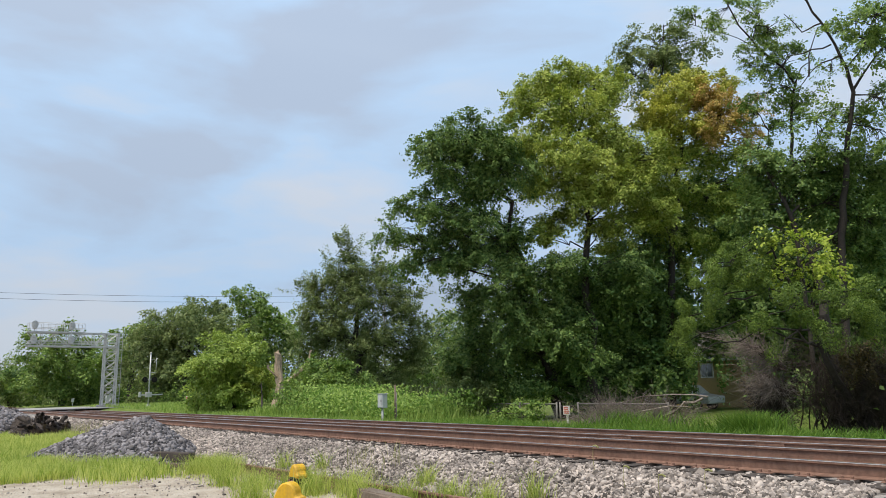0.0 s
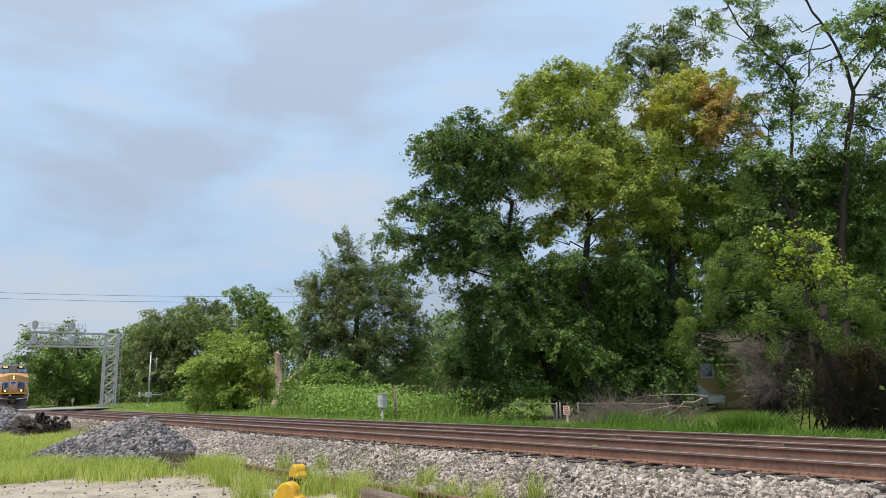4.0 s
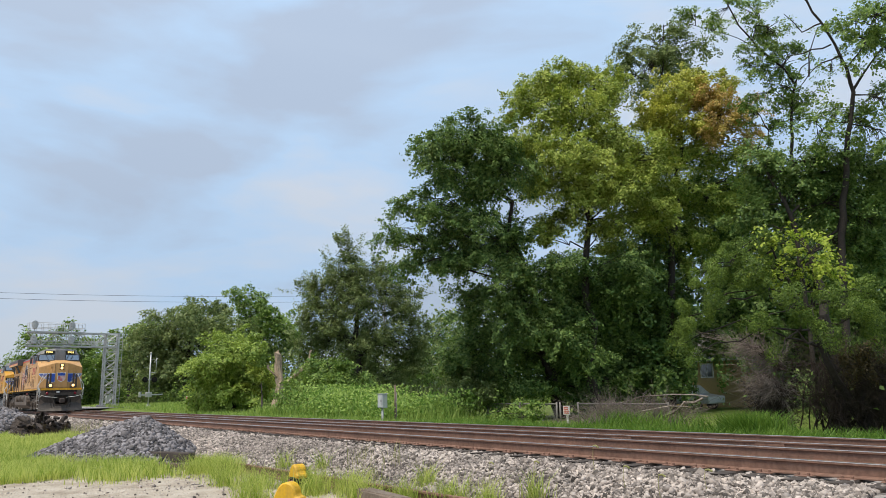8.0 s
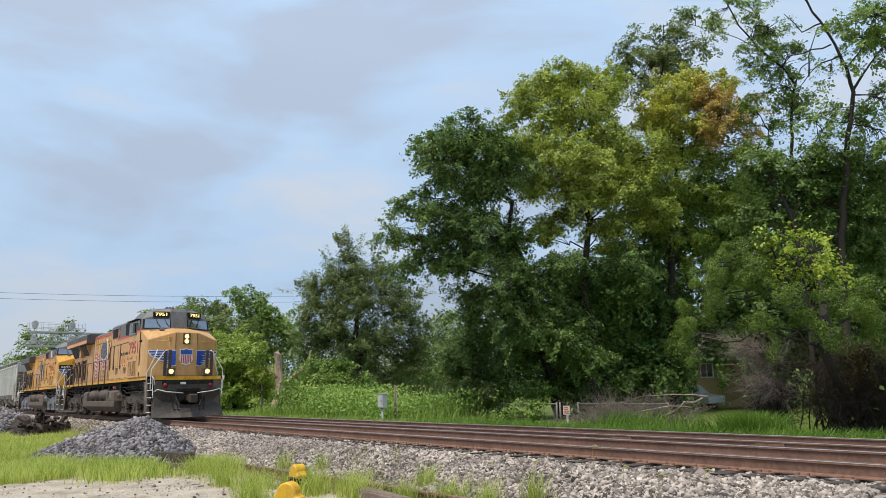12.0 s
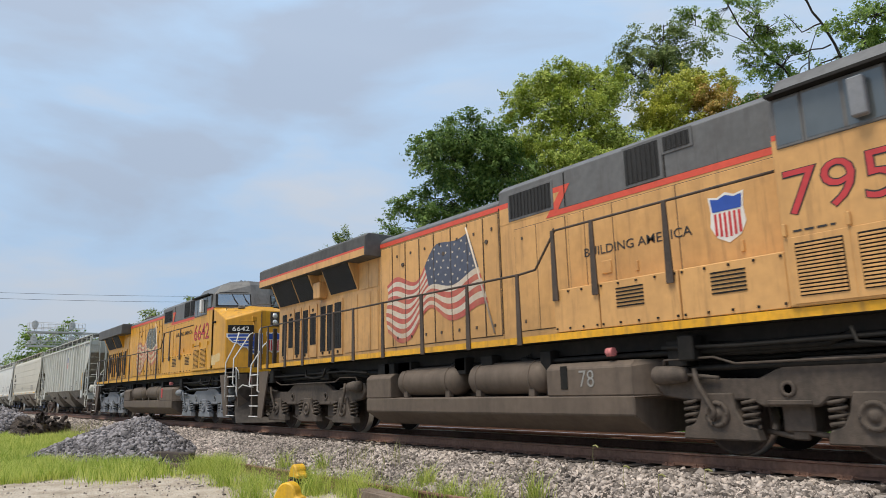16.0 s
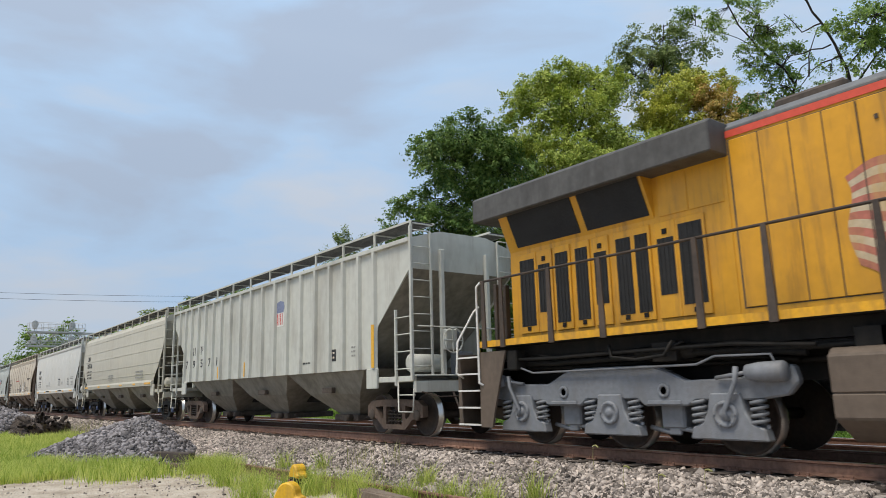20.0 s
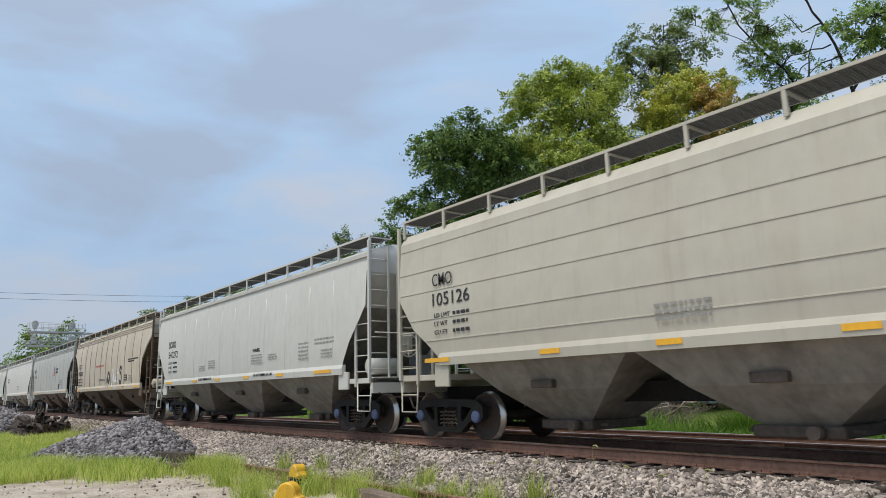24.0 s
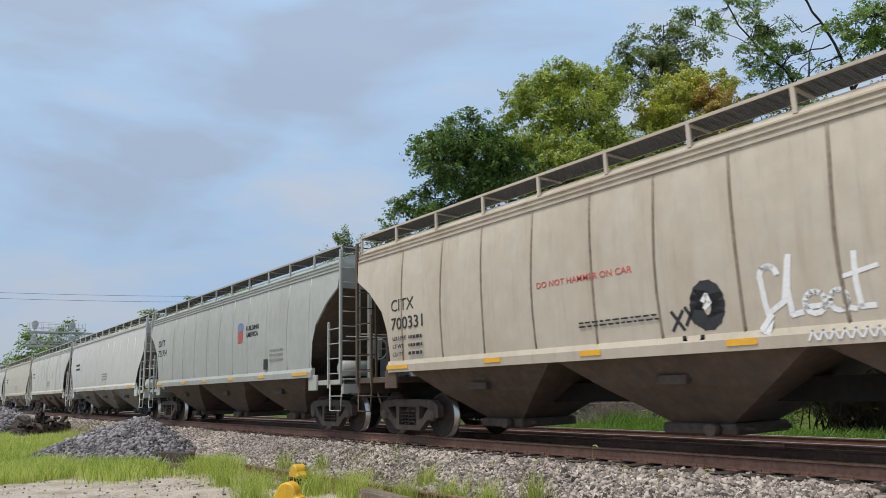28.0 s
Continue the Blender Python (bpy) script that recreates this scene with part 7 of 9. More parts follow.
CROWN_GREEN = [(-21.9, 23.4, 13.4, 1.45, 0.84), (-20.6, 25.2, 13.3, 1.61, 0.90), (-20.1, 27.0, 12.0, 1.17, 0.91), (-21.7, 23.5, 11.4, 1.75, 1.02), (-20.8, 25.7, 10.8, 1.54, 1.03), (-22.5, 23.2, 9.0, 1.21, 1.02), (-21.4, 24.6, 8.8, 1.33, 1.08), (-22.1, 24.3, 7.5, 0.70, 0.51)]
tree("maple", "maple whose crown is turning yellow and rusty brown", M_LEAF_YELLOW, (-22.6, 22.4), 0.2, 1.0, 0.15, CROWN_YELLOW, more=[("rusty brown turning leaves", M_LEAF_RUST, CROWN_RUSTY), ("green lower leaves", M_LEAF_FRESH, CROWN_GREEN)])
tree("elm", "dull olive elm rising behind the maples", M_LEAF_OLIVE, (-30.5, 32.0), 0.24, 1.3, 0.19, [(-28.0, 32.2, 25.9, 1.69, 1.02), (-29.4, 30.7, 25.2, 1.35, 0.76), (-27.1, 33.6, 25.3, 1.52, 1.02), (-28.9, 31.8, 23.8, 2.03, 1.10), (-26.0, 34.9, 25.7, 0.68, 0.85), (-27.7, 33.5, 23.3, 1.69, 0.93), (-30.0, 30.5, 23.4, 0.85, 1.10), (-27.4, 32.6, 27.1, 0.85, 0.42)], thin=True)
ASH_LIMBS = [
    [(-15.7, 24.1, 10.4), (-15.4, 23.9, 12.1), (-15.0, 23.7, 14.3), (-14.7, 23.7, 15.4), (-14.9, 23.1, 16.2), (-15.5, 22.1, 17.2), (-15.9, 21.2, 18.3), (-16.1, 20.4, 19.9)],
    [(-14.7, 23.7, 15.4), (-14.4, 23.9, 16.2), (-13.9, 24.3, 16.6)],
    [(-15.5, 22.1, 17.2), (-16.3, 20.9, 17.9), (-17.1, 19.7, 18.3), (-17.5, 19.1, 18.5)],
    [(-14.9, 23.1, 16.2), (-15.8, 22.0, 16.3), (-16.2, 21.3, 16.8)],
    [(-15.6, 21.8, 17.6), (-15.2, 22.0, 18.7), (-15.2, 21.5, 19.8)],
    [(-14.9, 23.8, 14.3), (-14.2, 24.5, 14.9), (-13.8, 25.0, 15.1)],
    [(-15.1, 23.7, 13.7), (-15.9, 22.9, 13.2)]]
tree("ash_tree", "tall thin ash with sparse leaves against the sky", M_LEAF_MID, (-16.0, 24.4), 0.11, 1.0, 0.125, [(-17.1, 19.4, 18.8, 0.67, 0.37), (-16.1, 20.7, 19.1, 0.95, 0.39), (-16.7, 20.2, 18.0, 0.51, 0.31), (-15.3, 21.9, 18.7, 0.95, 0.62), (-14.9, 22.7, 17.9, 0.73, 0.62), (-15.5, 22.2, 16.8, 0.84, 0.73), (-14.9, 23.1, 16.3, 0.79, 0.79), (-15.8, 22.1, 16.0, 0.73, 0.51), (-15.0, 23.3, 15.2, 0.62, 0.62), (-15.8, 22.5, 15.0, 0.79, 0.45), (-15.0, 23.7, 14.2, 0.62, 0.45), (-14.2, 24.5, 15.0, 0.79, 0.25), (-15.5, 23.2, 13.6, 0.45, 0.51), (-16.2, 22.2, 14.1, 0.45, 0.34), (-15.9, 22.9, 13.1, 0.39, 0.39), (-14.7, 24.3, 13.8, 0.45, 0.34)], thin=True, limbs=ASH_LIMBS)
ELM_LIMBS = [
    [(-11.2, 17.8, 6.3), (-10.8, 17.8, 8.2), (-10.5, 17.7, 9.7), (-10.2, 17.7, 10.9), (-10.0, 17.7, 11.7), (-10.0, 17.4, 12.6), (-10.1, 16.9, 13.5), (-10.3, 16.4, 14.4), (-10.6, 15.7, 15.5)],
    [(-10.0, 17.7, 11.8), (-9.5, 18.0, 12.6), (-9.1, 18.4, 13.3), (-8.5, 18.8, 14.1)],
    [(-10.0, 17.1, 13.1), (-10.8, 16.4, 12.6), (-11.2, 16.1, 12.0), (-11.4, 15.9, 11.3)],
    [(-10.9, 16.2, 12.3), (-10.8, 16.2, 13.1), (-10.4, 16.3, 14.1)],
    [(-10.2, 16.8, 13.5), (-10.9, 16.0, 13.2), (-11.3, 15.5, 13.1)],
    [(-10.3, 16.4, 14.3), (-10.8, 15.9, 14.0), (-11.1, 15.3, 14.7)],
    [(-10.0, 17.7, 11.6), (-9.6, 18.3, 11.6), (-9.2, 18.7, 11.7)],
    [(-10.0, 17.4, 12.6), (-9.4, 17.8, 13.5), (-9.0, 18.0, 14.5)],
    [(-10.3, 17.7, 10.6), (-10.7, 17.1, 10.6), (-11.1, 16.7, 10.2)]]
tree("elm", "old elm with a leaning dark trunk, bare limbs and open crown", M_LEAF_MID, (-11.9, 17.6), 0.15, 1.4, 0.11, [(-9.0, 18.0, 14.5, 0.78, 0.65), (-8.9, 18.5, 13.3, 0.56, 0.78), (-9.6, 17.4, 14.3, 0.39, 0.35), (-10.0, 16.9, 13.9, 0.26, 0.22), (-9.5, 18.4, 11.5, 0.56, 0.56), (-10.0, 18.0, 10.6, 0.39, 0.56), (-9.6, 18.7, 10.1, 0.47, 0.56), (-10.1, 17.2, 12.8, 0.30, 0.22), (-11.1, 16.8, 10.1, 0.47, 0.47), (-11.1, 16.6, 10.7, 0.43, 0.30), (-10.6, 17.2, 10.8, 0.30, 0.35), (-9.4, 17.8, 13.7, 0.47, 0.39), (-10.4, 16.9, 12.5, 0.22, 0.17)], thin=True, limbs=ELM_LIMBS)
tree("hackberry", "dense dark green hackberry at the edge of the wood", M_LEAF_DARK, (-11.6, 16.5), 0.18, 1.0, 0.13, [(-12.8, 16.3, 9.6, 0.63, 0.49), (-12.4, 17.1, 9.2, 0.85, 0.49), (-11.7, 17.9, 9.4, 0.85, 0.63), (-11.0, 18.8, 9.1, 0.94, 0.81), (-10.4, 19.8, 8.9, 0.72, 0.85), (-13.0, 16.6, 8.3, 0.94, 0.72), (-12.2, 17.7, 8.1, 1.07, 0.72), (-11.3, 19.0, 7.6, 1.07, 0.85), (-10.6, 20.0, 7.3, 0.72, 0.85), (-13.0, 16.9, 7.3, 0.85, 0.58), (-10.9, 20.1, 5.8, 0.63, 0.85), (-11.5, 19.2, 6.0, 0.85, 0.72), (-13.3, 16.0, 8.9, 0.49, 0.63), (-13.8, 15.9, 7.3, 0.58, 0.63), (-13.1, 15.9, 9.9, 0.22, 0.31)])
tree("mulberry", "bright green mulberry with lit hanging leaves", M_LEAF_LIT, (-9.9, 13.0), 0.05, 1.1, 0.12, [(-9.6, 10.3, 4.9, 0.43, 0.27), (-9.9, 10.0, 4.3, 0.33, 0.27), (-9.4, 10.8, 4.3, 0.46, 0.27), (-9.0, 11.3, 4.2, 0.37, 0.20), (-9.7, 10.4, 4.0, 0.40, 0.15), (-9.1, 11.0, 4.8, 0.37, 0.18), (-9.7, 10.0, 5.3, 0.23, 0.17)], thin=True)
CEDAR_FAR = [(-11.1, 7.9, 4.0, 0.46, 0.36), (-11.7, 8.0, 2.9, 0.41, 0.53), (-12.0, 8.0, 2.1, 0.33, 0.46), (-10.9, 8.5, 4.3, 0.53, 0.36), (-10.6, 9.2, 4.7, 0.53, 0.33), (-10.1, 9.7, 5.0, 0.37, 0.33), (-10.1, 9.2, 4.1, 0.36, 0.36), (-11.2, 8.5, 3.2, 0.46, 0.43), (-10.8, 8.9, 3.8, 0.46, 0.36), (-10.1, 9.4, 3.6, 0.33, 0.42), (-11.7, 8.0, 1.7, 0.23, 0.20)]
CEDAR_NEAR = [(-9.8, 8.5, 2.5, 0.40, 0.40), (-9.7, 8.8, 1.7, 0.20, 0.20), (-8.9, 9.6, 2.7, 0.49, 0.25), (-8.8, 9.9, 2.2, 0.40, 0.28), (-8.3, 10.4, 2.9, 0.56, 0.37), (-7.9, 11.1, 2.4, 0.50, 0.50), (-9.3, 9.4, 3.2, 0.57, 0.28), (-8.0, 11.1, 3.3, 0.57, 0.35), (-8.6, 10.1, 1.9, 0.28, 0.15), (-8.6, 10.2, 3.3, 0.44, 0.28)]
tree("cedar_tree", "green cedar with dense upright sprays", M_LEAF_CEDAR, (-9.5, 13.6), 0.12, 0.9, 0.06, CEDAR_FAR + CEDAR_NEAR, style="cedar")
tree("cedar_tree", "browning cedar with rusty lower sprays", M_LEAF_BROWN, (-9.3, 13.1), 0.14, 1.0, 0.09, [(-8.7, 12.4, 1.7, 0.53, 0.43), (-9.1, 12.1, 1.3, 0.43, 0.33), (-8.6, 12.8, 0.9, 0.43, 0.46), (-9.2, 11.8, 1.6, 0.27, 0.23)], style="cedar")
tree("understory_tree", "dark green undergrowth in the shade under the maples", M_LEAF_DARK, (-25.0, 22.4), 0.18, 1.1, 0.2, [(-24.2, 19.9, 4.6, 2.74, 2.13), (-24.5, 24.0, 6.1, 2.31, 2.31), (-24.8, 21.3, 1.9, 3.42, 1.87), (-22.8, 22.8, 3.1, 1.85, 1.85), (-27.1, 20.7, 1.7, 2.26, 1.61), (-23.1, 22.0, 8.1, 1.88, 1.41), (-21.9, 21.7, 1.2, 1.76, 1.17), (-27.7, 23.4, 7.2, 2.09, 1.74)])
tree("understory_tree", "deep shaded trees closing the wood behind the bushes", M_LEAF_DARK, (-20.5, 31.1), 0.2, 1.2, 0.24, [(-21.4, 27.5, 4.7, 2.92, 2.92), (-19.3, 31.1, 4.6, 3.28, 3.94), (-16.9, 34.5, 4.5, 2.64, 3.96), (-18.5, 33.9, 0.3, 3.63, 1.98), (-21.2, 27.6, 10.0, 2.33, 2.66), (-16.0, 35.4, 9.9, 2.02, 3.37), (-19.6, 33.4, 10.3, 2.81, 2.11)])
tree("willow", "olive green willow with upright twigs", M_LEAF_OLIVE, (-56.6, 23.8), 0.4, 1.0, 0.24, [(-55.9, 21.9, 13.5, 1.06, 1.27), (-56.7, 21.6, 11.5, 1.69, 1.48), (-55.4, 23.1, 12.0, 1.48, 1.38), (-58.6, 19.7, 9.6, 1.27, 1.38), (-57.5, 21.3, 9.0, 2.22, 2.01), (-55.6, 23.8, 8.9, 2.54, 2.22), (-53.8, 25.8, 9.9, 1.90, 2.22), (-59.1, 20.3, 5.9, 1.69, 2.22), (-57.2, 22.9, 5.3, 2.75, 2.54), (-54.9, 25.8, 5.7, 2.75, 2.54), (-53.5, 27.7, 5.4, 1.16, 2.43), (-59.6, 20.7, 2.8, 1.48, 1.48), (-57.8, 23.3, 2.2, 3.07, 1.48), (-55.2, 26.6, 2.1, 2.54, 1.48), (-59.4, 19.4, 7.2, 0.85, 1.48), (-54.0, 24.7, 12.2, 1.38, 1.06)], style="upright")
tree("elm", "shaded elms at the end of the field", M_LEAF_DARK, (-70.9, 42.1), 0.3, 0.8, 0.34, [(-73.5, 45.6, 7.5, 2.54, 3.43), (-68.0, 38.8, 3.0, 3.09, 2.01), (-68.3, 43.7, 3.6, 2.79, 2.79), (-77.2, 40.4, 2.5, 4.42, 1.47)])
tree("bush", "round bright green bush at the crossing", M_LEAF_BUSH, (-57.9, 12.2), 0.15, 1.1, 0.22, [(-59.5, 12.0, 4.8, 2.15, 1.76), (-56.1, 12.7, 3.2, 1.78, 1.97), (-57.1, 9.9, 3.0, 1.66, 1.85), (-59.9, 13.2, 1.9, 2.56, 1.48), (-58.6, 14.4, 4.8, 1.29, 1.19), (-57.6, 11.0, 0.9, 2.0, 1.2), (-60.5, 12.6, 0.8, 2.0, 1.2), (-55.6, 12.4, 0.9, 1.6, 1.2), (-62.0, 13.5, 2.6, 1.8, 1.5)])
tree("elm", "grey-green elm in the row beyond the crossing", M_LEAF_OLIVE, (-87.7, 17.7), 0.4, 0.8, 0.34, [(-83.6, 16.0, 9.9, 3.08, 2.14), (-88.6, 14.9, 8.6, 3.46, 2.49), (-89.1, 20.6, 9.5, 3.34, 2.61), (-90.1, 13.4, 6.6, 3.05, 3.05), (-88.8, 17.8, 5.2, 4.36, 3.52), (-81.2, 19.6, 7.5, 2.67, 2.67), (-90.6, 19.5, 11.8, 2.49, 1.47), (-94.0, 16.0, 3.3, 3.62, 2.9)])
tree("poplar", "dark green poplar behind the row", M_LEAF_MID, (-99.8, 31.3), 0.35, 0.8, 0.36, [(-95.9, 27.0, 14.3, 2.1, 1.29), (-98.2, 31.6, 13.3, 2.19, 1.69), (-92.6, 31.5, 10.1, 2.41, 2.41), (-100.2, 30.3, 11.6, 3.38, 2.54), (-94.3, 34.0, 8.7, 2.14, 2.8), (-100.0, 33.9, 7.4, 3.43, 3.43)])
tree("elm", "green elm beside the signal mast", M_LEAF_MID, (-108.8, 16.3), 0.4, 0.8, 0.4, [(-108.9, 16.2, 10.2, 2.32, 1.83), (-110.4, 15.6, 6.2, 2.49, 3.82), (-112.7, 17.6, 2.1, 2.88, 2.37), (-108.5, 17.6, 11.0, 2.01, 1.5)])
tree("elm", "broad green trees behind the signal bridge", M_LEAF_MID, (-123.4, 9.9), 0.4, 0.8, 0.42, [(-116.2, 7.5, 8.9, 3.66, 2.0), (-115.5, 11.3, 6.4, 3.87, 3.03), (-118.0, 5.7, 6.5, 2.66, 2.49), (-120.4, 9.7, 3.6, 5.16, 3.1), (-121.1, 14.2, 2.3, 3.01, 2.3), (-124.0, 5.7, 3.4, 3.11, 2.59)])
tree("elm", "distant dark trees at the end of the line", M_LEAF_DARK, (-164.1, 7.5), 0.4, 0.8, 0.5, [(-156.1, 7.2, 6.1, 2.37, 1.72), (-156.3, 5.8, 4.0, 2.14, 2.35), (-171.7, 10.8, 3.1, 3.57, 2.38), (-154.6, 1.8, 4.6, 4.16, 2.91), (-158.9, -3.0, 4.2, 5.21, 3.13)])
tree("shrub", "leafy shrub at the foot of the dead snag", M_LEAF_MID, (-44.2, 13.4), 0.1, 1.0, 0.18, [(-45.7, 14.4, 2.6, 1.48, 1.07), (-42.0, 11.0, 1.2, 1.47, 0.81), (-44.5, 15.2, 1.5, 1.46, 0.97), (-47.3, 12.5, 0.8, 1.06, 0.57)])
tree("shrub", "yellow-green vine beside the dead snag", M_LEAF_LIGHT, (-51.5, 12.0), 0.08, 1.0, 0.16, [(-53.6, 12.7, 2.3, 0.7, 0.8), (-54.7, 13.1, 1.3, 0.9, 0.64)])
tree("shrub", "low green shrub growing through the fence", M_LEAF_MID, (-21.3, 10.5), 0.05, 1.0, 0.12, [(-20.6, 10.4, -0.1, 0.5, 0.3), (-21.9, 10.6, -0.1, 0.4, 0.28), (-22.4, 10.2, -0.2, 0.45, 0.24)])
tree("shrub", "olive shrub at the end of the fence", M_LEAF_OLIVE, (-27.8, 12.8), 0.06, 1.0, 0.14, [(-27.4, 12.6, 0.9, 0.85, 0.85), (-28.7, 13.1, 1.8, 0.71, 0.77), (-26.2, 12.7, 0.6, 0.72, 0.55)])

# ---- dead brush ----
M_DEAD_DARK = mat("dead_twig_brown", (0.06, 0.043, 0.034), 0.9, var=0.4, scale=4, bump=0.4, bump_scale=25, island=0.5)


def dead_bush(label, base, height, spread, stems, seed, lean=(0, 0), thin=1.0, material=None, droop=0.1):
    """Crooked bare stems that carry fans of fine twigs, each twig forked twice."""
    rng = np.random.default_rng(seed)
    t = thing("dead_bush", label, "dead bush", group="dead brush along the line")
    segs, stem = [], []
    for i in range(stems):
        ang = rng.uniform(0, 2 * math.pi)
        h = height * rng.uniform(0.25, 1.0)
        out = spread * rng.uniform(0.15, 1.0)
        tip = np.array([base[0] + lean[0] * h + math.cos(ang) * out, base[1] + lean[1] * h + math.sin(ang) * out, base[2] + h])
        root = np.array(base) + np.array([rng.normal() * spread * 0.3, rng.normal() * spread * 0.3, 0])
        s, pts = bough(root, tip, 0.02 * thin, 0.006, rng, 7, 0.12)
        stem += s
        for j in range(9):
            st = pts[rng.integers(2, 8)]
            way = (tip - root) / h * 0.35 + rng.normal(size=3) * 0.42 * np.array([1, 1, 0.8]) - np.array([0, 0, droop])
            e = st + way * rng.uniform(0.5, 1.1)
            s, p2 = bough(st, e, 0.007, 0.003, rng, 3, -0.1)
            segs += s
            for k in range(5):
                e2 = p2[rng.integers(0, 4)]
                e3 = e2 + way * 0.35 + rng.normal(size=3) * 0.13 - np.array([0, 0, droop * 0.3])
                segs.append((*e2, *e3, 0.0036, 0.002))
    for nm, sg, sd in (("stem", stem, 4), ("twig_tangle", segs, 3)):
        o = new(nm, sticks(nm, sg, M_DEAD_DARK if nm == "stem" else material or M_DEAD, sd))
        o.parent = t
        o["kind"] = "stuff"
    return t


dead_bush("dead cedar with a tangle of bare brown twigs", (-9.9, 12.7, -0.65), 2.9, 1.1, 75, 1, (-0.1, 0.0), 1.2, M_DEAD_DARK)
dead_bush("dead cedar with bare twigs spread low over the grass", (-11.5, 11.7, -0.65), 1.7, 0.8, 65, 2, (0.0, 0.0), 1.0, M_DEAD_DARK, 0.25)
dead_bush("dead brush with pale feathery twigs", (-10.9, 11.4, 1.3), 1.0, 0.35, 26, 3, (-1.0, -0.4), 0.8, None, 0.2)
dead_bush("dead brush with pale drooping twigs", (-10.8, 11.2, 0.5), 0.8, 0.35, 26, 9, (-0.9, -0.35), 0.8, None, 0.35)
dead_bush("dead brown brush under the cedar", (-9.0, 13.3, -0.65), 2.4, 1.2, 70, 4, (0.0, 0.0), 1.0, M_DEAD_DARK)
dead_bush("dead brown brush in the shade of the wood", (-7.9, 13.2, -0.65), 2.2, 1.2, 60, 5, (0, 0), 1.0, M_DEAD_DARK)
dead_bush("heap of fallen dry twigs on the fence", (-17.6, 12.2, -0.6), 0.7, 0.9, 50, 6, (0.6, 0.0))
dead_bush("heap of cut dry branches beside the fence", (-16.2, 12.3, -0.6), 0.6, 0.9, 40, 7, (0.5, 0.0))
dead_bush("heap of bare twigs over the broken fence", (-18.8, 12.3, -0.6), 0.65, 0.7, 40, 8, (0.3, 0.0))


def fallen_log(a, b, r, seed):
    rng = np.random.default_rng(seed)
    s, _ = bough(a, b, r, r * 0.5, rng, 6, 0.02)
    o = thing("fallen_branch", "fallen bare branch lying across the fence", "branch", group="fallen branches", data=sticks("fallen_branch", s, M_DEAD, 7))
    return o


fallen_log((-14.1, 12.4, 0.5), (-18.2, 12.2, 0.3), 0.026, 1)
fallen_log((-14.3, 12.4, 0.45), (-15.9, 11.8, -0.35), 0.042, 2)
fallen_log((-14.8, 12.2, 0.15), (-19.5, 11.9, -0.35), 0.026, 3)

def woods(name, label, path, height, n, size, material, seed):
    """A far belt of trees as one leafy mass along a line on the plan, its top uneven."""
    rng = np.random.default_rng(seed)
    p = np.array(path, float)
    k = np.concatenate([[0], np.cumsum(np.linalg.norm(np.diff(p, axis=0), axis=1))])
    u = rng.uniform(0, k[-1], n)
    x, y = np.interp(u, k, p[:, 0]), np.interp(u, k, p[:, 1])
    top = height * (0.7 + 0.2 * np.sin(u * 0.35 + seed) + 0.15 * np.sin(u * 0.9 + 2) + 0.08 * np.sin(u * 2.3))
    z = top * rng.random(n) ** 0.7 - 0.3
    d = rng.normal(0, min(1.6, height * 0.35), n)
    pts = np.stack([x + d, y + d * 0.7 + rng.normal(0, 1.2, n), z], 1)
    return thing(name, label, "woods", kind="stuff", data=leaves(name, pts, size, rng, material))


woods("far_woods", "belt of green trees beyond the crossing", [(-260, 4), (-175, 9), (-128, 14), (-108, 22), (-100, 34), (-92, 46)], 7.0, 16000, 0.62, M_LEAF_OLIVE, 91)
woods("field_edge_woods", "shaded hedgerow at the end of the field", [(-92, 46), (-74, 52), (-50, 56), (-28, 54), (-8, 46), (8, 38)], 6.0, 15000, 0.55, M_LEAF_DARK, 92)
woods("wood_underbrush", "low dark underbrush along the wood's edge", [(-12.5, 17), (-6, 15), (2, 13)], 2.4, 4500, 0.2, M_LEAF_DARK, 93)
woods("weed_mound", "leafy bright green weeds heaped along the bank", [(-40, 10.8), (-35, 10.6), (-29, 10.6), (-26, 11.2)], 1.75, 11000, 0.17, M_WEED, 95)
woods("crossing_woods", "tall green trees in a row behind the crossing", [(-235, 6), (-175, 11), (-140, 16), (-116, 22), (-100, 28), (-84, 35), (-70, 41), (-58, 42)], 11.5, 26000, 0.55, M_LEAF_OLIVE, 97)
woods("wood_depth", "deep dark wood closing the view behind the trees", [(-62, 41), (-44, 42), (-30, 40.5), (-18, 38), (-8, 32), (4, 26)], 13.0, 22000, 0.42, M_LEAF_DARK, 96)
woods("crossing_hedge", "low green hedge beside the crossing", [(-100, 15.5), (-80, 17), (-66, 18), (-54, 20)], 3.2, 7000, 0.32, M_LEAF_MID, 94)

# ---- ballast, piles, grass ----
M_ROOT = mat("charred_root", (0.055, 0.043, 0.037), 0.95, var=0.4, scale=4, dirt=(0.14, 0.11, 0.09), dirt_amount=0.5, bump=0.8, bump_scale=12)
rng0 = np.random.default_rng(9)


def bed(n, x0, x1, y0, y1, seed, lift=0.0):
    rng = np.random.default_rng(seed)
    u = rng.random(n)
    x = x1 - (x1 - x0) * u ** 1.5
    y = rng.uniform(y0, y1, n)
    return np.stack([x, y, ground_z(x, y) + 0.005 + lift + rng.uniform(-0.015, 0.02, n)], 1)


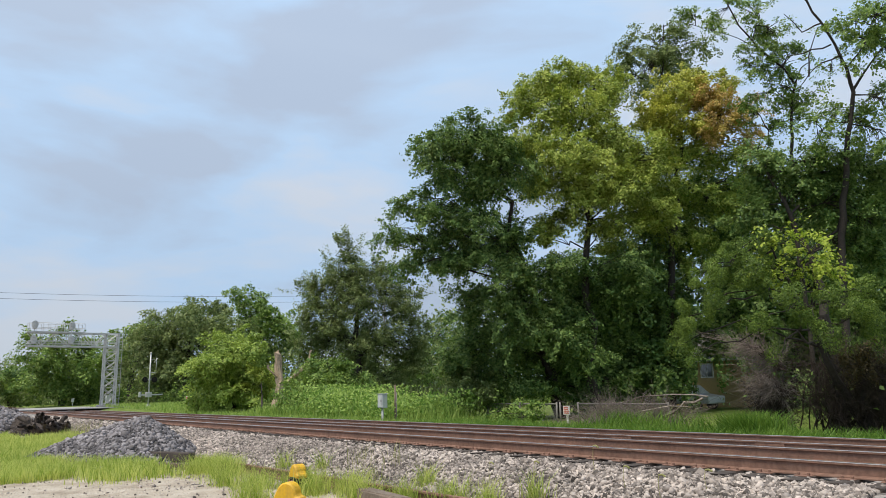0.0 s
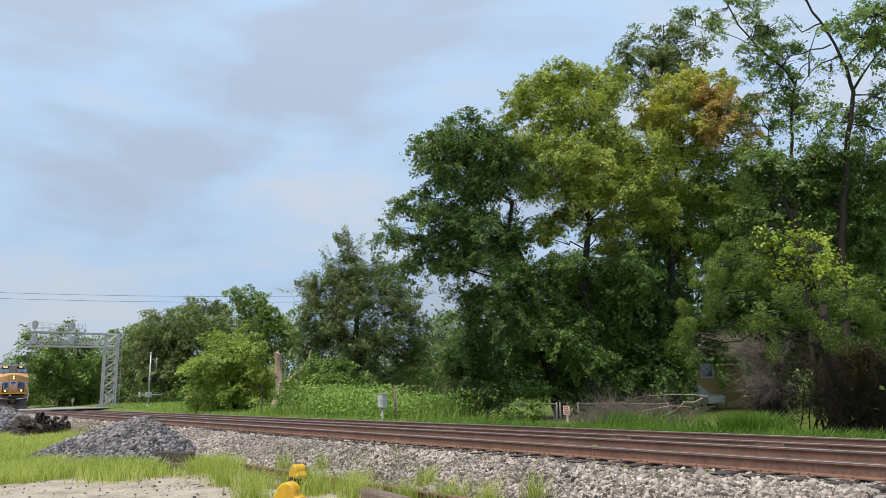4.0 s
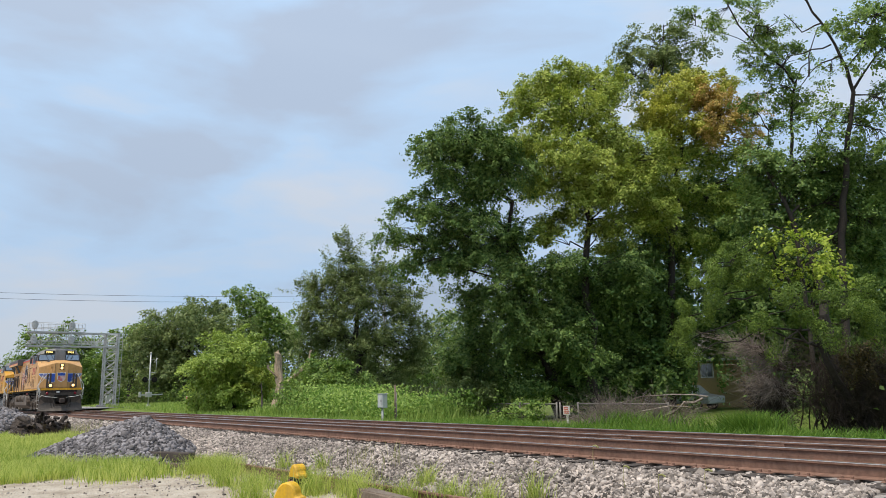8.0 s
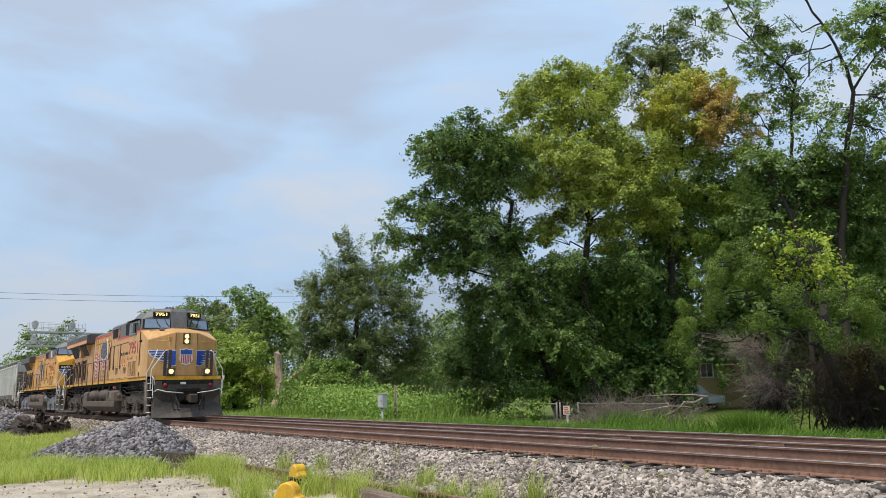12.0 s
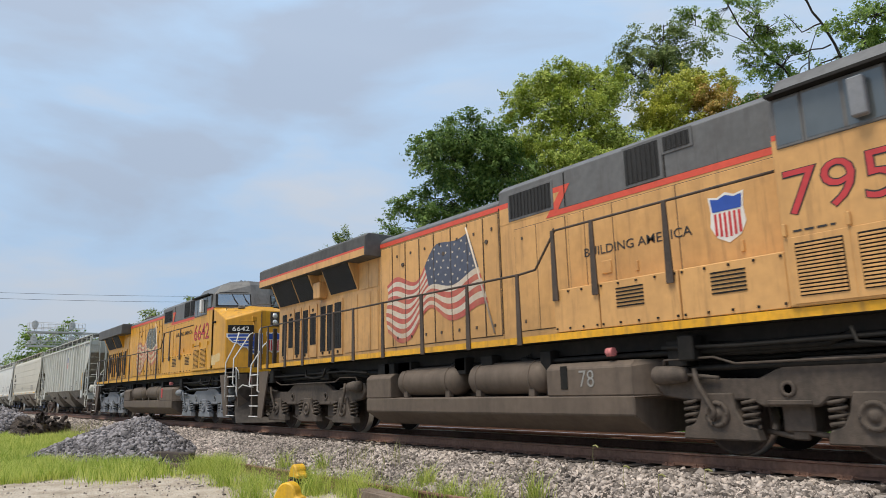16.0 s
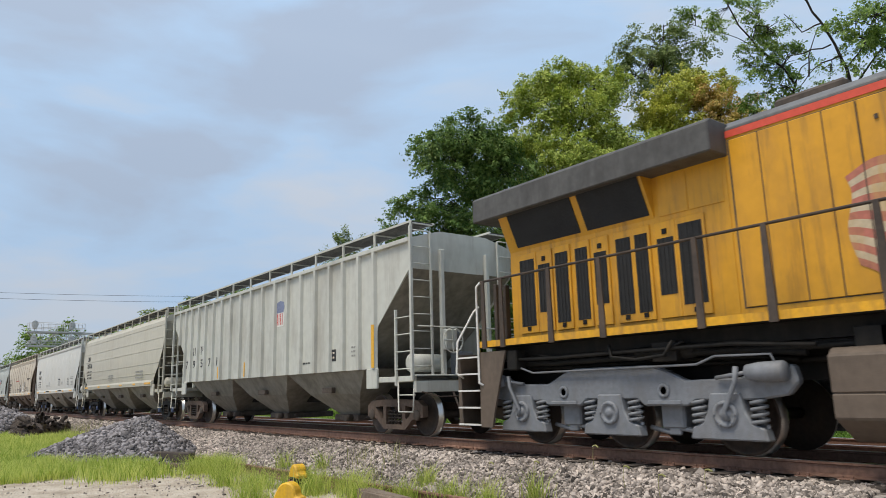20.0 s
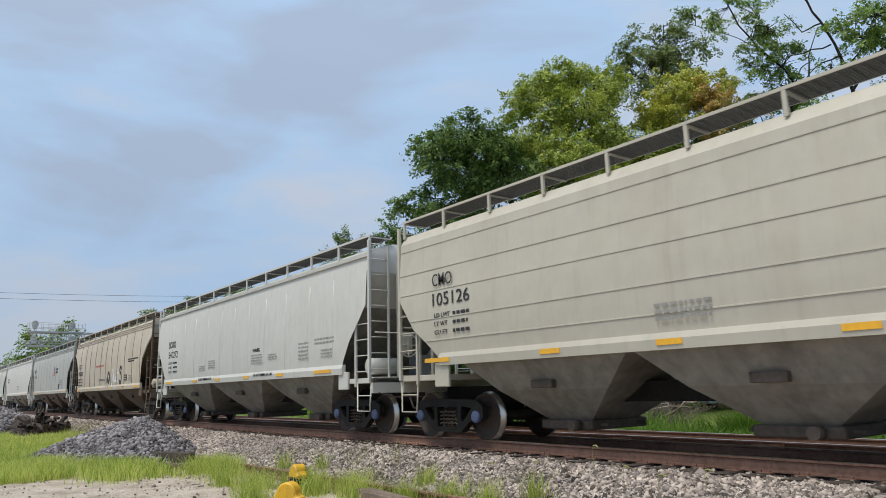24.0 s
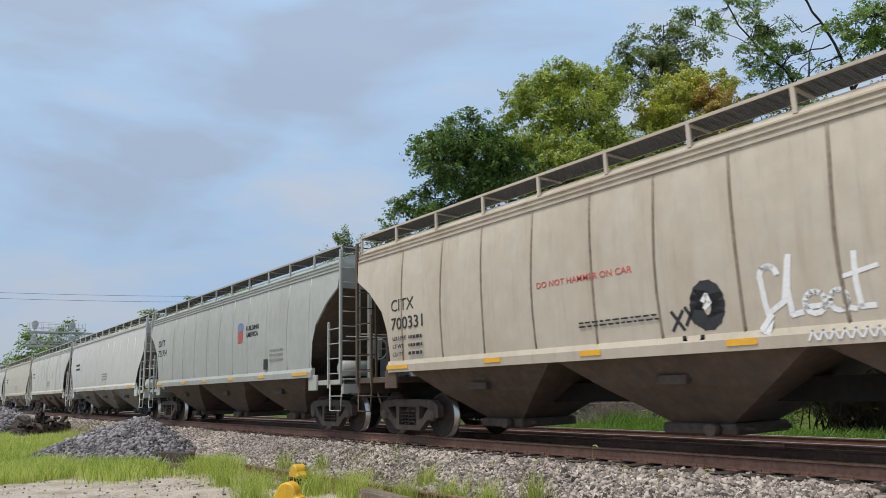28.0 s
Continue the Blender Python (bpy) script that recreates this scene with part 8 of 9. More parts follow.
stones("ballast_shoulder", "grey crushed stone ballast sloping from the track", bed(64000, -26, -3.5, -3.5, -0.95, 11), 0.0205, M_ROCK, 12)
stones("ballast_far", "grey crushed stone ballast further along the track", bed(16000, -60, -26, -3.6, -1.1, 13), 0.034, M_ROCK, 14)
stones("ballast_between", "crushed stone ballast between the rails and tracks", bed(11000, -45, -4, 0.9, 3.3, 15), 0.032, M_ROCK, 16)
stones("road_gravel", "small loose stones on the gravel yard", np.concatenate([bed(1900, -22, -9, -9.5, -3.6, 17), scatter(1500, -17.5, -13.5, -5.6, -4.4, 18, 0.5)]), 0.011, M_ROCK, 19, 0.5)


def heap(name, label, cx, cy, rx, ry, h, n, size, material, seed, peak=(0.0, 0.0)):
    """A mound of stones: a rough skin under loose lumps."""
    rng = np.random.default_rng(seed)
    r = np.sqrt(rng.random(n))
    a = rng.uniform(0, 2 * math.pi, n)
    wob = 1 + 0.08 * np.sin(3 * a + 1) + 0.05 * np.sin(7 * a)
    x, y = cx + rx * r * np.cos(a) * wob + peak[0] * (1 - r), cy + ry * r * np.sin(a) * wob + peak[1] * (1 - r)
    z = ground_z(x, y) + h * np.clip(1 - r ** 1.35, 0, 1) + rng.normal(0, size * 0.5, n)
    t = stones(name, label, np.stack([x, y, z], 1), size, material, seed, 0.3, "stone pile")
    return t


heap("stone_pile", "heap of dark grey crushed stone beside the track", -23.7, -4.75, 4.3, 2.2, 1.08, 15000, 0.043, M_ROCK_DARK, 21, (0.55, 0.7))
heap("stone_pile", "distant heap of dark crushed stone behind the roots", -47.5, -6.4, 4.6, 3.6, 1.68, 6500, 0.075, M_ROCK_DARK, 22)
heap("soil_mound", "mound of brown soil and broken roots", -44.5, -4.6, 2.8, 1.3, 0.75, 1600, 0.085, M_ROOT, 23)

grass("grass_verge_near", "yellow-green grass beside the gravel yard", np.concatenate([scatter(19000, -42, -21.5, -9.5, -5.6, 31), scatter(6500, -23, -18.6, -8.9, -6.6, 35), scatter(2500, -20, -16.6, -6.4, -4.9, 36, 0.3)]), 0.32, 0.02, M_GRASS, 32, 0.5)
grass("grass_verge_mid", "yellow-green grass between the stone heaps", scatter(5000, -38, -26, -5.4, -3.4, 33), 0.3, 0.022, M_GRASS, 34, 0.5)
def tuft(cx, cy, r, n, seed):
    rng = np.random.default_rng(seed)
    x, y = rng.normal(cx, r, n), rng.normal(cy, r * 0.7, n)
    return np.stack([x, y, ground_z(x, y) - 0.02], 1)


# (x, y, spread, blades) of the tufts that stand out
TUFTS = [(-19.2, -5.6, 0.35, 700), (-20.4, -6.0, 0.4, 700), (-18.0, -5.2, 0.25, 400), (-21.6, -6.6, 0.45, 600), (-17.0, -4.25, 0.3, 900), (-16.3, -4.05, 0.28, 900), (-15.5, -4.2, 0.22, 600), (-14.2, -4.7, 0.2, 300),
         (-13.2, -4.5, 0.22, 450), (-12.5, -4.0, 0.22, 450), (-11.6, -4.1, 0.2, 450), (-11.0, -3.7, 0.18, 350), (-10.2, -4.0, 0.2, 400), (-9.3, -3.75, 0.16, 300), (-8.6, -3.4, 0.15, 260), (-12.0, -5.1, 0.2, 300), (-8.0, -3.2, 0.12, 160), (-9.9, -2.9, 0.1, 120), (-7.4, -2.8, 0.1, 110), (-15.0, -3.1, 0.12, 120), (-13.6, -2.9, 0.1, 90)]
grass("grass_tuft_pile", "grass tufts at the foot of the stone heap", np.concatenate([tuft(*q, 200 + i) for i, q in enumerate(TUFTS[:4])]), 0.36, 0.013, M_GRASS, 37, 0.6)
grass("grass_tuft_siding", "tall grass tufts along the buried siding rail", np.concatenate([tuft(*q, 240 + i) for i, q in enumerate(TUFTS[4:])]), 0.4, 0.010, M_GRASS, 41, 0.65)
grass("grass_low_siding", "thin low grass between the siding and the yard", np.concatenate([scatter(1500, -18.0, -9.5, -5.0, -3.5, 38), scatter(700, -22, -18, -6.4, -4.8, 39)]), 0.16, 0.010, M_GRASS, 46, 0.7)
grass("grass_seed_heads", "pale seeding grass stems along the siding", np.concatenate([tuft(q[0], q[1], q[2] * 1.3, 14, 280 + i) for i, q in enumerate(TUFTS)] + [scatter(900, -42, -24, -4.2, -3.0, 43, 0.5), scatter(90, -13, -6, -3.3, -2.2, 44, 0.15)]), 0.48, 0.010, M_GRASS_DRY, 45, 0.35)
grass("bank_grass", "lush green grass on the bank beyond the tracks", np.concatenate([scatter(17000, -50, -24, 7.0, 12.5, 51), scatter(9000, -95, -50, 7.6, 16, 52)]), 0.42, 0.035, M_GRASS_LUSH, 53, 0.5)
grass("shaded_grass", "long green grass coloured darker for the shade of the wood", np.concatenate([scatter(8000, -25, -3, 7.2, 9.6, 151), scatter(6000, -25, -3, 7.4, 9.4, 152, 0.25)]), 0.42, 0.028, M_GRASS_SHADY, 153, 0.7)
grass("bank_grass_edge", "short grass at the edge of the far ballast", scatter(6000, -40, -2, 6.5, 7.4, 54), 0.2, 0.025, M_GRASS, 55, 0.6)
grass("bank_weeds", "tall bright weeds heaped on the bank", np.concatenate([scatter(3500, -46, -38, 9.2, 11.6, 56, 0.5), scatter(4600, -38, -26, 9.4, 11.4, 57, 0.4)]), 0.85, 0.06, M_GRASS_LUSH, 58, 0.4)
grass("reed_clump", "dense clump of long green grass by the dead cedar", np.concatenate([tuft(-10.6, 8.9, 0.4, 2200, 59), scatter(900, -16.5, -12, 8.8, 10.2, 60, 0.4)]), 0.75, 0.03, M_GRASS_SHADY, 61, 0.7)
grass("corn_field", "rows of pale green corn beyond the bank", np.concatenate([scatter(220, -66, -40, y, y + 0.3, 62 + i) for i, y in enumerate(np.arange(21, 30, 0.9))]), 1.9, 0.14, M_CORN, 71, 0.35, category="corn")


def seed_stem(x, y, h, seed):
    """A single foxtail: thin stem that nods under a bristly head."""
    rng = np.random.default_rng(seed)
    z = float(ground_z(x, y))
    pts = [np.array([x, y, z]), np.array([x - 0.02, y, z + h * 0.6]), np.array([x, y, z + h]), np.array([x + 0.05, y, z + h * 1.03]), np.array([x + 0.09, y, z + h * 0.97])]
    segs = [(*pts[i], *pts[i + 1], r, r) for i, r in zip(range(4), (0.004, 0.004, 0.012, 0.014))]
    return thing("foxtail", "nodding foxtail grass head by the rail", "grass stem", group="foxtail stems", data=sticks("foxtail", segs, M_GRASS_DRY, 5))


for i, (x, y, h) in enumerate(((-7.2, -1.75, 0.4), (-7.9, -2.3, 0.3), (-6.3, -2.2, 0.3), (-5.6, -2.4, 0.32), (-8.6, -2.6, 0.35), (-5.2, -2.0, 0.26))):
    seed_stem(x, y, h, 80 + i)

# ---- railway furniture ----
M_STEELGREY = mat("galvanised_steel", (0.50, 0.50, 0.49), 0.5, 0.35, var=0.12, scale=3, bump=0.06)
M_BOXGREY = mat("box_grey_paint", (0.50, 0.52, 0.52), 0.5, var=0.08, scale=4, dirt=(0.3, 0.28, 0.25), dirt_amount=0.3, bump=0.03)
M_WOOD = mat("weathered_timber", (0.16, 0.12, 0.09), 0.9, var=0.35, scale=4, dirt=(0.28, 0.24, 0.2), dirt_amount=0.5, bump=0.6, bump_scale=25)
M_SNAG = mat("split_wood", (0.42, 0.32, 0.23), 0.9, var=0.35, scale=3, dirt=(0.14, 0.1, 0.075), dirt_amount=0.6, bump=0.7, bump_scale=14)
M_YPAINT = mat("safety_yellow", (0.72, 0.42, 0.02), 0.55, var=0.1, scale=5, dirt=(0.35, 0.22, 0.08), dirt_amount=0.5, bump=0.1)
M_SIGNRED = mat("sign_red", (0.55, 0.12, 0.07), 0.6, var=0.15, scale=8, bump=0.0)
M_ASPHALT = mat("worn_asphalt", (0.33, 0.32, 0.31), 0.9, var=0.15, scale=2, bump=0.3)
M_SIDING = mat("house_siding", (0.40, 0.30, 0.13), 0.8, var=0.1, scale=4, bump=0.1)
M_SHINGLE = mat("roof_shingle", (0.11, 0.105, 0.10), 0.9, var=0.2, scale=6, bump=0.4)
M_CARPAINT = mat("car_white", (0.7, 0.72, 0.74), 0.25, var=0.03, scale=1, bump=0.0)
M_CHAIN = mat("fence_steel", (0.2, 0.185, 0.17), 0.6, 0.2, var=0.2, scale=4, bump=0.05)


def lattice_leg(bm, x0, x1, y0, y1, z0, z1, n, r=0.05):
    """A four-legged lattice column with crossed braces."""
    for x in (x0, x1):
        for y in (y0, y1):
            box(bm, x - r, x + r, y - r, y + r, z0, z1)
    for i in range(n):
        a, b = z0 + (z1 - z0) * i / n, z0 + (z1 - z0) * (i + 1) / n
        for x in (x0, x1):
            rod(bm, (x, y0, a), (x, y1, b), 0.035, 4)
            rod(bm, (x, y1, a), (x, y0, b), 0.035, 4)
            rod(bm, (x, y0, b), (x, y1, b), 0.03, 4)
        for y in (y0, y1):
            rod(bm, (x0, y, a), (x1, y, b), 0.035, 4)
            rod(bm, (x0, y, b), (x1, y, b), 0.03, 4)


def signal_bridge():
    t = thing("signal_bridge", "grey steel lattice cantilever signal bridge over the tracks", "signal bridge")
    X, Y0, Y1 = -85.0, 7.6, 8.9
    bm = bmesh.new()
    lattice_leg(bm, X - 0.45, X + 0.45, Y0, Y1, 0.1, 8.0, 8, 0.07)
    part("mast", bm, M_STEELGREY, t)
    bm = bmesh.new()
    for y in (Y0, Y1):
        for x in (X - 0.45, X + 0.45):
            prism(bm, [(x - 0.35, y - 0.35), (x + 0.35, y - 0.35), (x + 0.35, y + 0.35), (x - 0.35, y + 0.35)], -0.5, 0.25, "z", bevel=0.05)
    part("footing", bm, M_ASPHALT, t)
    bm = bmesh.new()
    zt, zb = 8.0, 6.55
    for x in (X - 0.7, X + 0.7):
        for z in (zt, zb):
            box(bm, x - 0.06, x + 0.06, 0.0, Y1, z - 0.06, z + 0.06)
        for i in range(6):
            a, b = i * Y0 / 6, (i + 1) * Y0 / 6
            rod(bm, (x, a, zb if i % 2 else zt), (x, b, zt if i % 2 else zb), 0.045, 4)
            rod(bm, (x, b, zb), (x, b, zt), 0.035, 4)
            for z in (zt, zb):
                rod(bm, (X - 0.7, a, z), (X + 0.7, b, z), 0.035, 4)
        for z in (6.85, 7.1):
            rod(bm, (x, 0, z), (x, Y0, z), 0.03, 4)
    part("boom", bm, M_STEELGREY, t)
    bm = bmesh.new()
    box(bm, X - 0.7, X + 0.7, 0.0, 5.3, zt + 0.06, zt + 0.11)
    for x in (X - 0.75, X + 0.75):
        for z in (8.5, 9.0):
            rod(bm, (x, 0, z), (x, 5.3, z), 0.025, 4)
        for i in range(9):
            rod(bm, (x, 5.3 * i / 8, zt), (x, 5.3 * i / 8, 9.0), 0.025, 4)
    part("walkway", bm, M_STEELGREY, t)
    bm = bmesh.new()
    for y in (Y1 + 0.15, Y1 + 0.5):
        rod(bm, (X, y, 0.0), (X, y, 8.0), 0.03, 4)
    for i in range(26):
        rod(bm, (X, Y1 + 0.15, 0.3 + i * 0.3), (X, Y1 + 0.5, 0.3 + i * 0.3), 0.018, 4)
    for i in range(12):
        lp = [(X + 0.35 * math.cos(a), Y1 + 0.33 + 0.35 * math.sin(a), 2.2 + i * 0.5) for a in np.linspace(-1.6, 1.6, 6)]
        tube(bm, lp, 0.014, 4)
    part("ladder", bm, M_STEELGREY, t)
    for y in (0.5, 4.0):
        for z in (8.75, 7.2):
            bm = bmesh.new()
            prism(bm, [(y + 0.32 * math.sin(a), z + 0.44 * math.cos(a)) for a in np.linspace(0, 2 * math.pi, 17)[:-1]], X + 0.85, X + 0.9, "x")
            box(bm, X + 0.6, X + 0.86, y - 0.2, y + 0.2, z - 0.45, z + 0.4, 0.03)
            for k in (-0.3, 0, 0.3):
                lathe(bm, [(X + 0.9, 0.12), (X + 1.05, 0.12)], (0, y, z + k), "x", 10)
            rod(bm, (X + 0.7, y, 6.4), (X + 0.7, y, z), 0.05, 6)
            part("signal_head", bm, M_STEELGREY, t, "grey signal head seen from behind")
    return t


signal_bridge()


def crossing_signal():
    t = thing("crossing_signal", "silver level crossing signal mast with gate mechanism", "crossing signal")
    x, y = -75.4, 10.0
    z = float(ground_z(x, y)) - 0.1
    bm = bmesh.new()
    rod(bm, (x, y, z), (x, y, 5.3), 0.07, 10)
    rod(bm, (x, y, z), (x, y, z + 0.35), 0.2, 10)
    lathe(bm, [(5.3, 0.12), (5.42, 0.08), (5.5, 0.02)], (x, y, 0), "z", 10)
    part("mast", bm, M_STEELGREY, t)
    bm = bmesh.new()
    box(bm, x - 0.25, x + 0.25, y - 0.3, y + 0.25, 0.95, 1.45, 0.03)
    box(bm, x - 0.06, x + 0.06, y - 0.9, y + 1.35, 1.12, 1.26, 0.01)
    box(bm, x - 0.15, x + 0.15, y - 0.95, y - 0.75, 0.95, 1.5, 0.02)
    part("gate_mechanism", bm, M_STEELGREY, t)
    for yy in (-0.45, 0.45):
        bm = bmesh.new()
        lathe(bm, [(x + 0.05, 0.28), (x + 0.1, 0.28)], (0, y + yy, 2.7), "x", 16)
        lathe(bm, [(x + 0.1, 0.13), (x + 0.4, 0.15)], (0, y + yy, 2.7), "x", 12)
        part("flasher", bm, M_BLACK, t)
    bm = bmesh.new()
    rod(bm, (x, y - 0.5, 2.7), (x, y + 0.5, 2.7), 0.04, 6)
    rod(bm, (x + 0.12, y + 0.55, 3.2), (x + 0.12, y + 0.55, 4.9), 0.03, 6)
    rod(bm, (x + 0.12, y + 0.3, 4.4), (x + 0.12, y + 0.7, 4.9), 0.04, 6)
    rod(bm, (x, y, 4.7), (x + 0.1, y + 0.5, 4.7), 0.03, 6)
    rod(bm, (x, y, 3.4), (x + 0.1, y + 0.5, 3.4), 0.03, 6)
    part("crossarm", bm, M_STEELGREY, t)
    return t


crossing_signal()


def relay_box(x, y, w, h, zb, label):
    t = thing("relay_box", label, "equipment box", group="trackside boxes")
    bm = bmesh.new()
    rod(bm, (x, y, float(ground_z(x, y)) - 0.2), (x, y, zb), 0.06, 8)
    part("post", bm, M_STEELGREY, t)
    bm = bmesh.new()
    box(bm, x - w / 2, x + w / 2, y - w * 0.35, y + w * 0.35, zb, zb + h, 0.02)
    b = part("cabinet", bm, M_BOXGREY, t)
    bm = bmesh.new()
    box(bm, x - w / 2 + 0.04, x + w / 2 - 0.04, y - w * 0.35 - 0.015, y - w * 0.35, zb + 0.04, zb + h - 0.04, 0.006)
    d = part("door", bm, M_BOXGREY, b)
    bm = bmesh.new()
    box(bm, x - w / 2 - 0.03, x + w / 2 + 0.03, y - w * 0.42, y + w * 0.42, zb + h, zb + h + 0.025, 0.008)
    part("lid", bm, M_BOXGREY, b)
    bm = bmesh.new()
    rod(bm, (x + w * 0.3, y - w * 0.4, zb + h * 0.45), (x + w * 0.3, y - w * 0.4, zb + h * 0.6), 0.015, 6)
    part("handle", bm, M_BLACK, b)
    return t


relay_box(-28.3, 8.0, 0.42, 0.64, 0.2, "grey steel relay box on a post in the weeds")
relay_box(-100.0, 11.5, 0.7, 0.95, 0.4, "small pale box on a post near the crossing")
relay_box(-112.0, 9.5, 0.4, 0.5, 0.5, "small far box on a post beside the line")


def timber_post(x, y, z1, r, label, material):
    bm = bmesh.new()
    z = float(ground_z(x, y)) - 0.2
    rod(bm, (x, y, z), (x + 0.03, y, z1), r, 9, r * 0.85)
    return thing("post", label, "post", group="posts along the line", data=mesh("post", bm, material))


timber_post(-28.0, 8.5, 1.25, 0.045, "weathered timber post behind the relay box", M_WOOD)
timber_post(-27.6, 8.3, 0.9, 0.03, "thin steel post behind the relay box", M_CHAIN)
timber_post(-57.0, 12.5, 1.35, 0.06, "short white marker post in the grass", M_WHITE)


def warning_board(x, y, z0, z1, w, label):
    t = thing("warning_sign", label, "sign", group="signs along the line")
    bm = bmesh.new()
    box(bm, x - 0.05, x + 0.05, y - 0.03, y + 0.03, float(ground_z(x, y)) - 0.2, z1, 0.005)
    part("post", bm, M_WHITE, t)
    bm = bmesh.new()
    box(bm, x - w / 2, x + w / 2, y - 0.06, y - 0.035, z0, z1, 0.004)
    b = part("board", bm, M_WHITE, t)
    bm = bmesh.new()
    h = z1 - z0
    for k in (0.12, 0.34, 0.56, 0.78):
        box(bm, x - w * 0.4, x + w * (0.38 - 0.1 * (k > 0.5)), y - 0.066, y - 0.06, z0 + h * k, z0 + h * (k + 0.13))
    part("print", bm, M_SIGNRED, b)
    return t


warning_board(-63.0, 10.0, 0.4, 0.95, 0.75, "small white sign with red print on a white post")
warning_board(-21.2, 12.9, -0.22, 0.15, 0.38, "small white and red sign on the wire fence")


def fence():
    t = thing("wire_fence", "low rusty chain-link fence with pipe rails", "fence")
    y = 13.05
    z = float(ground_z(-20, y))
    for x in (-28.9, -26.6, -24.3, -21.95, -21.75, -20.7, -18.4, -16.2):
        bm = bmesh.new()
        rod(bm, (x, y, z - 0.15), (x, y, 0.3), 0.04, 8)
        part("post", bm, M_CHAIN, t)
    for a, b in ((-28.9, -21.95), (-20.7, -16.2)):
        bm = bmesh.new()
        rod(bm, (a, y, 0.24), (b, y, 0.22), 0.034, 7)
        part("rail", bm, M_CHAIN, t)
        segs = []
        n = int((b - a) / 0.09)
        for i in range(n):
            x = a + i * 0.09
            segs.append((x, y, z, min(x + 0.8, b), y, 0.22, 0.003, 0.003))
            segs.append((x, y, 0.22, min(x + 0.8, b), y, z, 0.003, 0.003))
        o = new("mesh_wire", sticks("mesh_wire", segs, M_CHAIN, 3))
        o.parent = t
        o["kind"] = "stuff"
    return t


fence()


def snag():
    t = thing("dead_snag", "broken dead tree trunk with split pale wood", "dead tree")
    rng = np.random.default_rng(77)
    bx, by, bz = -51.0, 13.0, float(ground_z(-51, 13)) - 0.1
    bm = bmesh.new()
    def limb(a, b, r0, r1, teeth):
        prev = None
        n, seg = 7, 11
        for i in range(n + 1):
            u = i / n
            c = Vector(a).lerp(Vector(b), u)
            ring = []
            for j in range(seg):
                an = 2 * math.pi * j / seg
                r = (r0 + (r1 - r0) * u) * (1 + 0.22 * math.sin(3 * an + 5 * u) + rng.normal() * 0.07)
                dz = rng.uniform(-0.1, 0.75) * teeth if i == n else 0
                ring.append(bm.verts.new((c.x + r * math.cos(an), c.y + r * math.sin(an), c.z + dz)))
            if prev:
                for j in range(seg):
                    bm.faces.new((prev[j], prev[(j + 1) % seg], ring[(j + 1) % seg], ring[j]))
            prev = ring
        bm.faces.new(prev)
    limb((bx, by, bz), (bx + 0.15, by + 0.15, 2.0), 0.5, 0.34, 0)
    limb((bx + 0.1, by + 0.1, 1.7), (bx - 0.05, by - 0.1, 3.8), 0.3, 0.24, 1)
    limb((bx + 0.15, by + 0.2, 1.4), (bx + 0.7, by + 1.5, 2.7), 0.24, 0.17, 0)
    limb((bx + 0.65, by + 1.4, 2.5), (bx + 0.8, by + 2.3, 3.7), 0.15, 0.08, 0.9)
    limb((bx + 0.1, by - 0.1, 2.2), (bx + 0.0, by - 0.9, 2.9), 0.12, 0.06, 0.5)
    bmesh.ops.recalc_face_normals(bm, faces=bm.faces[:])
    part("trunk", bm, M_SNAG, t)


snag()

# crossing road beyond the heaps
bm = bmesh.new()
prism(bm, [(-96, -40), (-82, -40), (-80, 11), (-74, 30), (-90, 30), (-97, 11)], -0.06, 0.015, "z")
thing("crossing_road", "pale worn road that crosses both tracks", "road", kind="structure", data=mesh("crossing_road", bm, M_ASPHALT))

# overhead wires
def wire(a, b, sag, label):
    cu = [(a[0] + (b[0] - a[0]) * i / 24, a[1] + (b[1] - a[1]) * i / 24, a[2] + (b[2] - a[2]) * i / 24 - sag * math.sin(math.pi * i / 24)) for i in range(25)]
    return thing("overhead_wire", label, "wire", group="overhead wires", data=mesh("overhead_wire", tube(bmesh.new(), cu, 0.024, 5), M_BLACK))


wire((-131, -25, 17.6), (-112, 62, 19.0), 0.9, "thin overhead wire slung between far poles")
wire((-131, -25, 16.7), (-112, 62, 17.8), 0.8, "thin overhead wire slung between far poles")


def utility_pole(x, y):
    t = thing("utility_pole", "tall timber utility pole with a crossarm", "utility pole", group="utility poles")
    z = float(ground_z(x, y)) - 0.3
    bm = bmesh.new()
    rod(bm, (x, y, z), (x, y, 20.0), 0.2, 9, 0.13)
    part("pole", bm, M_WOOD, t)
    bm = bmesh.new()
    box(bm, x - 1.2, x + 1.2, y - 0.06, y + 0.06, 18.9, 19.05)
    part("crossarm", bm, M_WOOD, t)


utility_pole(-112, 62)
utility_pole(-131, -25)

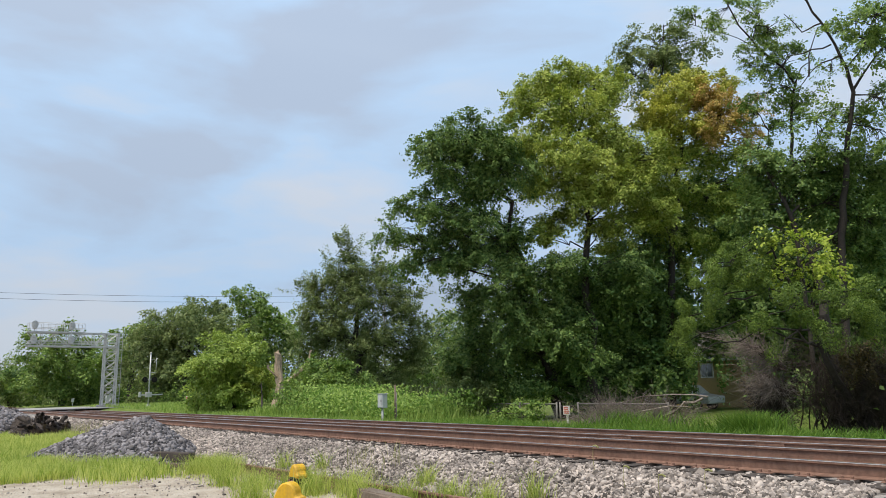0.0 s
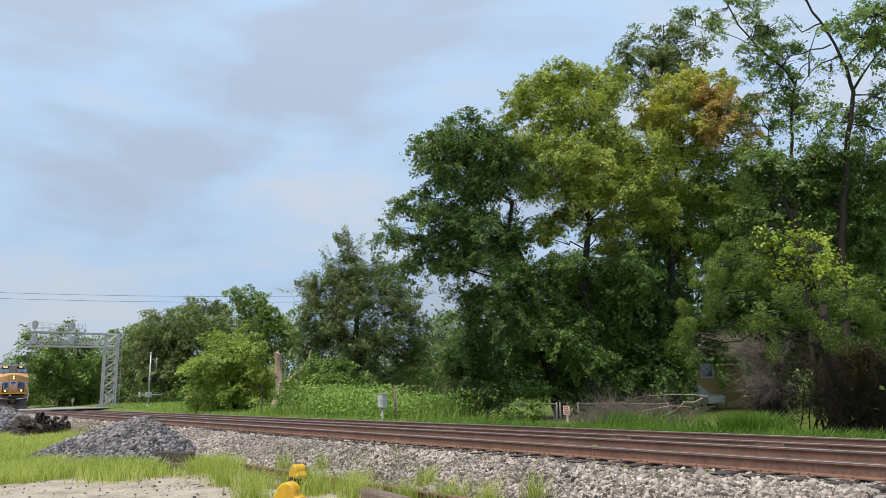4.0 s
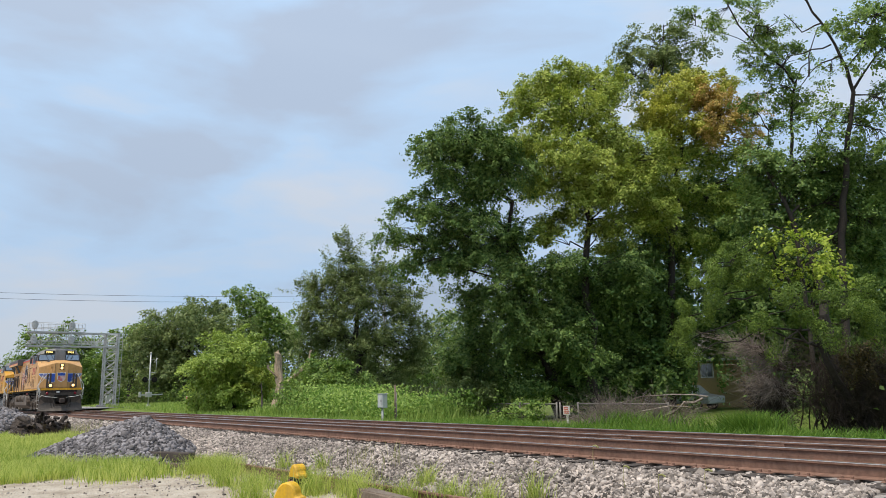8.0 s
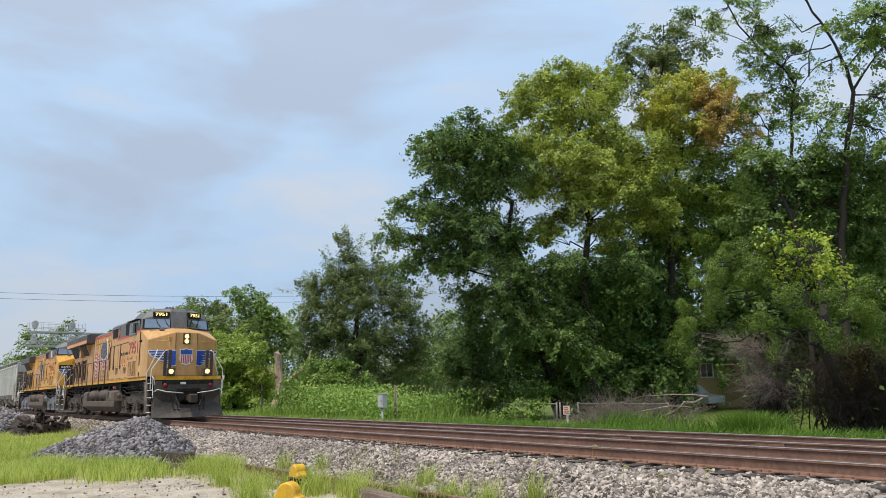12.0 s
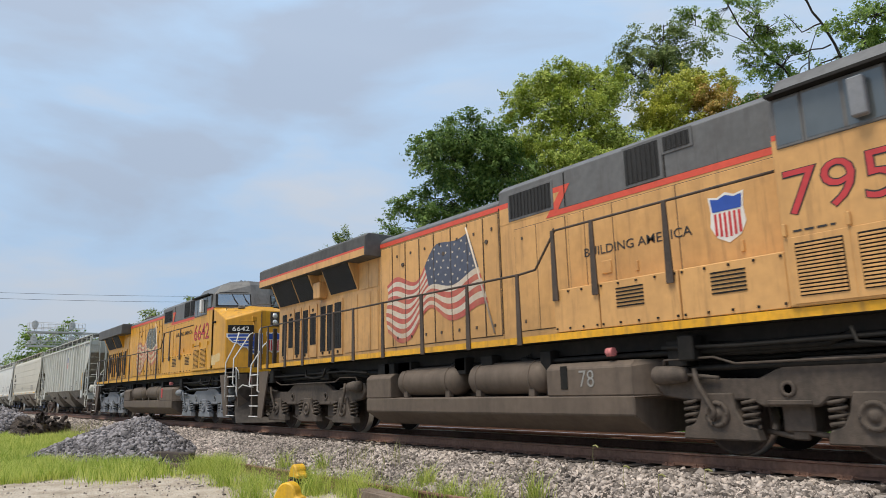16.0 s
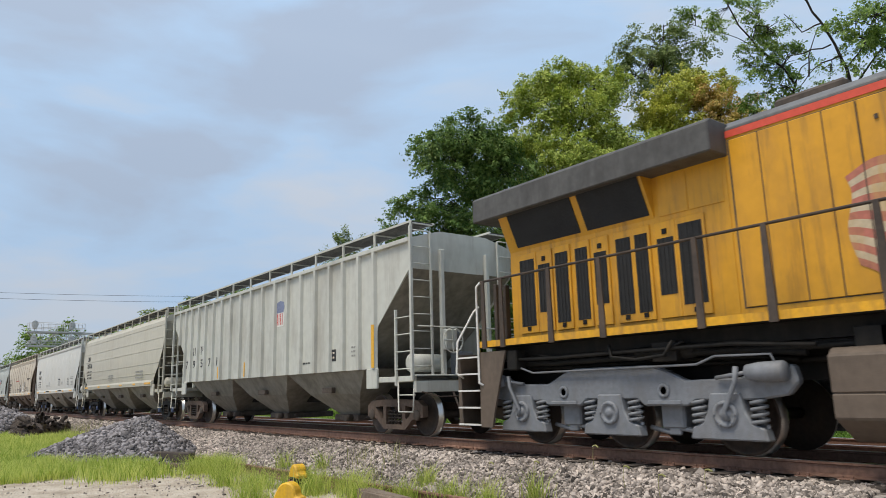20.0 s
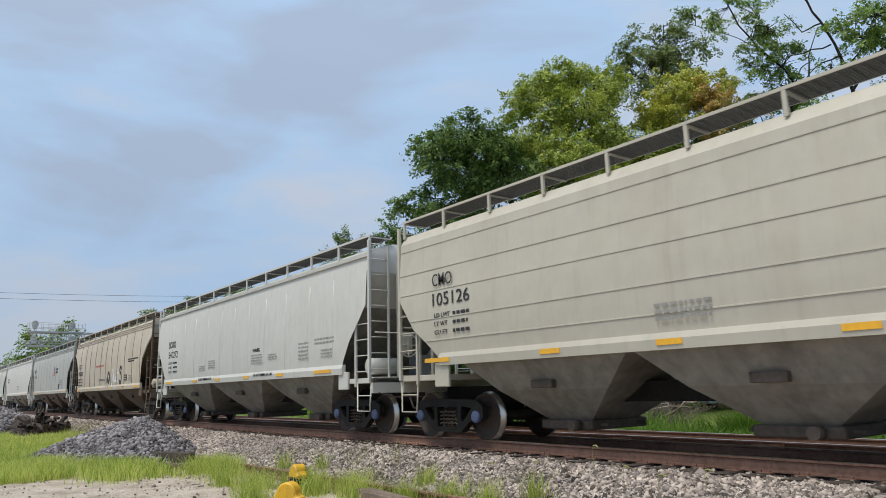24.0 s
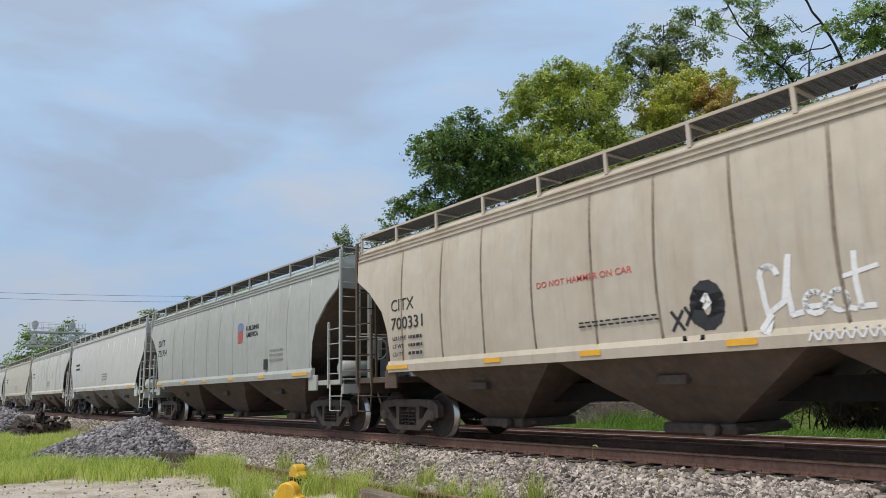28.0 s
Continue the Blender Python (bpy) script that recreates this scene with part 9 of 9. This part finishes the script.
# house and car among the trees
def house():
    t = thing("house", "small house with yellow siding half hidden by trees", "house")
    x0, x1, y0, y1, zg = -29.5, -22.0, 29.0, 36.0, -0.6
    bm = bmesh.new()
    box(bm, x0, x1, y0, y1, zg, 2.3)
    part("wall", bm, M_SIDING, t)
    for i in range(12):
        bm = bmesh.new()
        box(bm, x0, x1, y0 - 0.015, y0, zg + i * 0.24, zg + i * 0.24 + 0.22)
        part("clapboard", bm, M_SIDING, t)
    bm = bmesh.new()
    prism(bm, [(y0 - 0.5, 2.3), (y1 + 0.5, 2.3), ((y0 + y1) / 2, 4.4)], x0 - 0.4, x1 + 0.4, "x")
    part("roof", bm, M_SHINGLE, t)
    bm = bmesh.new()
    box(bm, x0 - 0.4, x1 + 0.4, y0 - 0.56, y0 - 0.5, 2.22, 2.4)
    part("fascia", bm, M_WHITE, t)
    for xc in (-24.4, -27.3):
        bm = bmesh.new()
        box(bm, xc - 0.45, xc + 0.45, y0 - 0.05, y0 - 0.015, 1.25, 2.15, 0.01)
        w = part("window", bm, M_WHITE, t)
        for s in (-0.2, 0.2):
            bm = bmesh.new()
            box(bm, xc + s - 0.17, xc + s + 0.17, y0 - 0.056, y0 - 0.05, 1.32, 2.08)
            part("pane", bm, M_DARKGLASS, w)


house()


def parked_car():
    t = thing("parked_car", "white car parked beside the house", "car")
    x, y, z = -24.6, 26.5, -0.55
    bm = bmesh.new()
    prism(bm, [(-2.2, 0.35), (2.2, 0.35), (2.25, 0.75), (1.3, 0.9), (0.7, 1.4), (-1.2, 1.45), (-1.8, 0.95), (-2.25, 0.85)], -0.85, 0.85, "y", bevel=0.06)
    bm.transform(Matrix.Translation((x, y, z)))
    part("body", bm, M_CARPAINT, t)
    for a, b in ((-1.1, -0.25), (-0.15, 0.6)):
        bm = bmesh.new()
        prism(bm, [(x + a, z + 0.95), (x + b + 0.15, z + 0.95), (x + b, z + 1.32), (x + a + 0.1, z + 1.36)], y - 0.87, y - 0.85, "y")
        part("window", bm, M_DARKGLASS, t)
    for dx in (-1.4, 1.4):
        for s in (-1, 1):
            bm = bmesh.new()
            lathe(bm, [(s * 0.7, 0.33), (s * 0.88, 0.33), (s * 0.88, 0.2)], (x + dx, y, z + 0.33), "y", 16)
            part("wheel", bm, M_BLACK, t)


parked_car()


# ---- things in the yard ----
def roots():
    t = thing("root_mass", "dark twisted roots and logs lying before the heap", "log pile")
    rng = np.random.default_rng(5)
    segs = []
    for i in range(46):
        a = np.array([-44 + rng.uniform(0, 5.0), -3.9 + rng.uniform(-0.7, 0.7), -0.55])
        b = a + np.array([rng.uniform(-0.7, 1.3), rng.uniform(-0.6, 0.6), rng.uniform(0.05, 0.7) * (1.2 if a[0] < -41.5 else 0.75)])
        s, _ = bough(a, b, rng.uniform(0.07, 0.22), rng.uniform(0.04, 0.12), rng, 6, rng.uniform(-0.1, 0.3))
        segs += s
    o = new("root", sticks("root", segs, M_ROOT, 8))
    o.parent = t


roots()


def timber(name, label, a, b, w, h, material, seed=0):
    """A sawn timber with worn corners from a to b; its ends lie w wide and h high."""
    bm = bmesh.new()
    L = (Vector(b) - Vector(a)).length
    box(bm, 0, L, -w / 2, w / 2, 0, h, 0.02)
    rng = random.Random(seed)
    for v in bm.verts:
        v.co += Vector((rng.uniform(-0.012, 0.012), rng.uniform(-0.012, 0.012), rng.uniform(-0.01, 0.01)))
    d = Vector(b) - Vector(a)
    bm.transform(Matrix.Translation(a) @ d.to_track_quat("X", "Z").to_matrix().to_4x4())
    return thing(name, label, "timber", group="old timbers", data=mesh(name, bm, material))


timber("bumper_timber", "dark rusty timber baulk at the end of the siding", (-20.6, -4.75, -0.66), (-18.5, -4.0, -0.66), 0.22, 0.24, M_TIE, 1)
timber("old_tie", "old half-buried tie below the baulk", (-20.0, -5.3, -0.80), (-17.6, -4.1, -0.78), 0.24, 0.16, M_WOOD, 2)
timber("old_tie", "weathered grey tie end beside the siding rail", (-10.1, -4.0, -0.72), (-8.4, -4.35, -0.66), 0.24, 0.2, M_WOOD, 3)

siding = thing("siding_rail", "rusty half-buried siding rail in the weeds", "railway track", kind="structure")
bm = bmesh.new()
prism(bm, [(u, v) for u, v in RAIL], 0, 16.2, "x")
bm.transform(Matrix.Translation((-20.6, -3.98, -0.52)) @ Matrix.Rotation(math.atan2(0.62, 16.2), 4, "Z"))
part("rail", bm, M_RAIL, siding)

def wheel_stop(x, y, z, turn, s):
    t = thing("wheel_stop", "yellow painted steel wheel stop clamped to the siding rail", "wheel stop", group="wheel stops", m=pose(x, y, z, 0, 0, turn))
    bm = bmesh.new()
    o = [(-0.3, 0.0), (0.3, 0.0), (0.32, 0.12), (0.2, 0.16)] + [(0.0 + 0.2 * math.cos(a), 0.2 + 0.2 * math.sin(a)) for a in np.linspace(0.1, 2.6, 8)] + [(-0.28, 0.1)]
    prism(bm, [(u * s, v * s) for u, v in o], -0.11, 0.11, "y", bevel=0.025)
    part("shoe", bm, M_YPAINT, t)
    bm = bmesh.new()
    box(bm, -0.18 * s, 0.2 * s, -0.14, 0.14, -0.1, 0.02, 0.015)
    part("clamp", bm, M_BLACK, t)
    bm = bmesh.new()
    for d in (-0.1, 0.1):
        rod(bm, (d * s, -0.17, -0.04), (d * s, 0.17, -0.04), 0.022, 8)
    part("bolt", bm, M_RAIL, t)


wheel_stop(-10.75, -4.98, -0.72, 35, 0.85)
wheel_stop(-12.2, -4.12, -0.52, 2, 0.62)
bm = bmesh.new()
box(bm, 0, 0.42, -0.16, 0.16, 0, 0.03, 0.008)
bm.transform(pose(-19.6, -6.0, -0.72, 8, -10, 25))
thing("litter", "crumpled white plastic scrap at the foot of the heap", "litter", data=mesh("litter", bm, M_WHITE))

# ---- ties and plates, last ----
def tie_mesh(seed):
    bm = bmesh.new()
    box(bm, -0.115, 0.115, -1.3, 1.3, -0.37, -0.192, 0.012)
    rng = random.Random(seed)
    for v in bm.verts:
        v.co += Vector((rng.uniform(-0.01, 0.01), rng.uniform(-0.04, 0.04), rng.uniform(-0.006, 0.004)))
    return mesh("tie", bm, M_TIE)


TIES = [tie_mesh(i) for i in range(5)]
bm = bmesh.new()
box(bm, -0.1, 0.1, -0.19, 0.19, -0.192, -0.178, 0.004)
for sx in (-0.06, 0.06):
    for sy in (-0.13, 0.13):
        box(bm, sx - 0.014, sx + 0.014, sy - 0.014, sy + 0.014, -0.178, -0.145, 0.004)
PLATE = mesh("tie_plate", bm, M_RAIL)
for tr, yc, dz in ((track_near, 0.0, 0.0), (track_far, 4.3, -0.16)):
    rng = random.Random(8)
    for i in range(110 if yc == 0 else 60):
        x = -1.0 - i * 0.5 + rng.uniform(-0.04, 0.04)
        o = new("tie", TIES[i % 5])
        o.parent = tr
        o.location = (x, yc + rng.uniform(-0.05, 0.05), dz)
        o.rotation_euler = (0, 0, rng.uniform(-0.02, 0.02))
        for s in (-0.755, 0.755) if yc == 0 else (-0.755,):
            if i < 60:
                p = new("tie_plate", PLATE)
                p.parent = tr
                p.location = (x, yc + s, dz)
for x in (-7.3, -10.9, -17.5, -24.0):
    bm = bmesh.new()
    box(bm, x - 0.3, x + 0.3, 4.3 - 0.755 - 0.03, 4.3 - 0.755 - 0.012, -0.31, -0.2, 0.005)
    part("joint_bar", bm, M_RAIL, track_far)


def travelled(t):
    """Way of the train along the track, in metres, from where it is at 17 s."""
    return 8.1027 * (t - 17) + 0.02574 * (t - 17) ** 2


def motions():
    for vehicle, x in movers:
        walk(vehicle, [(k * 0.5, pose(x + travelled(k * 0.5), 0, 0)) for k in range(57)])
    for wheelset, x, r in rolling:
        walk(wheelset, [(k / 15, pose(x, 0, r, 0, math.degrees(travelled(k / 15) / r), 0)) for k in range(421)])


motions()
